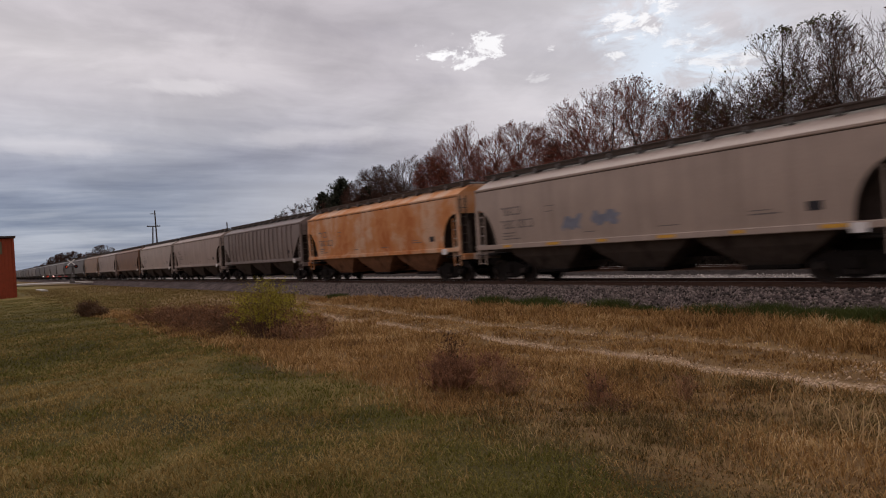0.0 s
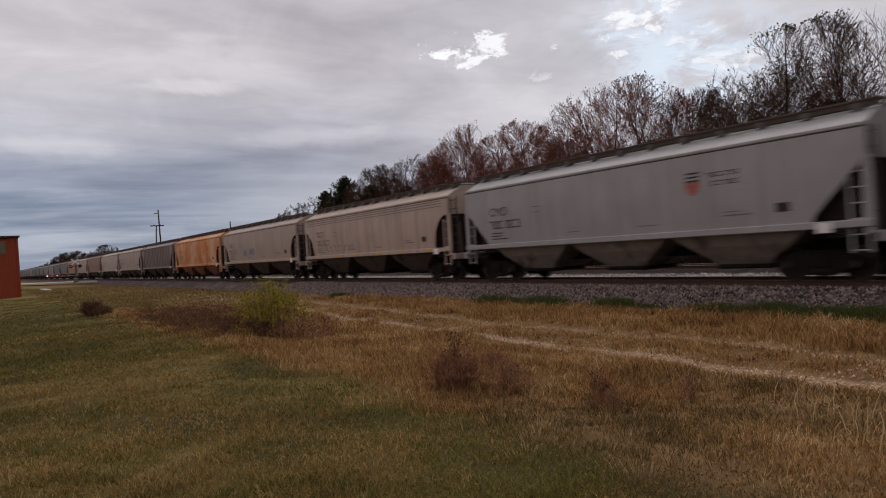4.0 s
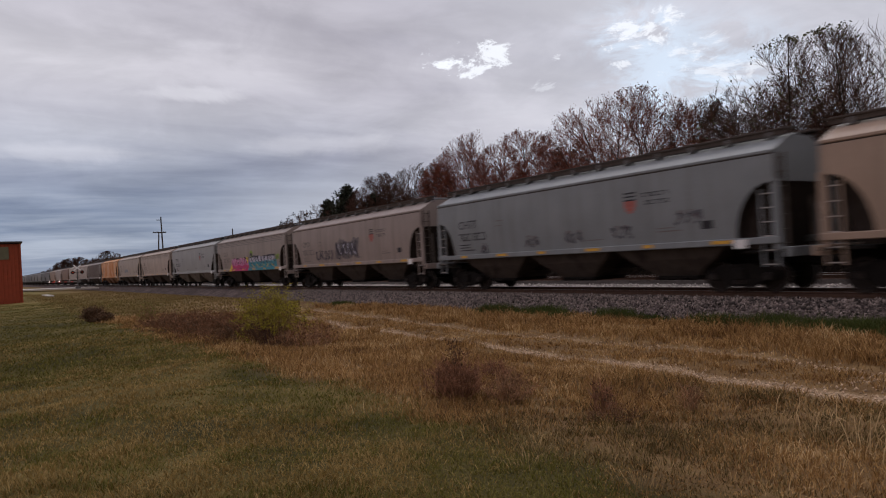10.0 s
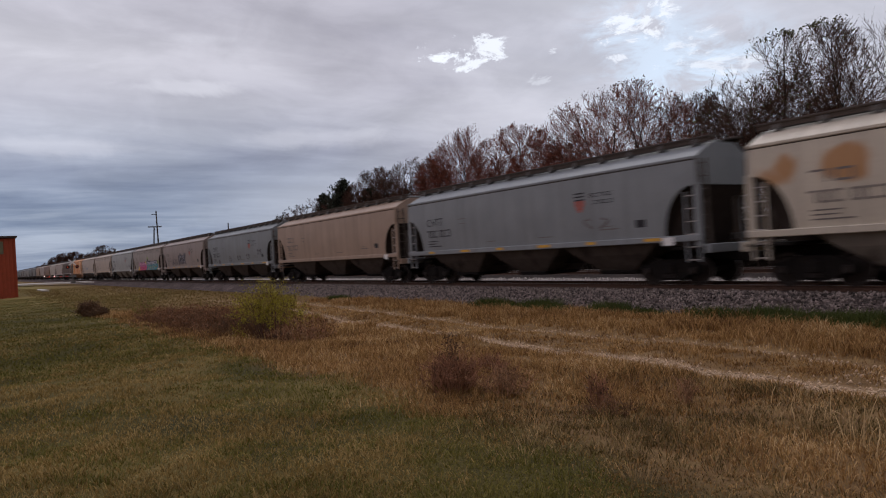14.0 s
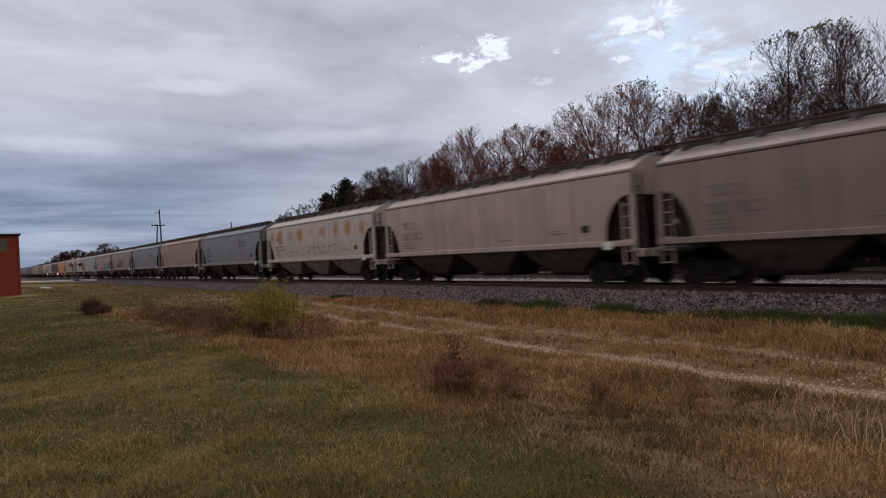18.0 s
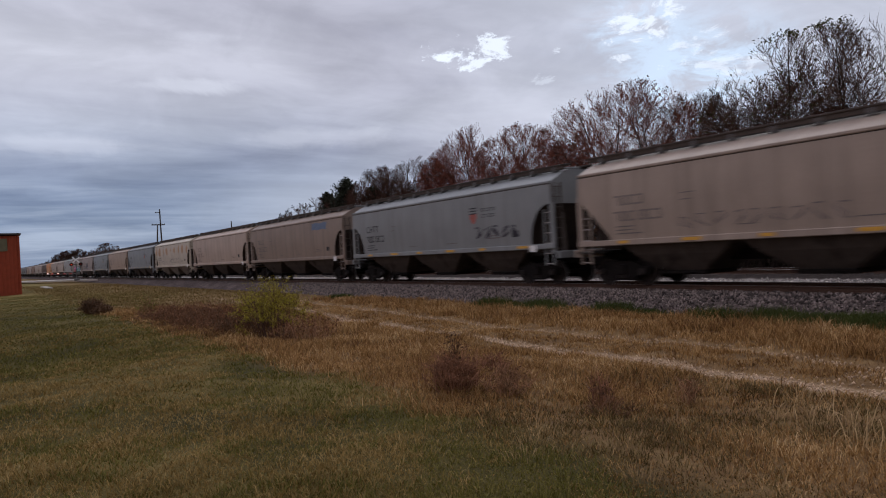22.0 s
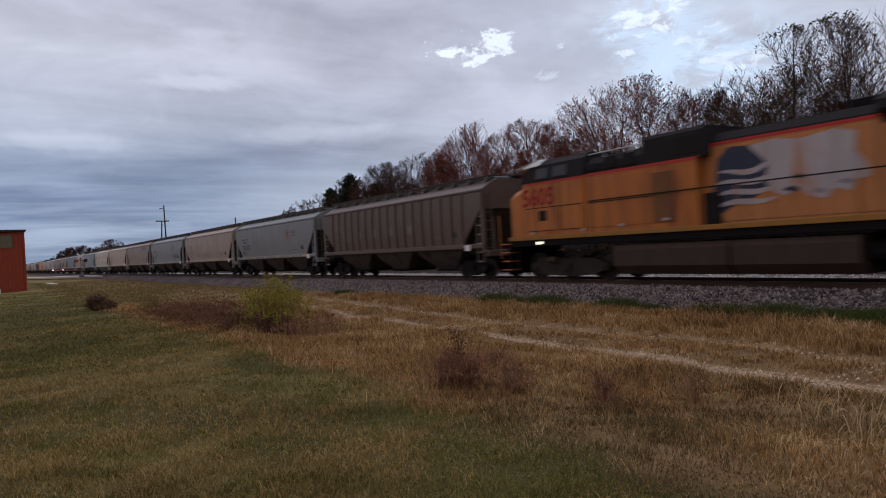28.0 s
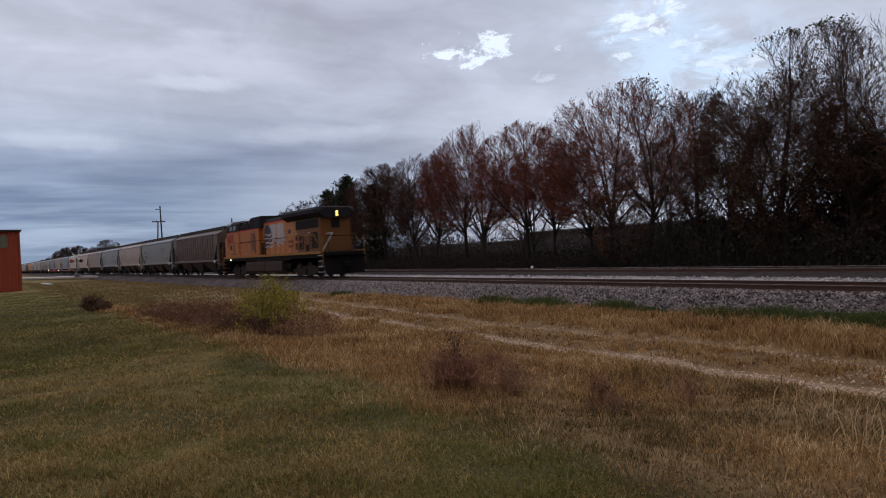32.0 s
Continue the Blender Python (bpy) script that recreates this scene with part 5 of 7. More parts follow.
def plants():
    t = shrub(31, -17.2, 6.25, 1.5, 0.85, 80, 12000, M_TWIG, M_LEAF_YELLOW, "yellow-green willow shrub in thin leaf", 0.017, 0.8)
    shrub(32, -16.2, 6.7, 0.7, 0.9, 90, 600, M_STEM_PALE, M_LEAF_RUST, "brown withered weeds beside the green shrub", 0.03, 0.7)
    shrub(33, -18.0, 5.6, 0.6, 0.8, 80, 500, M_STEM, M_LEAF_BROWN, "brown leafless low shrub", 0.03, 0.6)
    shrub(34, -7.65, 5.25, 0.62, 0.36, 130, 600, M_STEM_RED, M_LEAF_RUST, "dark reddish brown tangled weed clump", 0.016, 0.5)
    shrub(35, -7.05, 5.6, 0.46, 0.34, 60, 150, M_STEM_PALE, M_LEAF_RUST, "pinkish withered weed clump", 0.018, 0.6)
    shrub(36, -7.75, 5.35, 1.0, 0.10, 7, 150, M_STEM, M_LEAF_BROWN, "single tall seeded weed stalk", 0.02, 0.97)
    shrub(37, -5.95, 6.2, 0.48, 0.17, 24, 50, M_STEM_RED, M_LEAF_BROWN, "small dark brown withered weed", 0.018, 0.7)
    shrub(57, -5.35, 5.75, 0.24, 0.3, 24, 40, M_STEM, M_LEAF_RUST, "low brownish withered weed tangle", 0.016, 0.5)
    shrub(58, -5.45, 7.2, 0.38, 0.16, 20, 50, M_STEM_PALE, M_LEAF_RUST, "small russet withered weed", 0.018, 0.7)
    shrub(59, -8.6, 6.6, 0.36, 0.30, 50, 160, M_STEM_RED, M_LEAF_RUST, "small russet withered weed", 0.018, 0.6)
    shrub(38, -33.5, 4.05, 0.7, 0.36, 200, 2500, M_STEM, M_LEAF_BROWN, "rounded dark brown weed hummock", 0.035, 0.4)
    shrub(39, -32.6, 4.35, 0.42, 0.3, 120, 1000, M_STEM, M_LEAF_BROWN, "small brown weed hummock", 0.035, 0.4)
    for i, (x, y, h) in enumerate([(-24, 5.6, 0.7), (-22.3, 5.8, 0.75), (-20.6, 5.9, 0.7), (-26, 5.9, 0.6), (-21.4, 6.4, 0.6), (-18.9, 6.0, 0.6)]):
        shrub(40 + i, x, y, h, 1.1, 130, 1300, M_STEM, M_LEAF_RUST, "low russet-brown withered shrub on the ditch bank", 0.03, 0.4)
    shrub(50, -27.0, 5.0, 1.0, 0.4, 34, 420, M_STEM_PALE, M_LEAF_LIME, "small olive green bush", 0.03, 0.8)
    straw = grass_blades("pale_tall_straw", [(0.0, (0.24, 0.145, 0.06)), (1.0, (0.56, 0.40, 0.20))])
    rng = np.random.default_rng(77)
    for x, y, n, h in ((-3.75, 7.2, 46, 0.62), (-3.4, 7.0, 26, 0.5), (-5.35, 7.15, 12, 0.42), (-4.1, 7.4, 16, 0.5), (-2.9, 6.6, 18, 0.5)):
        px, py = x + rng.normal(0, 0.2, n), y + rng.normal(0, 0.2, n)
        v, t = curled(rng, px, py, rng.uniform(0.5, 1.1, n) * h, 0.006)
        tagged(new("straw_tussock", raw_mesh("straw_tussock", v, t, straw)), "tall pale dry grass tussock", "grass", kind="stuff")

    # pale tufts through the rough grass
    x, y = sector(rng, 900, 5.0, 22.0, 112, 172, 1.3)
    keep = (y > lawn_edge(x, y) - 0.4) & (y + askew(x) < 8.3)
    x, y = x[keep][:75], y[keep][:75]
    k = np.repeat(np.arange(len(x)), 42)
    dx, dy = rng.normal(0, 0.09, len(k)), rng.normal(0, 0.09, len(k))
    v, t = blades(rng, x[k] + dx, y[k] + dy, rng.uniform(0.5, 1.1, len(k)) * rng.uniform(0.08, 0.17, len(x))[k], np.full(len(k), 0.003), rng.uniform(0.3, 1.1, len(k)), np.arctan2(dy, dx) + rng.normal(0, 0.6, len(k)))
    tagged(new("straw_tufts", raw_mesh("straw_tufts", v, t, straw)), "pale dry tufts through the rough grass", "grass", kind="stuff")


land()
track(TRACK_Y, -900, 70, "main line track of rusty rails on dark sleepers", M_RAILHEAD)
track(SIDING_Y, -900, 70, "second track behind the main line, rusty rails", M_RAILGLINT)
rut_stones()
grasses()
plants()
woods()

# ---- lineside ----
def red_barn():
    t = thing("barn", "red-orange metal-clad farm building with a flat dark eave", "barn", at=pose(-74.0, 3.2, 0))
    clad = surface("red_cladding", (0.30, 0.055, 0.022), 0.6, grain=0.2, scale=2, second=(0.16, 0.04, 0.02), streak=(1, 1, 0.2), stains=0.4)
    trim = surface("dark_trim", (0.06, 0.045, 0.04), 0.6, grain=0.2, scale=3)
    pane = surface("milky_panel", (0.15, 0.14, 0.085), 0.5, grain=0.2, scale=3)
    L, W, H, z0 = 16.0, 9.0, 5.15, -0.45
    def ribbed(name, p, q):
        m = Mesh()
        p, q = Vector(p), Vector(q)
        n = int((q - p).length / 0.3)
        d = (q - p).normalized()
        out = Vector((d.y, -d.x, 0))
        v, f = [], []
        for i in range(n + 1):
            for a, o in ((0.0, 0.0), (0.05, 0.03), (0.11, 0.03), (0.16, 0.0)):
                b = p + d * min(i * 0.3 + a, (q - p).length) + out * o
                v += [(b.x, b.y, z0), (b.x, b.y, H - 0.1)]
        f = [(2 * i, 2 * i + 2, 2 * i + 3, 2 * i + 1) for i in range(len(v) // 2 - 1)]
        m.add(v, f)
        part(name, m, clad, t)
    Mesh_in = Mesh().box(-L + 0.05, -0.05, -W + 0.05, -0.05, z0, H - 0.2)
    part("frame", Mesh_in, trim, t)
    ribbed("wall", (0, -W, 0), (0, 0, 0))
    ribbed("wall", (0, 0, 0), (-L, 0, 0))
    m = Mesh().loft([[(-L - 0.2, -W - 0.2, H), (0.2, -W - 0.2, H), (0.2, 0.2, H - 0.02), (-L - 0.2, 0.2, H - 0.02)],
                     [(-L - 0.2, -W - 0.2, H + 0.28), (0.2, -W - 0.2, H + 0.28), (0.2, 0.2, H + 0.12), (-L - 0.2, 0.2, H + 0.12)]])
    part("roof", m, trim, t, "dark flat roof edge")
    part("corner_trim", Mesh().box(-0.02, 0.09, -0.09, 0.06, z0, H - 0.1, 0.01), clad, t)
    part("panel", Mesh().box(0.035, 0.06, -2.6, -0.9, H - 1.5, H - 0.35, 0.01), pane, t, "milky translucent light panel")
    can = thing("bucket", "small white bucket beside the barn", "bucket", at=pose(-72.2, 1.0, float(ground_z(-72.2, 1.0))))
    part("shell", Mesh().tube((0, 0, 0), (0, 0, 0.4), 0.17, 0.2, 14), M_WHITE, can)
    part("rim", Mesh().tube((0, 0, 0.37), (0, 0, 0.41), 0.215, 0.215, 14), M_GRATE, can)


def far_building():
    wall = surface("pale_block_wall", (0.12, 0.11, 0.10), 0.85, grain=0.15, scale=1.5, second=(0.1, 0.09, 0.08), stains=0.35)
    roof = surface("dark_roof_sheet", (0.055, 0.05, 0.048), 0.95, spec=0.08, grain=0.2, scale=2)
    glass = surface("dark_window_glass", (0.03, 0.035, 0.04), 0.15, grain=0.1, scale=2, spec=0.6)
    for i, (x0, x1, y, h) in enumerate([(-112, -86, 66, 2.2), (-70, -49, 61, 3.3)]):
        g = 0.0
        t = thing("building", "low pale warehouse half hidden behind the bare trees", "building", "buildings behind the trees", at=pose(x0, y, g))
        L = x1 - x0
        part("wall", Mesh().box(0, L, 0, 12, -0.2, h - 0.5), wall, t)
        m = Mesh().loft([[(-0.4, -0.5, h - 0.5), (L + 0.4, -0.5, h - 0.5), (L + 0.4, 12.5, h - 0.5), (-0.4, 12.5, h - 0.5)],
                         [(-0.4, -0.5, h - 0.2), (L + 0.4, -0.5, h - 0.2), (L + 0.4, 12.5, h - 0.2), (-0.4, 12.5, h - 0.2)],
                         [(-0.2, 5.6, h + 0.1), (L + 0.2, 5.6, h + 0.1), (L + 0.2, 6.4, h + 0.1), (-0.2, 6.4, h + 0.1)]])
        part("roof", m, roof, t)
        k = 2.0
        while k < L - 2.5:
            w = part("window", Mesh().box(k, k + 1.6, -0.06, 0.05, 0.9, 2.1, 0.02), M_GRATE, t)
            part("pane", Mesh().box(k + 0.12, k + 1.48, -0.075, -0.055, 1.02, 1.98), glass, w)
            k += 4.2
    t = thing("yard_lamp", "lit greenish-white yard lamp on a pole", "lamp", at=pose(-92.5, 50, 0))
    part("pole", Mesh().tube((0, 0, -0.1), (0, 0, 4.5), 0.07, 0.05, 8), M_TIE, t)
    part("lens", Mesh().tube((0, -0.25, 4.3), (0, -0.25, 4.5), 0.16, 0.08, 10), glow("lamp_glow", (0.75, 1.0, 0.82), 5), t, "glowing lamp")
    part("arm", Mesh().tube((0, 0, 4.46), (0, -0.28, 4.52), 0.03, 0.03, 6), M_TIE, t)


def lineside():
    wood = surface("weathered_pole", (0.055, 0.045, 0.038), 0.9, grain=0.3, scale=3)
    t = thing("utility_pole", "tall dark timber utility pole with a braced leg", "utility pole", at=pose(-214.5, 45, 0))
    part("pole", Mesh().tube((0, 0.3, -0.3), (0, 0, 18.4), 0.26, 0.17, 10), wood, t)
    part("brace_leg", Mesh().tube((0, -1.6, -0.3), (0, -0.75, 13.8), 0.24, 0.17, 10), wood, t)
    part("crossarm", Mesh().box(-0.12, 0.12, -2.4, 1.3, 13.6, 13.9, 0.02), wood, t)
    for yy in (-2.2, -1.2, 0.5, 1.2):
        part("insulator", Mesh().tube((0, yy, 13.9), (0, yy, 14.15), 0.07, 0.05, 8), M_GRATE, t)
    part("top_arm", Mesh().box(-0.08, 0.08, -1.3, 0.2, 17.3, 17.5, 0.02), wood, t)
    for x, y, h in ((-146.4, 45, 10.2), (-118.0, 46, 9.6)):
        t = thing("utility_pole", "slim dark pole behind the train", "utility pole", at=pose(x, y, 0))
        part("pole", Mesh().tube((0, 0, -0.3), (0, 0, h), 0.16, 0.12, 8), wood, t)
        part("cap", Mesh().tube((0, 0, h), (0, 0, h + 0.12), 0.13, 0.05, 8), wood, t)
    # small white marker beyond the second track
    t = thing("marker_post", "small white marker board on a short post", "marker", at=pose(-35.3, 31.0, -0.55))
    part("post", Mesh().box(-0.03, 0.03, -0.03, 0.03, 0, 0.5, 0.005), M_TIE, t)
    part("board", Mesh().box(-0.13, 0.13, -0.06, -0.035, 0.38, 0.62, 0.01), M_WHITE, t)
    # level crossing
    conc = surface("pale_concrete", (0.42, 0.39, 0.35), 0.9, grain=0.2, scale=1.2, second=(0.26, 0.23, 0.2), stains=0.35, coords="World")
    m = Mesh().loft([[(-132, 17.0, -0.3), (-141, 17.0, -0.3), (-200, 5.0, -0.4), (-178, 5.0, -0.4)],
                     [(-132, 17.0, -0.05), (-141, 17.0, -0.05), (-200, 5.0, -0.12), (-178, 5.0, -0.12)]])
    solid("road", m, conc, "pale concrete road leading up to the level crossing", "road", kind="structure")
    solid("pavement", Mesh().box(-108, -98, 6.9, 7.6, -0.6, -0.33, 0.03), conc, "short pale concrete slab in the grass", "slab", kind="structure")
    s = thing("crossing_signal", "level crossing signal mast with red flashing lights and a lowered gate", "crossing signal", at=pose(-138.4, 14.5, -0.1))
    part("mast", Mesh().tube((0, 0, 0), (0, 0, 4.0), 0.09, 0.07, 10), M_GRATE, s)
    part("base", Mesh().box(-0.4, 0.4, -0.4, 0.4, -0.1, 0.3, 0.04), M_GRATE, s)
    for a in (40, -40):
        b = Mesh()
        c, n = math.cos(radians(a)), math.sin(radians(a))
        v = [(0.1, -0.75 * c - 0.1 * n, 3.6 - 0.75 * n + 0.1 * c), (0.1, 0.75 * c - 0.1 * n, 3.6 + 0.75 * n + 0.1 * c),
             (0.1, 0.75 * c + 0.1 * n, 3.6 + 0.75 * n - 0.1 * c), (0.1, -0.75 * c + 0.1 * n, 3.6 - 0.75 * n - 0.1 * c)]
        b.loft([v, [(0.13 + 0.01 * (a > 0), p[1], p[2]) for p in v]])
        part("crossbuck_board", b, M_WHITE, s)
    red = glow("red_signal", (1.0, 0.10, 0.05), 0.9)
    for k, yy in enumerate((-0.75, 0.75)):
        h = part("signal_head", Mesh().tube((0.0, yy, 2.8), (0.18, yy, 2.8), 0.30, 0.30, 16), M_STEEL, s)
        part("lens", Mesh().tube((0.17, yy, 2.8), (0.2, yy, 2.8), 0.10, 0.09, 12), red if k == 0 else M_RED, h)
    part("light_arm", Mesh().tube((0.05, -0.8, 2.8), (0.05, 0.8, 2.8), 0.04, 0.04, 6), M_STEEL, s)
    end = Vector((-6.9, -4.0, 1.25))
    root = Vector((0.0, -0.1, 1.15))
    part("counterweight", Mesh().box(-0.25, 0.35, 0.05, 0.5, 0.95, 1.35, 0.04), M_GRATE, s)
    arm = part("gate_arm", Mesh().tube(root, end, 0.07, 0.05, 6), M_GRATE, s)
    for k in range(4):
        a, b = root.lerp(end, 0.12 + 0.22 * k), root.lerp(end, 0.22 + 0.22 * k)
        part("stripe", Mesh().tube(a, b, 0.082, 0.078, 6), M_RED, arm)
    white_hot = glow("gate_lamp", (1.0, 0.75, 0.68), 3.0)
    for k in (0.62, 0.8, 0.98):
        p = root.lerp(end, k)
        part("gate_light", Mesh().tube(p + Vector((0, 0, 0.06)), p + Vector((0, 0, 0.2)), 0.07, 0.06, 8), white_hot if k > 0.9 or k < 0.7 else red, arm)


# ---- the train ----
TOP_Z, EAVE_Z, SILL_Z, HALF = 4.50, 4.00, 1.58, 8.45


def half_width(z):
    """Side sheet of a hopper car, bowed out a little."""
    if z <= EAVE_Z:
        return 1.50 + 0.085 * math.sin(math.pi * (z - 1.4) / (EAVE_Z + 0.5 - 1.4))
    f = (z - EAVE_Z) / (TOP_Z - EAVE_Z)
    return 1.50 - 0.95 * f ** 1.15


def end_x(z, straight=False):
    """Where the body ends: full length above, cut back in an arch or a straight slope over the end platform."""
    if z >= 3.15:
        return HALF
    f = max(0.0, min(1.0, (z - 1.5) / 1.65))
    if straight:
        return HALF - 1.45 * min(1.0, max(0.0, 1.12 - 1.12 * f))
    return HALF - 1.25 * math.sqrt(max(0.0, 1 - f * f)) ** 0.9


def decal(x0, x1, z0, z1, lift=0.006, side=-1, rag=0.0, seed=0, waves=5):
    """A flat painted shape that follows the side sheet; rag makes its outline uneven."""
    r = random.Random(seed)
    nx, nz = max(3, int(abs(x1 - x0) / 0.12)), max(2, int((z1 - z0) / 0.12))
    ph = [r.uniform(0, 6.3) for _ in range(6)]
    v, f = [], []
    for i in range(nx + 1):
        u = i / nx
        top = z1 + rag * (math.sin(u * waves * 2 + ph[0]) * 0.5 + abs(math.sin(u * waves * 3.1 + ph[1])) * 0.6 - 0.4)
        bot = z0 - rag * 0.4 * (math.sin(u * waves * 2.3 + ph[2]) + 0.3 * math.sin(u * waves * 7 + ph[3]))
        for j in range(nz + 1):
            w = j / nz
            z = bot + (top - bot) * w
            sx = x0 + (x1 - x0) * u + rag * 0.5 * math.sin(w * 5 + ph[4]) * (abs(u - 0.5) * 2) ** 3
            v.append((sx, side * (half_width(z) + lift), z))
    for i in range(nx):
        for j in range(nz):
            a = i * (nz + 1) + j
            f.append((a, a + 1, a + nz + 2, a + nz + 1))
    return v, f


WHEEL = None


def truck(parent, x, spacing=(0.89, -0.89), r=0.457, gear=None):
    """A freight truck: bolster, two side frames, axles and wheels."""
    global WHEEL
    if WHEEL is None:
        rim = [(0.0, 0.09), (0.10, 0.09), (0.13, 0.05), (0.36, 0.03), (0.40, 0.07), (0.457, 0.075), (0.457, -0.035), (0.485, -0.045), (0.485, -0.07), (0.40, -0.07), (0.36, 0.0), (0.13, -0.03), (0.10, -0.06), (0.0, -0.06)]
        n, m = 18, Mesh()
        m.loft([[(rr * math.cos(2 * math.pi * i / n), yy, rr * math.sin(2 * math.pi * i / n)) for i in range(n)] for rr, yy in [(max(a, 0.01), -b) for a, b in rim]], False)
        me = m.data("wheel", [M_WHEEL, M_TREAD], True)
        idx = [1 if (0.45 < math.hypot(*[sum(me.vertices[k].co[a] for k in p.vertices) / len(p.vertices) for a in (0, 2)]) < 0.46) else 0 for p in me.polygons]
        me.polygons.foreach_set("material_index", idx)
        WHEEL = me
    gear = gear or M_STEEL
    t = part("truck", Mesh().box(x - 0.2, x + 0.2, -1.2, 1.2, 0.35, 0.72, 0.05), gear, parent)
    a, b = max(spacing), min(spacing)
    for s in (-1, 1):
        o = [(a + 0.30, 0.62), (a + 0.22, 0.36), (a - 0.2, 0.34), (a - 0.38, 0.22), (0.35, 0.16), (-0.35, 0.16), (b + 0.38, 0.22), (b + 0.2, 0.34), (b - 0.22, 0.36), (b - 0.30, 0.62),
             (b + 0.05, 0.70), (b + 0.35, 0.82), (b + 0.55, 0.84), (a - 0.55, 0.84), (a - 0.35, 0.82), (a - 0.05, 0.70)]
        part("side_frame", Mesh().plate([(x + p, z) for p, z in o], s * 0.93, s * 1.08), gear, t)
        part("spring_nest", Mesh().tube((x - 0.12, s * 1.1, 0.24), (x - 0.12, s * 1.1, 0.56), 0.07, 0.07, 8).tube((x + 0.12, s * 1.1, 0.24), (x + 0.12, s * 1.1, 0.56), 0.07, 0.07, 8), M_WHEEL, t)
        for dx in spacing:
            part("bearing_cap", Mesh().tube((x + dx, s * 1.05, 0.46), (x + dx, s * 1.17, 0.46), 0.13, 0.10, 10), M_WHEEL, t)
    for dx in spacing:
        for s in (-1, 1):
            w = part("wheel", WHEEL, None, t)
            k = r / 0.457
            w.matrix_basis = Matrix.Translation((x + dx, s * 0.755, r)) @ Matrix.Diagonal((k, s, k, 1))
        part("axle", Mesh().tube((x + dx, -0.7, r), (x + dx, 0.7, r), 0.08, 0.08, 8), M_WHEEL, t)
    return t


def hopper(label, ribs=False, straight=False):
    """A three-bay covered hopper car, rail top at z = 0, centre at x = 0. Its own paint goes on later."""
    car = thing("hopper_car", label, "freight car", "covered hopper cars of the train")
    levels = [1.42, 1.58, 1.8, 2.05, 2.3, 2.55, 2.8, 3.0, 3.1, 3.15, 3.4, 3.7, EAVE_Z]
    xs = [k / 12 * 2 - 1 for k in range(13)]

    def ring(z):
        e, w = end_x(z, straight), half_width(z)
        return [(e * u, -w, z) for u in xs] + [(e * u, w, z) for u in xs[::-1]]
    body = part("body", Mesh().loft([ring(z) for z in levels]), [P0, M_DARK_BROWN], car, smooth=True)
    # cut-back ends and the underside take the darker brown
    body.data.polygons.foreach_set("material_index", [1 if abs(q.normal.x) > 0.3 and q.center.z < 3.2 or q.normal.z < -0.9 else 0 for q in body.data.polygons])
    roof = Mesh().loft([ring(z) for z in (EAVE_Z + 0.002, 4.12, 4.25, 4.36, 4.45, TOP_Z)])
    part("roof", roof, P0, car, smooth=True)
    for s in (-1, 1):
        o = 1.50 * s
        part("eave_rail", Mesh().box(-HALF, HALF, min(o, o + 0.07 * s), max(o, o + 0.07 * s), EAVE_Z - 0.07, EAVE_Z + 0.035, 0.02), P0, car)
        # the eave rail's shadow is painted on as a thin dark strip
        part("eave_gutter", Mesh().box(-HALF, HALF, min(1.53 * s, 1.548 * s), max(1.53 * s, 1.548 * s), EAVE_Z - 0.125, EAVE_Z - 0.072), M_DARK_BROWN, car, "dark strip painted as the shadow under the eave")
        part("side_sill", Mesh().box(-HALF - 0.1, HALF + 0.1, min(1.46 * s, 1.60 * s), max(1.46 * s, 1.60 * s), 1.40, 1.60, 0.02), P0, car)
        m = Mesh().box(-HALF - 0.15, HALF + 0.15, min(0.50 * s, 0.86 * s), max(0.50 * s, 0.86 * s), 4.63, 4.69, 0.01)
        # skirt added below the walkway to close the gap with a dark band
        m.box(-HALF - 0.1, HALF + 0.1, min(0.78 * s, 0.82 * s), max(0.78 * s, 0.82 * s), 4.50, 4.63)
        w = part("running_board", m, M_WALKWAY, car, "dark grated roof walkway")
        for k in range(13):
            x = -HALF + 0.5 + k * (2 * HALF - 1.0) / 12
            part("bracket", Mesh().box(x - 0.075, x + 0.075, min(0.52 * s, 0.85 * s), max(0.52 * s, 0.85 * s), 4.40, 4.62, 0.02), M_GRATE, w)
    for k in range(4):
        x = -6.15 + 4.1 * k
        part("hatch_cover", Mesh().box(x - 1.98, x + 1.98, -0.46, 0.46, TOP_Z - 0.05, 4.64, 0.04), M_GRATE, car)
    for k in (-1, 0, 1):
        x, h = 4.55 * k, 2.2
        rings = []
        for z, lx, ly in ((1.45, h, 1.40), (1.05, h * 0.76, 1.24), (0.62, 0.95, 0.95), (0.50, 0.85, 0.86)):
            rings.append([(x - lx, -ly, z), (x + lx, -ly, z), (x + lx, ly, z), (x - lx, ly, z)])
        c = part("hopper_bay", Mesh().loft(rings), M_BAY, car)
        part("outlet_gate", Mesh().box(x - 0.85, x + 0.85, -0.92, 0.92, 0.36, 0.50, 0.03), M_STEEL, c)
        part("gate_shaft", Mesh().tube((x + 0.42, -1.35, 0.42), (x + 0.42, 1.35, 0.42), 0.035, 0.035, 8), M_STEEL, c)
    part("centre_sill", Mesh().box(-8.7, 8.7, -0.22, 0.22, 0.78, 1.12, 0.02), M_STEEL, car)
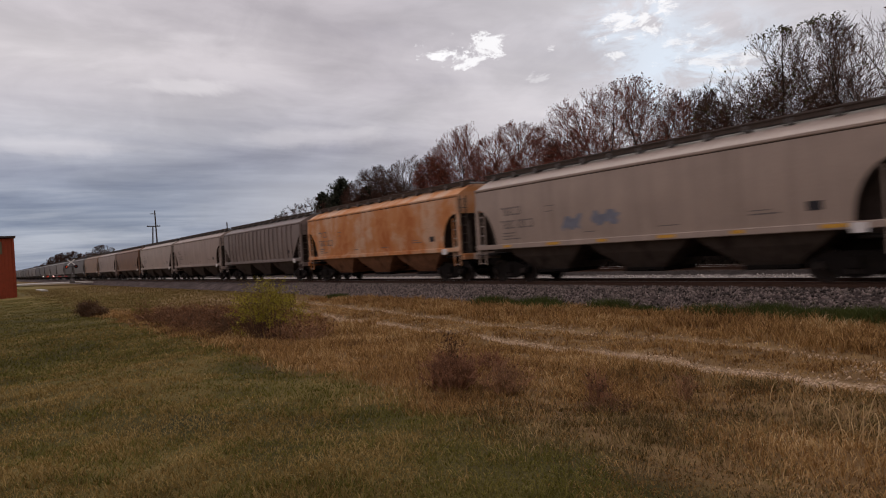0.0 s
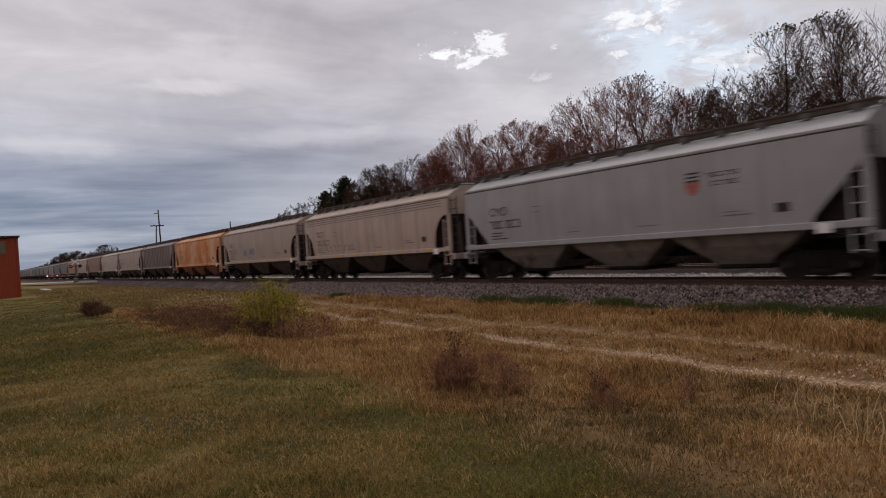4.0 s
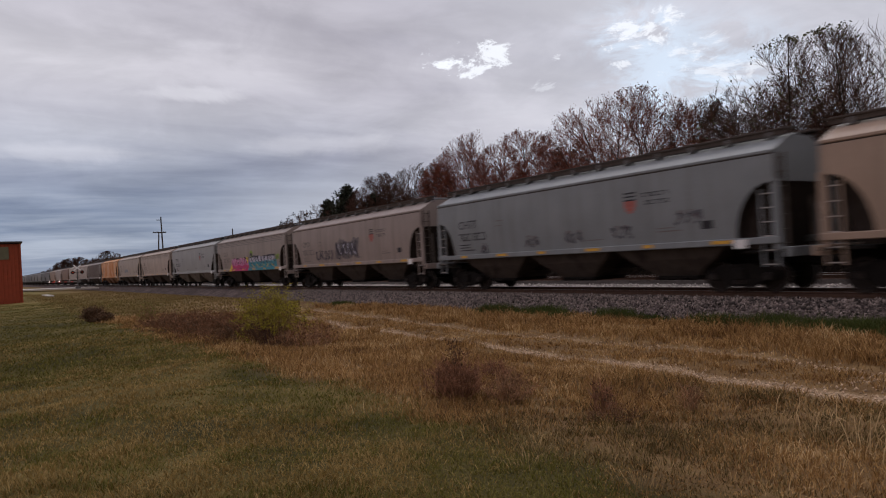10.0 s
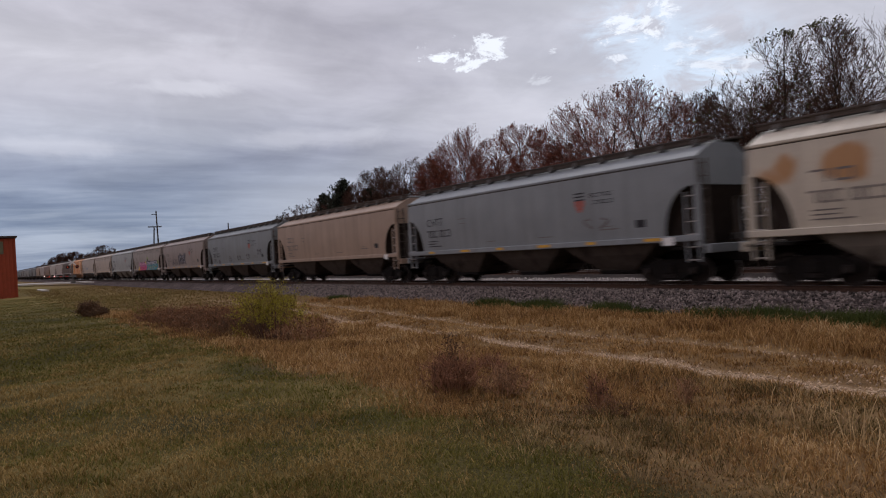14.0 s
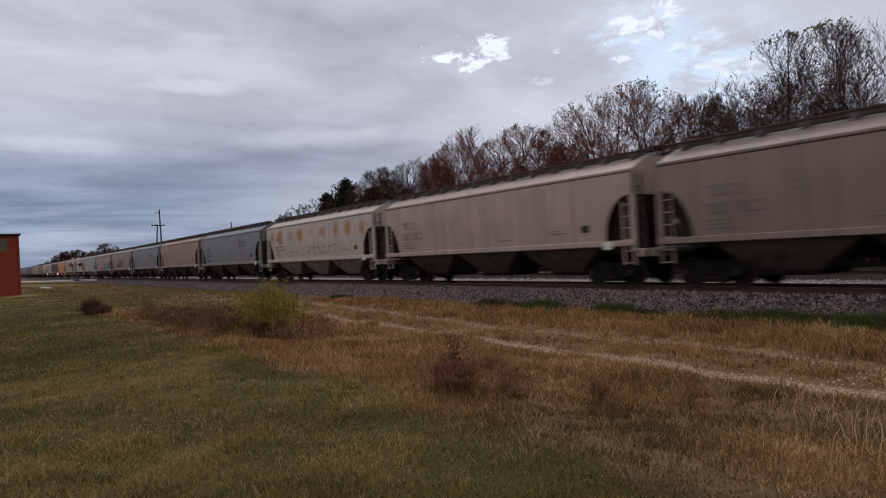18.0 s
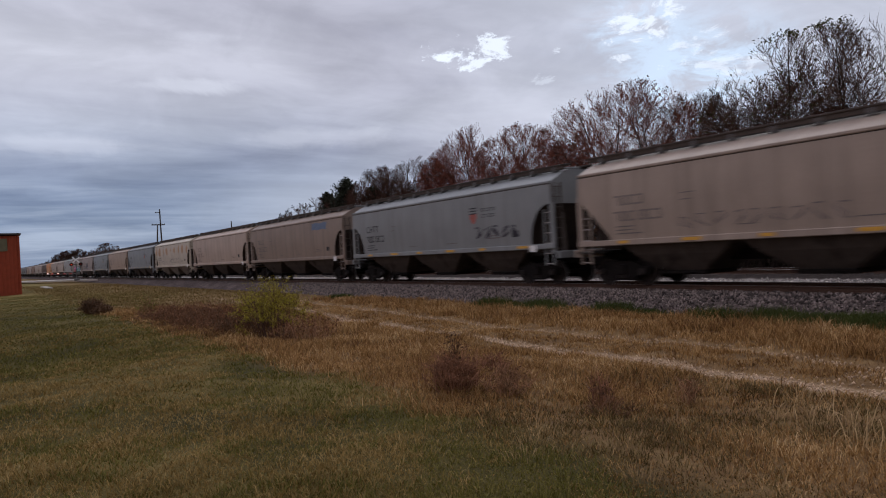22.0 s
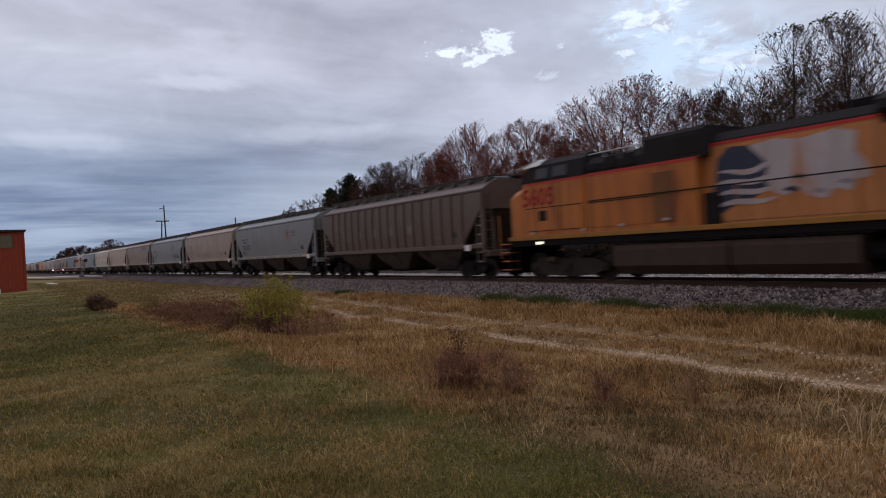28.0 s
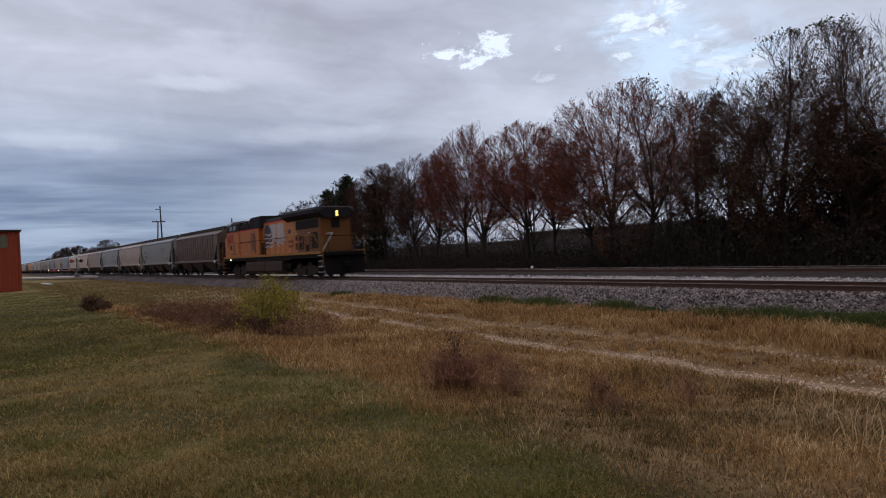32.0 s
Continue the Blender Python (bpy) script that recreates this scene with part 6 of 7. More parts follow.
    for e in (-1, 1):
        p = Mesh().box(min(7.3 * e, 8.75 * e), max(7.3 * e, 8.75 * e), -1.5, 1.5, 1.14, 1.24, 0.02)
        part("end_platform", p, M_STEEL, car)
        part("end_sill", Mesh().box(min(8.62 * e, 8.78 * e), max(8.62 * e, 8.78 * e), -1.55, 1.55, 1.02, 1.30, 0.02), P0, car)
        for s in (-1, 1):
            x, y = 8.43 * e, 1.50 * s
            part("corner_post", Mesh().box(x - 0.11, x + 0.11, y - 0.05, y + 0.05, 1.24, 3.2, 0.01), P0, car)
            x2 = 7.98 * e
            m = Mesh().box(x2 - 0.03, x2 + 0.03, y - 0.03, y + 0.03, 0.75, 2.95, 0.006)
            for k in range(6):
                z = 0.82 + 0.40 * k
                m.tube((x, y, z), (x2, y, z), 0.019, 0.019, 6, 1)
            m.box(x - 0.03, x + 0.03, y - 0.03, y + 0.03, 0.75, 1.24, 0.006)
            part("ladder", m, [P0, M_RUNG], car)
            m = Mesh().box(8.49 * e - 0.02, 8.49 * e + 0.02, y - 0.10 * s - 0.02, y - 0.10 * s + 0.02, 1.3, 3.95).box(8.49 * e - 0.02, 8.49 * e + 0.02, y - 0.44 * s - 0.02, y - 0.44 * s + 0.02, 1.3, 3.95)
            for k in range(7):
                z = 1.4 + 0.4 * k
                m.tube((8.50 * e, y - 0.02 * s, z), (8.50 * e, y - 0.48 * s, z), 0.016, 0.016, 6)
            part("end_ladder", m, M_END, car)
        for s in (-0.75, 0.75):
            part("end_brace", Mesh().tube((8.3 * e, s, 1.24), (8.2 * e, s, 3.2), 0.06, 0.06, 6), M_END, car)
        part("coupler", Mesh().box(min(8.6 * e, 9.12 * e), max(8.6 * e, 9.12 * e), -0.10, 0.10, 0.72, 0.98, 0.03).box(min(8.95 * e, 9.17 * e), max(8.95 * e, 9.17 * e), -0.16, 0.16, 0.66, 1.04, 0.05), M_STEEL, car)
        # solid dark slab as slope sheet, added to fill the open arch with darkness
        part("slope_sheet", Mesh().plate([(6.9 * e, 1.26), (7.75 * e, 1.26), (8.38 * e, 3.14), (7.6 * e, 3.14)], -1.12, 1.12), M_DARK_BROWN, car)
        truck(car, 6.95 * e)
        part("placard", Mesh().box(min(7.55 * e, 7.15 * e), max(7.55 * e, 7.15 * e), -1.625, -1.605, 1.30, 1.56), M_WHITE, car, "white placard on the sill") if e == 1 else None
    part("brake_reservoir", Mesh().tube((7.3, -0.5, 1.5), (7.3, 0.5, 1.5), 0.2, 0.2, 12), M_STEEL, car)
    if ribs:
        for s in (-1, 1):
            for k in range(17):
                x = -7.0 + 14.0 * k / 16
                v = []
                for z in (1.62, 2.2, 2.8, 3.4, EAVE_Z - 0.08):
                    w = half_width(z)
                    v.append([(x - 0.06, s * (w - 0.01), z), (x + 0.06, s * (w - 0.01), z), (x + 0.045, s * (w + 0.075), z), (x - 0.045, s * (w + 0.075), z)])
                part("rib", Mesh().loft(v), P0, car)
    return car


# the walkway's shaded side is put into this dark colour
M_WALKWAY = surface("dark_walkway_steel", (0.085, 0.068, 0.058), 0.85, 0.1, spec=0.15, grain=0.3, scale=5, second=(0.08, 0.065, 0.055), stains=0.35)
# end ladders and braces in a darker brown than most cars
M_END = surface("dark_end_fittings", (0.115, 0.095, 0.08), 0.8, grain=0.3, scale=4, second=(0.05, 0.04, 0.034), stains=0.45)
M_RUNG = surface("worn_rung", (0.36, 0.33, 0.3), 0.6, grain=0.2, scale=6)
# bay paints: dirt and rust tones, darkened further for the shade under the cars
M_BAY = surface("dirt_and_shade_bay", (0.075, 0.06, 0.05), 0.9, spec=0.12, grain=0.3, scale=3, second=(0.03, 0.024, 0.02), streak=(1, 1, 0.4), stains=0.5)
M_BAY_PALE = surface("dusty_shaded_bay", (0.21, 0.185, 0.155), 0.85, spec=0.15, grain=0.3, scale=3, second=(0.07, 0.055, 0.045), streak=(1, 1, 0.4), stains=0.5)
M_BAY_RUST = surface("rusty_shaded_bay", (0.24, 0.12, 0.065), 0.85, spec=0.15, grain=0.3, scale=3, second=(0.09, 0.045, 0.025), streak=(1, 1, 0.4), stains=0.5)
P0 = paint("railcar_paint_grey", (0.40, 0.37, 0.34))


def repaint(car, mat):
    """Give one car its own paint."""
    for o in car.children_recursive:
        if o.type == "MESH" and o.data.materials and o.data.materials[0] == P0:
            o.material_slots[0].link = "OBJECT"
            o.material_slots[0].material = mat


def bars(car, name, boxes, mat, label="", rag=0.0):
    """Markings on the near side: each box is x0, x1, z0, z1."""
    m = Mesh()
    for i, (a, b, c, d) in enumerate(boxes):
        m.add(*decal(a, b, c, d, 0.007, -1, rag, i))
    return tagged(part(name, m, mat, car, label), kind="stuff" if len(boxes) > 3 else "")


def stencil(rng, x, z, w, h, n):
    """A line of n unreadable stencilled characters, each of three or four strokes."""
    out = []
    s = w / n
    q = min(0.06, h * 0.2)
    for k in range(n):
        a, b = x + s * k, x + s * (k + 0.74)
        out += [(a, b, z + h - q, z + h)]
        style = (k * 5 + int(abs(x) * 10)) % 4
        if style != 3:
            out += [(a, b, z, z + q)]
        if style in (0, 2, 3):
            out += [(b - q, b, z, z + h)]
        if style in (0, 1):
            out += [(a, a + q, z, z + h)]
    return out


def lettering(car, text, x, z, height, mat):
    """Stencilled letters that can be made out on the near side."""
    curve = bpy.data.curves.new("letters", "FONT")
    curve.body, curve.size, curve.extrude = text, height / 0.7, 0.003
    tmp = bpy.data.objects.new("letters", curve)
    scene.collection.objects.link(tmp)
    bpy.context.view_layer.update()
    me = bpy.data.meshes.new_from_object(tmp.evaluated_get(bpy.context.evaluated_depsgraph_get()))
    bpy.data.objects.remove(tmp)
    me.materials.clear()
    me.materials.append(mat)
    o = part("reporting_letters", me, mat, car, "black stencilled letters")
    o.matrix_basis = pose(x, -(half_width(z + height / 2) + 0.008), z, 90, 0, 0)


WORDS = {3: "CMO", 5: "CMO", 6: "CHTT", 8: "CHTT", 12: "CHTT"}


def marks(car, i, dark=True):
    """Reporting marks near the leading end, small data lines, reflectors along the sill."""
    rng = random.Random(i)
    ink = M_LETTER if dark else M_FADED
    mk = stencil(rng, -6.75, 2.22, 0.95, 0.34, 3) + stencil(rng, -5.65, 2.22, 0.95, 0.34, 3)
    if i in WORDS:
        lettering(car, WORDS[i], -6.7, 2.76, 0.36, ink)
    else:
        mk += stencil(rng, -6.7, 2.76, 1.3, 0.34, 4 if i % 3 else 2)
    mk += [(-6.7, -5.9, 2.02, 2.06), (-6.7, -6.0, 1.90, 1.94), (-6.7, -5.6, 1.78, 1.82)]
    bars(car, "reporting_mark", mk, ink, "faded stencilled marks")
    bars(car, "data_line", [(4.4, 5.3, 1.95, 1.99), (4.4, 5.0, 2.06, 2.09), (1.2, 2.0, 1.84, 1.87), (-2.1, -1.5, 1.84, 1.87),
                            (-4.0, -3.5, 2.95, 2.98), (-4.0, -3.6, 2.74, 2.77)], M_FADED)
    bars(car, "access_plate", [(6.05, 6.45, 1.95, 2.2)], M_LETTER)
    if i in (2, 4):
        for z in (3.55, 3.68, 3.8):
            bars(car, "moulding", [(-8.0, 8.0, z, z + 0.035)], M_FADED)
    if i not in (1, 2, 4, 5, 6, 8, 12, 13, 14):
        return
    for k in range(6):
        x = -6.6 + 2.6 * k
        part("reflector", Mesh().box(x, x + 0.42 + 0.25 * (k % 2), -1.612, -1.60, 1.46, 1.56), M_YELLOW, car, "yellow reflective strip")


M_FADED_RED = surface("faded_red", (0.36, 0.12, 0.10), 0.7, grain=0.3, scale=10)
M_FADED = surface("faded_stencil", (0.17, 0.15, 0.14), 0.7, grain=0.4, scale=16)
# gap behind each car, from the rusty car back to the locomotive
GAPS = [0.00, 18.32, 37.01, 55.04, 73.29, 91.93, 110.27, 128.26, 146.74, 165.48, 183.57, 201.47, 220.25, 238.20, 256.57, 275.23]
# where the first gap is: seconds, metres along the line
RUN = [(0, -24.87), (1, -34.25), (2, -43.66), (3, -53.14), (3.5, -57.91), (5.5, -77.17), (6, -82.0), (7, -91.66), (8, -101.23), (9, -110.73), (10, -120.23),
       (11, -129.77), (12, -139.45), (13, -149.21), (14, -158.99), (14.5, -163.89), (16.5, -183.45), (17, -188.6), (18, -198.67), (19, -208.84), (20, -219.04),
       (21, -229.11), (22, -238.96), (23, -249.04), (24, -259.1), (25, -269.14), (25.5, -274.14), (27.5, -293.74), (28, -298.71), (29, -308.68), (30, -318.73),
       (31, -328.73), (32, -338.71)]
RIDERS = []  # (thing, metres behind the first gap)
TONES = {  # colour, dirt, rust, ribbed, label
    1: ((0.40, 0.355, 0.305), 0.22, 0.0, "light grey covered hopper car with faded graffiti"),
    2: ((0.45, 0.395, 0.335), 0.4, 0.1, "dusty tan-grey covered hopper car with faint scrawled graffiti"),
    3: ((0.35, 0.345, 0.335), 0.2, 0.0, "clean off-white covered hopper car with a small red emblem"),
    4: ((0.325, 0.298, 0.268), 0.4, 0.05, "grey covered hopper car with bright pink and teal graffiti"),
    5: ((0.31, 0.275, 0.25), 0.4, 0.0, "grey covered hopper car with dark graffiti"),
    6: ((0.255, 0.255, 0.258), 0.25, 0.0, "blue-grey covered hopper car with yellow reflectors"),
    7: ((0.37, 0.295, 0.225), 0.35, 0.0, "tan covered hopper car dusted brown"),
    8: ((0.275, 0.275, 0.282), 0.25, 0.0, "pale blue-grey covered hopper car with a red emblem"),
    9: ((0.55, 0.54, 0.45), 0.25, 0.7, "cream covered hopper car with orange rust streaks"),
    10: ((0.47, 0.405, 0.335), 0.3, 0.0, "pale tan covered hopper car"),
    11: ((0.285, 0.24, 0.195), 0.45, 0.05, "brownish grey covered hopper car with a blue painted patch"),
    12: ((0.285, 0.278, 0.275), 0.25, 0.0, "light grey covered hopper car with a dark scrawl"),
    13: ((0.37, 0.325, 0.27), 0.35, 0.0, "dusty tan-grey covered hopper car with scratched lettering"),
    14: ((0.25, 0.24, 0.23), 0.3, 0.0, "grey covered hopper car with a small red emblem"),
    15: ((0.115, 0.088, 0.07), 0.4, 0.15, "old ribbed brown-grey covered hopper car"),
    0: ((0.66, 0.35, 0.13), 0.25, 0.74, "heavily rusted orange covered hopper car"),
    -1: ((0.227, 0.205, 0.190), 0.5, 0.05, "dark grey ribbed covered hopper car"),
    -2: ((0.378, 0.331, 0.289), 0.3, 0.0, "light grey covered hopper car"),
    -3: ((0.420, 0.386, 0.342), 0.2, 0.0, "pale grey covered hopper car"),
    -4: ((0.218, 0.130, 0.080), 0.4, 0.2, "brown covered hopper car"),
    -5: ((0.361, 0.315, 0.281), 0.3, 0.0, "light grey covered hopper car"),
    -6: ((0.302, 0.213, 0.144), 0.4, 0.2, "tan-brown covered hopper car"),
}


def consist():
    plain = hopper("grey covered hopper car")
    ribbed = hopper("ribbed covered hopper car", True, True)
    sloped = hopper("grey covered hopper car with sloped ends", False, True)
    used = set()
    mats = {}
    # far cars: their dimness is put into darker paint colours
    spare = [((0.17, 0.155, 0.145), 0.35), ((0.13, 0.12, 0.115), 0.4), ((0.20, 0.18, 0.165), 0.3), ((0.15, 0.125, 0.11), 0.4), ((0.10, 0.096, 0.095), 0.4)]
    for i in range(-26, 16):
        if i in TONES:
            col, dirty, rusty, label = TONES[i]
            col = tuple(f * c for f, c in zip((0.86, 0.93, 0.94) if i in (6, 8, 12, 14) else (0.95, 0.97, 0.97) if i == 3 else (1.0, 0.91, 0.88), col))
            mat = paint("railcar_paint", col, dirty=dirty, rusty=rusty, band=(2.85, 3.6) if i == 9 else None, rust=(0.40, 0.19, 0.06) if i == 9 else (0.40, 0.135, 0.032) if i == 0 else (0.22, 0.09, 0.03))
            if i == 0:
                mat = rusted_paint("rusted_railcar_paint", (0.62, 0.41, 0.27), (0.55, 0.225, 0.07), (0.42, 0.12, 0.026))
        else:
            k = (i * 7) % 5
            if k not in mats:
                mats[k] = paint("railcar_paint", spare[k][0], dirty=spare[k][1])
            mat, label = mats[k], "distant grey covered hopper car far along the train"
        src = ribbed if i in (-1, 15) else sloped if i in (3, 13, 14, -3) else plain
        if id(src) in used:
            car = copy_thing(src_of[id(src)], pose(0, TRACK_Y, 0))
        else:
            car, used = src, used | {id(src)}
            src_of[id(src)] = src
        CARS[i] = (car, mat, label)
    for i, (car, mat, label) in CARS.items():
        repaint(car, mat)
        if i in (0, 3, 9):
            for o in car.children:
                if o.name.startswith("hopper_bay"):
                    o.material_slots[0].link = "OBJECT"
                    o.material_slots[0].material = M_BAY_RUST if i == 0 else M_BAY_PALE
        tagged(car, label)
        lo = GAPS[i - 1] if i >= 1 else 18.35 * (i - 1)
        hi = GAPS[i] if i >= 0 else 18.35 * i
        RIDERS.append((car, (lo + hi) / 2))
        if i >= -6:
            marks(CARS[i][0], i, i in (3, 6, 8, 12, 14))


src_of, CARS = {}, {}


def graffiti():
    def hue(name, c):
        return surface(name, c, 0.6, grain=0.3, scale=6, second=tuple(v * 0.6 for v in c), stains=0.4)
    pink, magenta, teal, lilac = hue("pink_spray", (0.62, 0.22, 0.42)), hue("magenta_spray", (0.50, 0.05, 0.17)), hue("teal_spray", (0.05, 0.26, 0.34)), hue("white_spray", (0.5, 0.5, 0.58))
    green, yellow, black = hue("green_spray", (0.22, 0.33, 0.05)), hue("yellow_spray", (0.7, 0.5, 0.05)), hue("black_spray", (0.04, 0.035, 0.05))
    soft_blue = hue("blue_patch", (0.13, 0.17, 0.25))

    def blobs(car, name, spec, mat, label="", lift=0.008):
        m = Mesh()
        for i, (x, z, rx, rz) in enumerate(spec):
            n = 18
            v = [(x, -(half_width(z) + lift), z)]
            for ring_k in (0.5, 1.0):
                for k in range(n):
                    a = 2 * math.pi * k / n
                    zz = z + rz * ring_k * math.sin(a)
                    v.append((x + rx * ring_k * math.cos(a), -(half_width(zz) + lift), zz))
            f = [(0, 1 + k, 1 + (k + 1) % n) for k in range(n)]
            f += [(1 + k, 1 + n + k, 1 + n + (k + 1) % n, 1 + (k + 1) % n) for k in range(n)]
            m.add(v, f)
        return part(name, m, mat, car, label)

    bars(CARS[1][0], "graffiti", [(-3.1, -2.2, 2.0, 2.45), (-1.6, -0.4, 2.1, 2.5)], hue("blue_grey_spray", (0.20, 0.22, 0.27)), "faded blue-grey graffiti", 0.2)
    def scrawl(car, x0, x1, z0, z1, n, mat, seed, w=0.055, label="scrawled graffiti outlines", lift=0.009):
        """Unreadable bent strokes, one ribbon for each letter shape."""
        r = random.Random(seed)
        step = (x1 - x0) / n
        for k in range(n):
            cx = x0 + step * (k + 0.5)
            side = r.choice((-1, 1))
            knots = [(cx + side * step * 0.5 * math.sin(2.1 * q + r.uniform(-0.6, 0.6)), z0 + (z1 - z0) * (0.5 + 0.5 * math.cos(1.45 * q + r.uniform(-0.5, 0.5)))) for q in range(6)]
            pts = []
            for (ax, az), (bx, bz) in zip(knots, knots[1:]):
                pts += [(ax + (bx - ax) * q / 4, az + (bz - az) * q / 4) for q in range(4)]
            pts = [tuple((pts[max(i - 1, 0)][c] + pts[i][c] + pts[min(i + 1, len(pts) - 1)][c]) / 3 for c in (0, 1)) for i in range(len(pts))]
            m, v = Mesh(), []
            for i, (px, pz) in enumerate(pts):
                qx, qz = pts[min(i + 1, len(pts) - 1)]
                ox, oz = pts[max(i - 1, 0)]
                dx, dz = qx - ox, qz - oz
                q = math.hypot(dx, dz) or 1
                ww = w * (0.6 + 0.5 * math.sin(i * 0.9 + seed))
                for t in (-0.5, 0.5):
                    zz = pz + t * dx / q * ww
                    v.append((px - t * dz / q * ww, -(half_width(zz) + lift + 0.0004 * k), zz))
            m.add(v, [(2 * i, 2 * i + 1, 2 * i + 3, 2 * i + 2) for i in range(len(pts) - 1)])
            part("graffiti_letter", m, mat, car, label)

    grey_spray = hue("grey_spray", (0.16, 0.14, 0.14))
    scrawl(CARS[2][0], -5.4, -1.2, 1.75, 2.2, 7, grey_spray, 1)
    scrawl(CARS[5][0], -4.6, -1.9, 1.8, 2.45, 6, black, 2, 0.14, "black graffiti letters")
    bars(CARS[5][0], "graffiti", [(-1.5, 1.6, 1.9, 2.9)], grey_spray, "dark grey graffiti block", 0.28)
    scrawl(CARS[5][0], -1.4, 1.5, 1.95, 2.8, 5, black, 3, 0.17, "heavy black graffiti strokes")
    scrawl(CARS[5][0], -1.5, 1.6, 1.75, 2.9, 7, black, 31, 0.12, "heavy black graffiti strokes", 0.013)
    scrawl(CARS[5][0], -1.2, 1.4, 2.0, 2.75, 4, lilac, 32, 0.06, "pale graffiti strokes", 0.017)
    scrawl(CARS[5][0], -4.6, -1.9, 1.7, 2.3, 5, grey_spray, 33, 0.07, "grey graffiti strokes", 0.013)
    # five small black tags in a row
    for k, (x, z, w) in enumerate(((-4.9, 1.8, 0.5), (-1.75, 1.95, 0.9), (0.6, 2.0, 0.9), (2.9, 2.05, 1.0), (5.6, 2.35, 1.1))):
        scrawl(CARS[6][0], x - w / 2, x + w / 2, z - 0.22, z + 0.2, 3, black, 40 + k, 0.08, "small black graffiti tag")
        scrawl(CARS[6][0], x - w / 2, x + w / 2, z - 0.12, z + 0.26, 2, grey_spray, 60 + k, 0.06, "small black graffiti tag")
    c = CARS[4][0]
    # pink bubble letters on a magenta base, teal block letters with pale tops, yellow and green ends
    pale_pink, sky_blue = hue("pale_pink_spray", (0.66, 0.40, 0.58)), hue("pale_teal_spray", (0.16, 0.40, 0.46))
    bars(c, "graffiti_outline", [(-4.3, 0.12, 1.60, 2.46)], black, "black graffiti outline", 0.13)
    for k in range(6):
        x, up = -3.95 + 0.74 * k, 0.05 * math.sin(k * 2.3)
        blobs(c, "graffiti_bubble", [(x, 2.06 + up, 0.40 + 0.03 * (k % 2), 0.43)], pink, "pink bubble graffiti", 0.012 + 0.002 * (k % 2))
        blobs(c, "graffiti_shine", [(x - 0.06, 2.27 + up, 0.24, 0.17)], pale_pink, "lilac-pink highlight", 0.017)
    m = Mesh()
    m.add(*decal(-4.15, 0.1, 1.62, 1.88, 0.019, -1, 0.10, 3, 8))
    part("graffiti_base", m, magenta, c, "magenta graffiti base")
    scrawl(c, -4.2, 0.05, 1.72, 2.42, 7, magenta, 21, 0.06, "magenta graffiti strokes", 0.022)
    scrawl(c, -4.2, 0.05, 1.95, 2.44, 6, black, 22, 0.045, "black graffiti outlines", 0.025)
    m = Mesh()
    m.add([(-5.0, -(half_width(1.62) + 0.02), 1.62), (-4.15, -(half_width(1.62) + 0.02), 1.62), (-4.25, -(half_width(1.8) + 0.02), 1.8), (-4.5, -(half_width(2.1) + 0.02), 2.1), (-4.66, -(half_width(1.78) + 0.02), 1.78)], [(0, 1, 2, 3, 4)])
    part("graffiti_yellow", m, yellow, c, "yellow sprayed spike")
    blobs(c, "graffiti_yellow", [(-0.12, 2.40, 0.24, 0.13), (-0.05, 2.2, 0.13, 0.2)], yellow, "yellow sprayed corner", 0.027)
    m = Mesh()
    m.add(*decal(0.2, 6.6, 1.62, 2.16, 0.010, -1, 0.08, 4, 9))
    part("graffiti_block", m, teal, c, "teal graffiti block")
    part("sill_paint", Mesh().box(-4.3, 0.1, -1.606, -1.602, 1.41, 1.6), magenta, c, "magenta paint over the sill")
    part("sill_paint", Mesh().box(0.15, 6.2, -1.606, -1.602, 1.41, 1.6), teal, c, "teal paint over the sill")
    part("sill_paint", Mesh().box(-5.0, -4.32, -1.606, -1.602, 1.41, 1.6), yellow, c, "yellow paint over the sill")
    bars(c, "graffiti_shadow", [(0.3, 6.35, 2.04, 2.54)], black, "", 0.08)
    for k in range(8):
        x, w = 0.72 + 0.74 * k, 0.27 + 0.04 * math.sin(k * 1.9)
        m = Mesh()
        m.add(*decal(x - w, x + w, 2.06 + 0.03 * (k % 3), 2.46 + 0.04 * math.sin(k * 2.6), 0.014, -1, 0.10, k + 11, 2))
        part("graffiti_letter", m, lilac, c, "pale sprayed letter shape")
    scrawl(c, 0.3, 6.4, 2.02, 2.5, 9, black, 23, 0.05, "black graffiti outlines", 0.018)
    scrawl(c, 0.3, 6.4, 1.66, 2.1, 9, sky_blue, 24, 0.07, "pale teal graffiti strokes", 0.016)
    scrawl(c, 0.3, 6.4, 1.7, 2.1, 8, black, 25, 0.05, "black graffiti strokes", 0.019)
    scrawl(c, 0.8, 6.2, 1.64, 1.9, 5, yellow, 26, 0.035, "thin yellow graffiti strokes", 0.022)
    blobs(c, "graffiti_ring", [(1.0, 2.78, 0.38, 0.26)], green, "green sprayed ring", 0.013)
    blobs(c, "graffiti_mark", [(0.98, 2.69, 0.24, 0.15)], black, "", 0.016)
    bars(c, "graffiti_green", [(6.05, 6.6, 1.62, 2.15), (6.5, 7.2, 2.15, 2.5)], green, "green sprayed shapes", 0.12)
    scrawl(c, 6.5, 7.2, 2.12, 2.45, 2, black, 27, 0.05, "black graffiti strokes", 0.02)
    scrawl(CARS[8][0], 3.6, 5.0, 2.0, 2.4, 2, grey_spray, 8, 0.08)
    scrawl(CARS[9][0], -0.9, 3.8, 1.75, 2.4, 6, grey_spray, 5, 0.07)
    scrawl(CARS[9][0], -4.8, -2.2, 1.75, 2.1, 4, grey_spray, 6, 0.05)
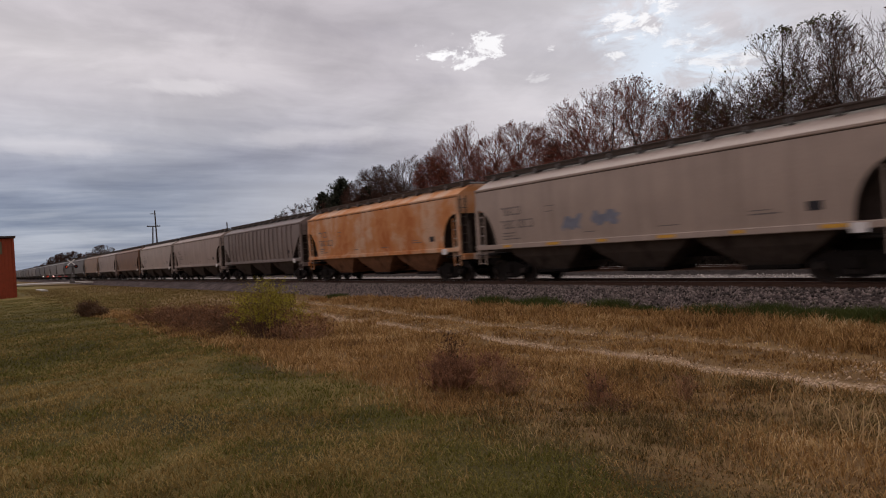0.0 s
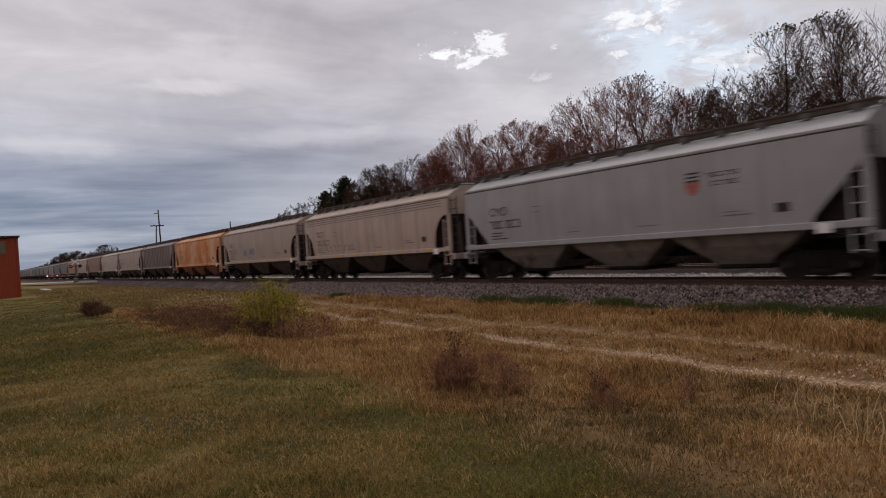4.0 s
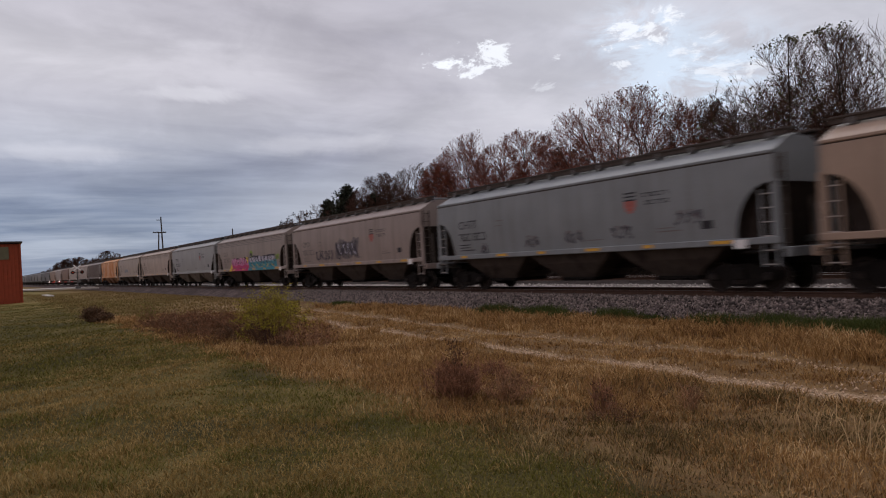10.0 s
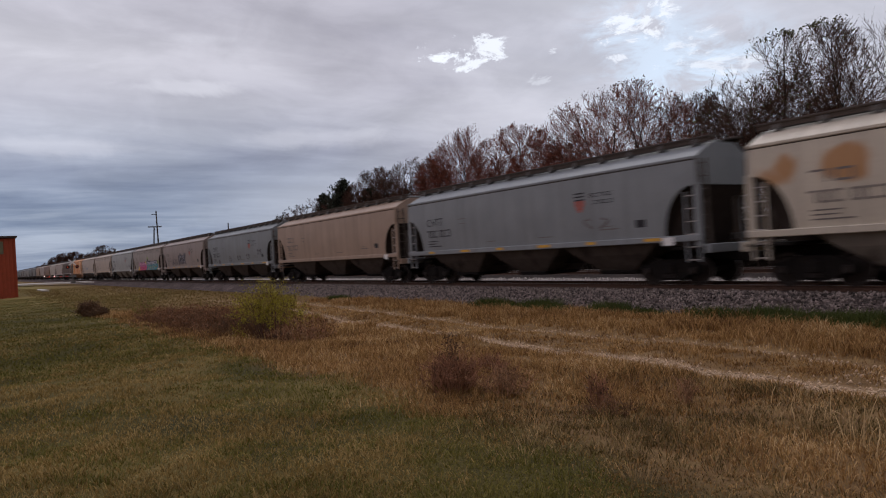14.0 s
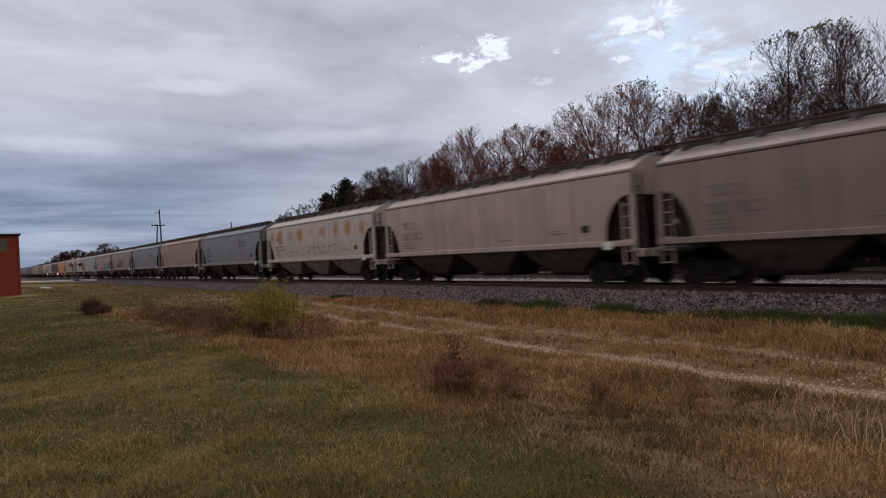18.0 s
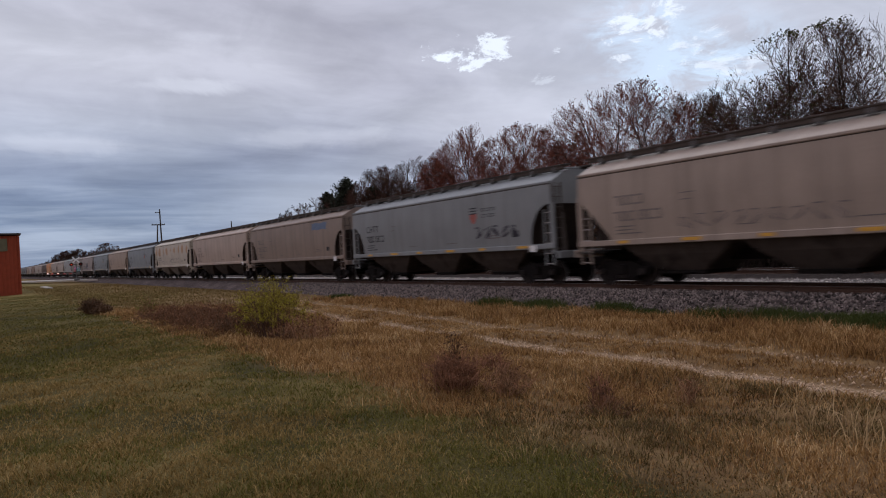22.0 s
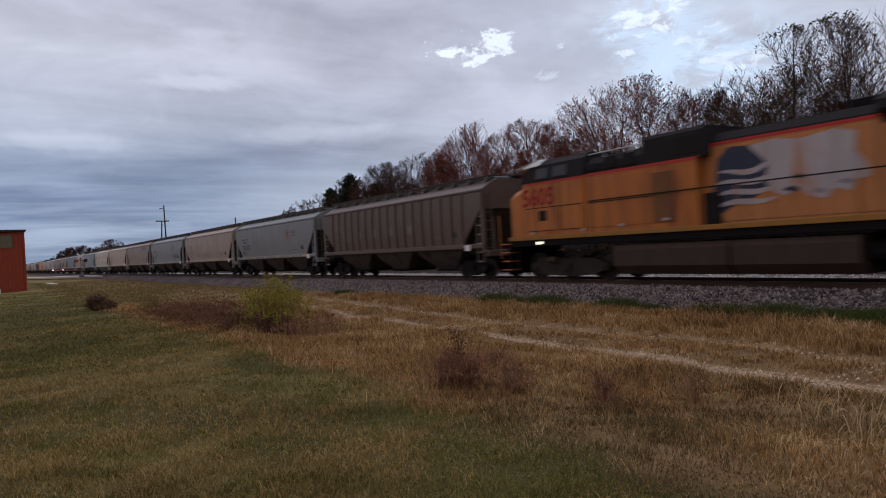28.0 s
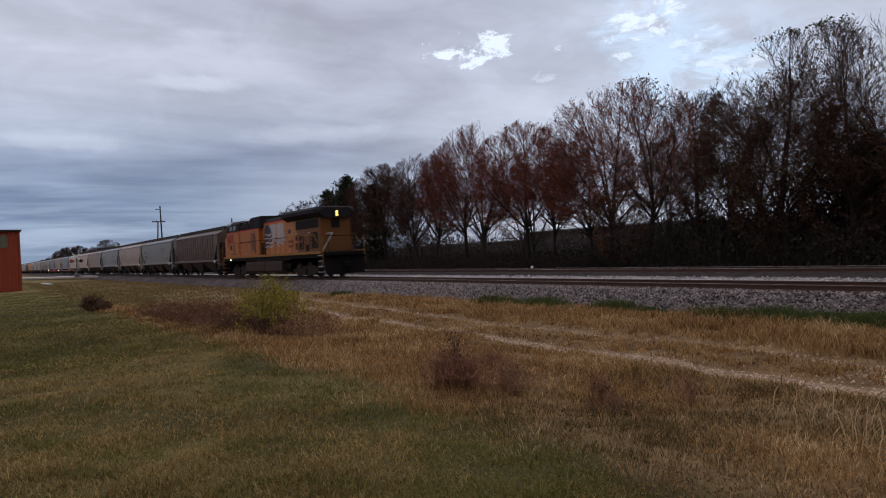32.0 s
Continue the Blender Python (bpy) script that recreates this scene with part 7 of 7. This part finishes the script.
    bars(CARS[11][0], "blue_patch", [(3.9, 6.2, 3.35, 3.78)], soft_blue, "faded blue painted patch", 0.05)
    scrawl(CARS[12][0], 3.4, 6.6, 1.95, 2.5, 5, black, 9, 0.10, "black graffiti letters")
    scrawl(CARS[13][0], -4.2, 1.2, 1.8, 2.3, 9, grey_spray, 10, 0.04)
    scrawl(CARS[13][0], 2.0, 6.0, 2.0, 2.25, 6, grey_spray, 12, 0.03)
    for i, x in ((3, 3.2), (5, 3.0), (6, 3.1), (8, 3.3), (12, 3.2), (14, 3.4)):
        e = bars(CARS[i][0], "emblem", [(x, x + 0.5, 3.08, 3.13), (x, x + 0.5, 3.20, 3.25), (x, x + 0.5, 3.32, 3.37)], M_LETTER, "small striped emblem")
        bars(CARS[i][0], "emblem_shield", [(x, x + 0.5, 2.86, 3.08), (x + 0.07, x + 0.43, 2.74, 2.86), (x + 0.16, x + 0.34, 2.66, 2.74)], M_FADED_RED, "small red shield shape")
        bars(CARS[i][0], "emblem_lines", stencil(None, x + 0.75, 3.16, 1.1, 0.14, 6) + stencil(None, x + 0.9, 2.9, 0.95, 0.14, 5), M_LETTER)
    # lettering of the ribbed car
    for x in (-5.6, -3.7, -1.9, 0.0, 2.0):
        bars(CARS[15][0], "ghost_letter", [(x, x + 0.5, 2.3, 2.75)], M_FADED, "ghost of a large painted letter")


def locomotive():
    """A six-axle diesel locomotive, cab end at x = 0, long hood towards +x."""
    orange = paint("locomotive_orange", (0.44, 0.142, 0.020), dirt=(0.07, 0.034, 0.016), rust=(0.21, 0.062, 0.016), dirty=0.75, rusty=0.40, rough=0.5)
    faded = paint("faded_locomotive_orange", (0.48, 0.195, 0.056), dirt=(0.16, 0.07, 0.03), rust=(0.30, 0.10, 0.03), dirty=0.6, rusty=0.35, rough=0.6)
    # darker orange for the radiator end and the cabinet recess
    dark_orange = paint("dark_orange_paint", (0.17, 0.068, 0.014), dirt=(0.06, 0.032, 0.016), rust=(0.13, 0.045, 0.014), dirty=0.8, rusty=0.4, rough=0.6)
    gold = surface("yellow_sill", (0.29, 0.135, 0.022), 0.6, grain=0.25, scale=4, second=(0.2, 0.09, 0.02), stains=0.4)
    grey = paint("locomotive_grey", (0.026, 0.024, 0.024), dirt=(0.035, 0.028, 0.024), dirty=0.5, rough=0.95, spec=0.08)
    black = surface("sooty_frame", (0.010, 0.0085, 0.008), 0.85, spec=0.12, grain=0.3, scale=3, second=(0.02, 0.016, 0.013), stains=0.4)
    tank = surface("dusty_tank", (0.055, 0.036, 0.027), 0.75, spec=0.15, grain=0.25, scale=2, second=(0.095, 0.08, 0.068), streak=(1, 1, 0.3), stains=0.4)
    glass = surface("cab_glass", (0.012, 0.014, 0.016), 0.25, grain=0.1, scale=2, spec=0.35, bump=0.0)
    void = surface("dark_louvre", (0.012, 0.011, 0.010), 0.9, grain=0.2, scale=4)
    silver = surface("pale_handrail", (0.42, 0.40, 0.36), 0.5, grain=0.2, scale=4)
    red = surface("red_stripe", (0.42, 0.035, 0.02), 0.6, grain=0.2, scale=4)
    navy = surface("flag_blue", (0.03, 0.035, 0.06), 0.6, grain=0.3, scale=4)
    pale = paint("flag_white", (0.42, 0.38, 0.365), dirt=(0.2, 0.13, 0.1), rust=(0.40, 0.15, 0.03), dirty=0.5, rusty=0.45, rough=0.6)
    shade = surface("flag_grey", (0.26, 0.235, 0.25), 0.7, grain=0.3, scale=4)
    headlight = glow("headlight", (1.0, 0.60, 0.12), 3.2)
    steplight = glow("step_light", (1.0, 0.85, 0.55), 2.5)
    E = thing("locomotive", "orange and grey diesel locomotive with a painted flag, pushing the train", "locomotive")
    part("frame", Mesh().box(0.9, 22.3, -1.5, 1.5, 1.36, 1.72, 0.03), black, E)
    for s in (-1, 1):
        part("walkway_edge", Mesh().box(1.0, 22.1, min(1.50 * s, 1.56 * s), max(1.50 * s, 1.56 * s), 1.62, 1.78, 0.01), gold, E, "yellow walkway edge")
    # nose
    def sec(x, w, z0, z1, c):
        return [(x, -w, z0), (x, -w, z1 - c), (x, -w + c, z1), (x, w - c, z1), (x, w, z1 - c), (x, w, z0)]
    nose = Mesh().loft([sec(0.85, 1.25, 1.72, 3.35, 0.35), sec(1.05, 1.42, 1.72, 3.62, 0.3), sec(2.3, 1.50, 1.72, 3.86, 0.15)])
    part("nose", nose, orange, E, smooth=True)
    part("nose_door", Mesh().box(0.84, 0.90, -0.35, 0.35, 1.8, 3.2, 0.02), orange, E)
    # cab
    cab = Mesh().loft([sec(2.0, 1.52, 1.72, 3.88, 0.05), sec(2.05, 1.52, 1.72, 3.90, 0.05), sec(5.4, 1.52, 1.72, 3.90, 0.05)])
    part("cab", cab, orange, E)
    top = Mesh().loft([[(1.95, -1.52, 3.9), (1.95, 1.52, 3.9), (5.4, 1.52, 3.9), (5.4, -1.52, 3.9)], [(2.25, -1.42, 4.55), (2.25, 1.42, 4.55), (5.4, 1.42, 4.55), (5.4, -1.42, 4.55)],
                       [(2.5, -1.05, 4.78), (2.5, 1.05, 4.78), (5.4, 1.05, 4.78), (5.4, -1.05, 4.78)]])
    part("cab_top", top, grey, E)
    part("visor", Mesh().loft([[(1.55, -1.45, 4.52), (1.55, 1.45, 4.52), (2.6, 1.1, 4.80), (2.6, -1.1, 4.80)], [(1.55, -1.45, 4.56), (1.55, 1.45, 4.56), (2.6, 1.1, 4.85), (2.6, -1.1, 4.85)]]), silver, E, "pale roof front over the windshield")
    for s in (-1, 1):
        part("windshield", Mesh().loft([[(1.93, s * 0.2, 3.98), (1.93, s * 1.35, 3.98), (2.19, s * 1.3, 4.48), (2.19, s * 0.2, 4.48)], [(1.97, s * 0.2, 3.98), (1.97, s * 1.35, 3.98), (2.23, s * 1.3, 4.48), (2.23, s * 0.2, 4.48)]]), glass, E)
        for a, b in ((2.75, 3.55), (3.7, 4.6)):
            w = part("side_window", Mesh().loft([[(a, s * 1.525, 3.98), (b, s * 1.525, 3.98), (b, s * 1.45, 4.46), (a, s * 1.45, 4.46)], [(a, s * 1.50, 3.98), (b, s * 1.50, 3.98), (b, s * 1.42, 4.46), (a, s * 1.42, 4.46)]]), void, E)
            part("pane", Mesh().loft([[(a + 0.06, s * 1.527, 4.02), (b - 0.06, s * 1.527, 4.02), (b - 0.06, s * 1.466, 4.42), (a + 0.06, s * 1.466, 4.42)], [(a + 0.06, s * 1.51, 4.02), (b - 0.06, s * 1.51, 4.02), (b - 0.06, s * 1.45, 4.42), (a + 0.06, s * 1.45, 4.42)]]), glass, w)
        part("cab_stripe", Mesh().box(2.2, 5.4, min(1.52 * s, 1.53 * s), max(1.52 * s, 1.53 * s), 3.80, 3.89), red, E)
        part("cab_vent", Mesh().box(2.9, 3.35, min(1.52 * s, 1.53 * s), max(1.52 * s, 1.53 * s), 2.35, 2.75), void, E)
        part("cab_seam", Mesh().box(2.1, 5.3, min(1.52 * s, 1.528 * s), max(1.52 * s, 1.528 * s), 2.86, 2.89), void, E)
        part("step_light", Mesh().box(2.78, 2.98, min(1.5 * s, 1.58 * s), max(1.5 * s, 1.58 * s), 1.44, 1.54), steplight, E, "small lit step lamp")
    # hood, narrower than the walkways
    part("equipment_hood", Mesh().loft([sec(5.4, 1.46, 1.72, 3.92, 0.02), sec(10.2, 1.46, 1.72, 3.92, 0.02)]), orange, E)
    part("equipment_top", Mesh().loft([sec(5.45, 1.40, 3.92, 4.50, 0.28), sec(8.3, 1.40, 3.92, 4.56, 0.28)]), grey, E)
    part("dynamic_brake_box", Mesh().loft([sec(8.1, 1.44, 3.90, 4.84, 0.12), sec(10.5, 1.44, 3.90, 4.86, 0.12)]), grey, E, "tall dark equipment box on the hood")
    for a, b, z0, z1 in ((5.5, 6.1, 4.02, 4.26), (6.4, 6.95, 4.0, 4.42), (7.25, 7.75, 4.0, 4.42), (9.3, 10.35, 4.05, 4.62)):
        part("intake_grille", Mesh().box(a, b, -1.455, -1.38, z0, z1, 0.01), void, E)
    part("roof_rail", Mesh().tube((5.6, -1.30, 4.62), (8.1, -1.30, 4.66), 0.02, 0.02, 6).tube((6.3, -1.30, 4.3), (6.3, -1.30, 4.64), 0.02, 0.02, 6).tube((7.5, -1.30, 4.3), (7.5, -1.30, 4.65), 0.02, 0.02, 6), silver, E)
    for x0, x1, z0, z1 in ((5.6, 7.0, 1.95, 3.7), (7.1, 8.2, 1.95, 3.7)):
        part("hood_panel", Mesh().box(x0, x1, -1.475, -1.46, z0, z1, 0.008), orange, E)
    part("panel_seam", Mesh().box(5.5, 9.2, -1.482, -1.47, 2.84, 2.87), void, E)
    for s in (-1, 1):
        part("hood_stripe", Mesh().box(5.45, 10.15, min(1.46 * s, 1.47 * s), max(1.46 * s, 1.47 * s), 3.82, 3.92), red, E)
    # flat panel in the darker orange stands for the recess
    part("cabinet_recess", Mesh().box(8.45, 9.3, -1.485, -1.46, 1.95, 3.6, 0.005), dark_orange, E)
    # black block laid on the hood in place of the gap's darkness
    part("stair_gap", Mesh().box(10.22, 10.75, -1.30, -1.13, 1.76, 2.75, 0.01), void, E, "black block painted as the dark gap beside the hood")
    for x0, x1, z0, z1 in ((2.25, 3.9, 1.95, 2.8), (4.1, 5.3, 1.95, 2.8)):
        part("door_seam", Mesh().box(x0, x1, -1.534, -1.52, z0, z0 + 0.025).box(x0, x0 + 0.025, -1.534, -1.52, z0, z1).box(x1 - 0.025, x1, -1.534, -1.52, z0, z1), void, E)
    for x, z in ((7.0, 1.92), (8.9, 2.0), (5.2, 1.86), (2.4, 1.84)):
        part("latch", Mesh().box(x, x + 0.16, -1.545, -1.47, z, z + 0.09, 0.01), silver, E, "pale latch plate")
    part("engine_hood", Mesh().loft([sec(10.2, 1.12, 1.72, 4.28, 0.04), sec(15.6, 1.12, 1.72, 4.28, 0.04)]), faded, E)
    part("engine_top", Mesh().loft([sec(10.45, 1.10, 4.28, 4.58, 0.25), sec(15.6, 1.10, 4.28, 4.58, 0.25)]), grey, E)
    part("exhaust_stack", Mesh().box(14.2, 15.2, -0.35, 0.35, 4.60, 4.90, 0.04), black, E)
    for s in (-1, 1):
        part("engine_stripe", Mesh().box(10.25, 21.2, min(1.12 * s, 1.13 * s), max(1.12 * s, 1.13 * s), 4.18, 4.28), red, E)
    for k in range(6):
        x = 10.45 + 0.85 * k
        part("hood_door", Mesh().box(x, x + 0.8, -1.135, -1.12, 1.85, 4.1, 0.006), faded, E)
    # painted flag: dark field, pale wavy stripes
    m = Mesh()
    m.plate([(10.35, 2.2), (10.6, 3.1), (10.7, 3.75), (11.1, 4.08), (12.0, 4.0), (12.5, 3.4), (12.4, 2.85), (11.9, 2.5), (11.3, 2.35), (10.8, 2.1)], -1.142, -1.138)
    part("flag_field", m, navy, E, "dark blue field of the painted flag")
    m = Mesh()
    m.plate([(11.75, 4.0), (12.5, 4.1), (13.3, 3.98), (14.2, 4.1), (14.75, 3.95), (14.7, 3.45), (14.95, 3.15), (15.05, 2.75), (14.7, 2.7), (14.55, 2.42), (14.15, 2.55), (13.9, 2.28),
             (13.45, 2.4), (13.2, 2.62), (12.8, 2.45), (12.4, 2.62), (12.2, 3.0), (12.35, 3.4)], -1.148, -1.144)
    part("flag_cloth", m, pale, E, "worn pale cloth of the painted flag")
    for k in range(4):
        z, a = 2.28 + 0.33 * k, 10.5 + 0.09 * k
        top = [(a + u * (2.05 - 0.1 * k), z + 0.30 * u + 0.11 * math.sin(5.2 * u + 0.5 * k)) for u in (0.0, 0.17, 0.34, 0.5, 0.67, 0.84, 1.0)]
        part("flag_stripe", Mesh().plate(top + [(x, q - 0.06 - 0.11 * math.sin(math.pi * (x - a) / 2.1)) for x, q in top[::-1]], -1.153, -1.149), pale, E)
    for x, z, w in ((12.7, 2.62, 0.5), (13.5, 2.5, 0.4), (14.2, 2.68, 0.45), (13.0, 2.95, 0.35)):
        part("flag_shade", Mesh().plate([(x, z), (x + w * 0.5, z + 0.10), (x + w, z + 0.02), (x + w * 0.9, z - 0.08), (x + w * 0.4, z - 0.04)], -1.153, -1.149), shade if x > 13.2 else navy, E)
    part("plate", Mesh().box(15.6, 16.1, -1.14, -1.125, 3.2, 3.5), navy, E, "small blue emblem plate")
    part("ghost_lettering", Mesh().box(15.45, 16.5, -1.128, -1.122, 2.5, 2.72).box(15.45, 16.5, -1.128, -1.122, 2.18, 2.38), surface("ghost_red", (0.24, 0.07, 0.02), 0.7, grain=0.3, scale=6), E, "faded lettering ghosts")
    # radiator section with its wide flared roof
    part("radiator_hood", Mesh().loft([sec(15.6, 1.12, 1.72, 4.06, 0.02), sec(17.2, 1.12, 1.72, 4.06, 0.02)]), faded, E)
    part("radiator_hood", Mesh().loft([sec(17.2, 1.121, 1.72, 4.06, 0.02), sec(21.2, 1.121, 1.72, 4.06, 0.02)]), dark_orange, E)
    def flare(x, k, z):
        return [(x, -1.12 * k, 4.02), (x, -1.55 * k, 4.34), (x, -1.52 * k, z - 0.18), (x, -1.2 * k, z), (x, 1.2 * k, z), (x, 1.52 * k, z - 0.18), (x, 1.55 * k, 4.34), (x, 1.12 * k, 4.02)]
    rad = Mesh().loft([flare(15.4, 1.0, 4.76), flare(21.15, 1.0, 4.76), flare(21.5, 0.78, 4.68)])
    part("radiator_roof", rad, grey, E, "dark grey flared radiator roof")
    part("radiator_screen", Mesh().box(17.1, 21.0, -1.15, -1.12, 3.38, 3.98, 0.01), void, E)
    for a, b, z0, z1 in ((16.95, 17.35, 2.0, 2.45), (16.95, 17.35, 2.62, 3.0), (17.6, 18.0, 2.0, 2.45), (17.6, 18.0, 2.62, 3.0), (18.2, 18.55, 2.0, 3.0), (18.75, 19.3, 1.85, 2.3),
                         (19.5, 19.88, 2.0, 3.1), (19.98, 20.3, 2.0, 3.1), (20.4, 20.8, 2.0, 3.1)):
        part("louvre", Mesh().box(a, b, -1.145, -1.11, z0, z1, 0.01), void, E)
    part("access_panel", Mesh().box(18.65, 19.4, -1.15, -1.12, 2.28, 3.05, 0.01), dark_orange, E)
    for x in (17.15, 19.5):
        part("grab_handle", Mesh().box(x - 0.14, x + 0.14, -1.17, -1.14, 3.06, 3.12, 0.01), silver, E)
    part("end_panel", Mesh().box(21.2, 21.23, -1.1, 1.1, 1.75, 3.95, 0.01), dark_orange, E)
    part("number_board", Mesh().box(21.22, 21.30, -0.30, 0.30, 3.35, 3.95, 0.02), void, E)
    part("headlight_housing", Mesh().box(21.40, 21.53, -0.28, 0.28, 4.10, 4.46, 0.03), black, E)
    for z in (4.18, 4.37):
        part("headlight", Mesh().tube((21.51, -0.0, z), (21.56, -0.0, z), 0.085, 0.075, 14), headlight, E, "lit amber-white headlight")
    # running gear
    prof = [(-1.38, 1.28), (-1.45, 1.1), (-1.45, 0.55), (-1.2, 0.25), (1.2, 0.25), (1.45, 0.55), (1.45, 1.1), (1.38, 1.28)]
    part("fuel_tank", Mesh().loft([[(x, y, z) for y, z in prof] for x in (6.6, 6.75, 14.7, 14.85)]), tank, E, "dusty dark fuel tank")
    # black drum and block added to darken the void between tank and truck
    part("air_reservoir", Mesh().tube((14.95, -0.95, 0.85), (16.1, -0.95, 0.85), 0.3, 0.3, 12), black, E)
    part("equipment_box", Mesh().box(14.9, 16.3, -0.7, 1.3, 0.35, 1.36, 0.05), black, E)
    part("tank_band", Mesh().loft([[(x, y * 1.012, z) for y, z in prof] for x in (11.1, 11.2)]), black, E)
    for c in (3.9, 18.45):
        t = truck(E, c, (1.85, 0.0, -1.85), 0.533, M_DARK_BROWN)
        for s in (-1, 1):
            part("brake_cylinder", Mesh().tube((c - 0.9, s * 1.15, 0.8), (c - 0.5, s * 1.15, 0.8), 0.13, 0.13, 10), tank, t)
    part("pilot", Mesh().loft([[(0.55, -1.35, 0.25), (0.55, 1.35, 0.25), (0.9, 1.5, 1.4), (0.9, -1.5, 1.4)], [(0.75, -1.35, 0.25), (0.75, 1.35, 0.25), (1.0, 1.5, 1.4), (1.0, -1.5, 1.4)]]), black, E)
    part("pilot", Mesh().loft([[(22.35, -1.35, 0.25), (22.35, 1.35, 0.25), (22.3, 1.5, 1.4), (22.3, -1.5, 1.4)], [(22.55, -1.35, 0.25), (22.55, 1.35, 0.25), (22.4, 1.5, 1.4), (22.4, -1.5, 1.4)]]), black, E)
    part("anticlimber", Mesh().box(22.3, 22.65, -1.3, 1.3, 1.45, 1.72, 0.04), black, E)
    for a, b in ((0.0, 0.6), (22.5, 22.95)):
        part("coupler", Mesh().box(a, b, -0.16, 0.16, 0.66, 1.04, 0.05), black, E)
    for e, x in ((-1, 0.75), (1, 21.95)):
        for s in (-1, 1):
            st = part("step_well", Mesh().box(x - 0.32, x + 0.32, min(1.0 * s, 1.06 * s), max(1.0 * s, 1.06 * s), 0.35, 1.7, 0.01), void, E)
            for k in range(4):
                z = 0.4 + 0.36 * k
                part("step", Mesh().box(x - 0.3, x + 0.3, min(1.06 * s, 1.55 * s), max(1.06 * s, 1.55 * s), z, z + 0.05, 0.01), silver if e > 0 else orange, st)
            part("grab_iron", Mesh().tube((x + 0.36 * e, s * 1.52, 0.9), (x + 0.42 * e, s * 1.5, 2.75), 0.026, 0.026, 6), gold, E)
    for s in (-1, 1):
        rail = part("handrail", Mesh().tube((5.6, s * 1.52, 2.92), (16.2, s * 1.52, 2.92), 0.022, 0.022, 6), void, E)
        part("handrail", Mesh().tube((16.2, s * 1.52, 2.92), (21.0, s * 1.52, 2.92), 0.02, 0.02, 6).tube((21.0, s * 1.52, 2.92), (21.6, s * 1.5, 2.3), 0.02, 0.02, 6), gold, E)
        for k in range(10):
            x = 10.4 + 1.13 * k
            part("stanchion", Mesh().tube((x, s * 1.52, 1.76), (x, s * 1.52, 2.92), 0.02, 0.02, 6), orange, rail)
    part("end_rail", Mesh().tube((22.5, -1.2, 1.72), (22.5, -1.2, 2.75), 0.025, 0.025, 6).tube((22.5, 1.2, 1.72), (22.5, 1.2, 2.75), 0.025, 0.025, 6).tube((22.5, -1.2, 2.75), (22.5, 1.2, 2.75), 0.025, 0.025, 6), black, E)
    part("stair_rail", Mesh().tube((22.25, -1.5, 1.75), (22.25, -0.72, 2.95), 0.045, 0.045, 8).tube((22.25, -0.72, 2.95), (21.3, -0.72, 2.95), 0.03, 0.03, 6), silver, E, "pale sloping stair rail")
    part("roof_fan", Mesh().tube((17.2, 0, 4.72), (17.2, 0, 4.82), 0.6, 0.55, 16), black, E)
    part("cab_corner", Mesh().loft([[(1.97, -1.46, 4.50), (3.0, -1.46, 4.54), (3.0, -1.1, 4.80), (2.4, -1.1, 4.76)], [(1.97, -1.44, 4.54), (3.0, -1.44, 4.58), (3.0, -1.08, 4.84), (2.4, -1.08, 4.80)]]), silver, E, "pale cab roof corner")
    part("horn", Mesh().tube((7.3, 0.1, 4.9), (7.8, 0.1, 4.92), 0.03, 0.09, 10).tube((7.5, 0.1, 4.62), (7.5, 0.1, 4.92), 0.03, 0.03, 6), black, E)
    # road number on the cab side
    curve = bpy.data.curves.new("number", "FONT")
    curve.body, curve.size, curve.extrude, curve.offset = "5605", 0.95, 0.004, 0.018
    tmp = bpy.data.objects.new("number", curve)
    scene.collection.objects.link(tmp)
    bpy.context.view_layer.update()
    me = bpy.data.meshes.new_from_object(tmp.evaluated_get(bpy.context.evaluated_depsgraph_get()))
    bpy.data.objects.remove(tmp)
    me.materials.clear()
    me.materials.append(surface("dark_red_number", (0.26, 0.008, 0.008), 0.6, grain=0.2, scale=8))
    o = part("road_number", me, surface("dark_red_number", (0.26, 0.008, 0.008), 0.6, grain=0.2, scale=8), E, "red road number on the cab side")
    o.matrix_basis = pose(1.95, -1.53, 2.98, 90, 0, 0)
    RIDERS.append((E, GAPS[15] - 0.05))


def motions():
    """The train rolls away along the line."""
    for ob, behind in RIDERS:
        walk(ob, [(t, pose(s + behind, TRACK_Y, 0)) for t, s in RUN])


red_barn()
far_building()
lineside()
consist()
graffiti()
locomotive()
motions()
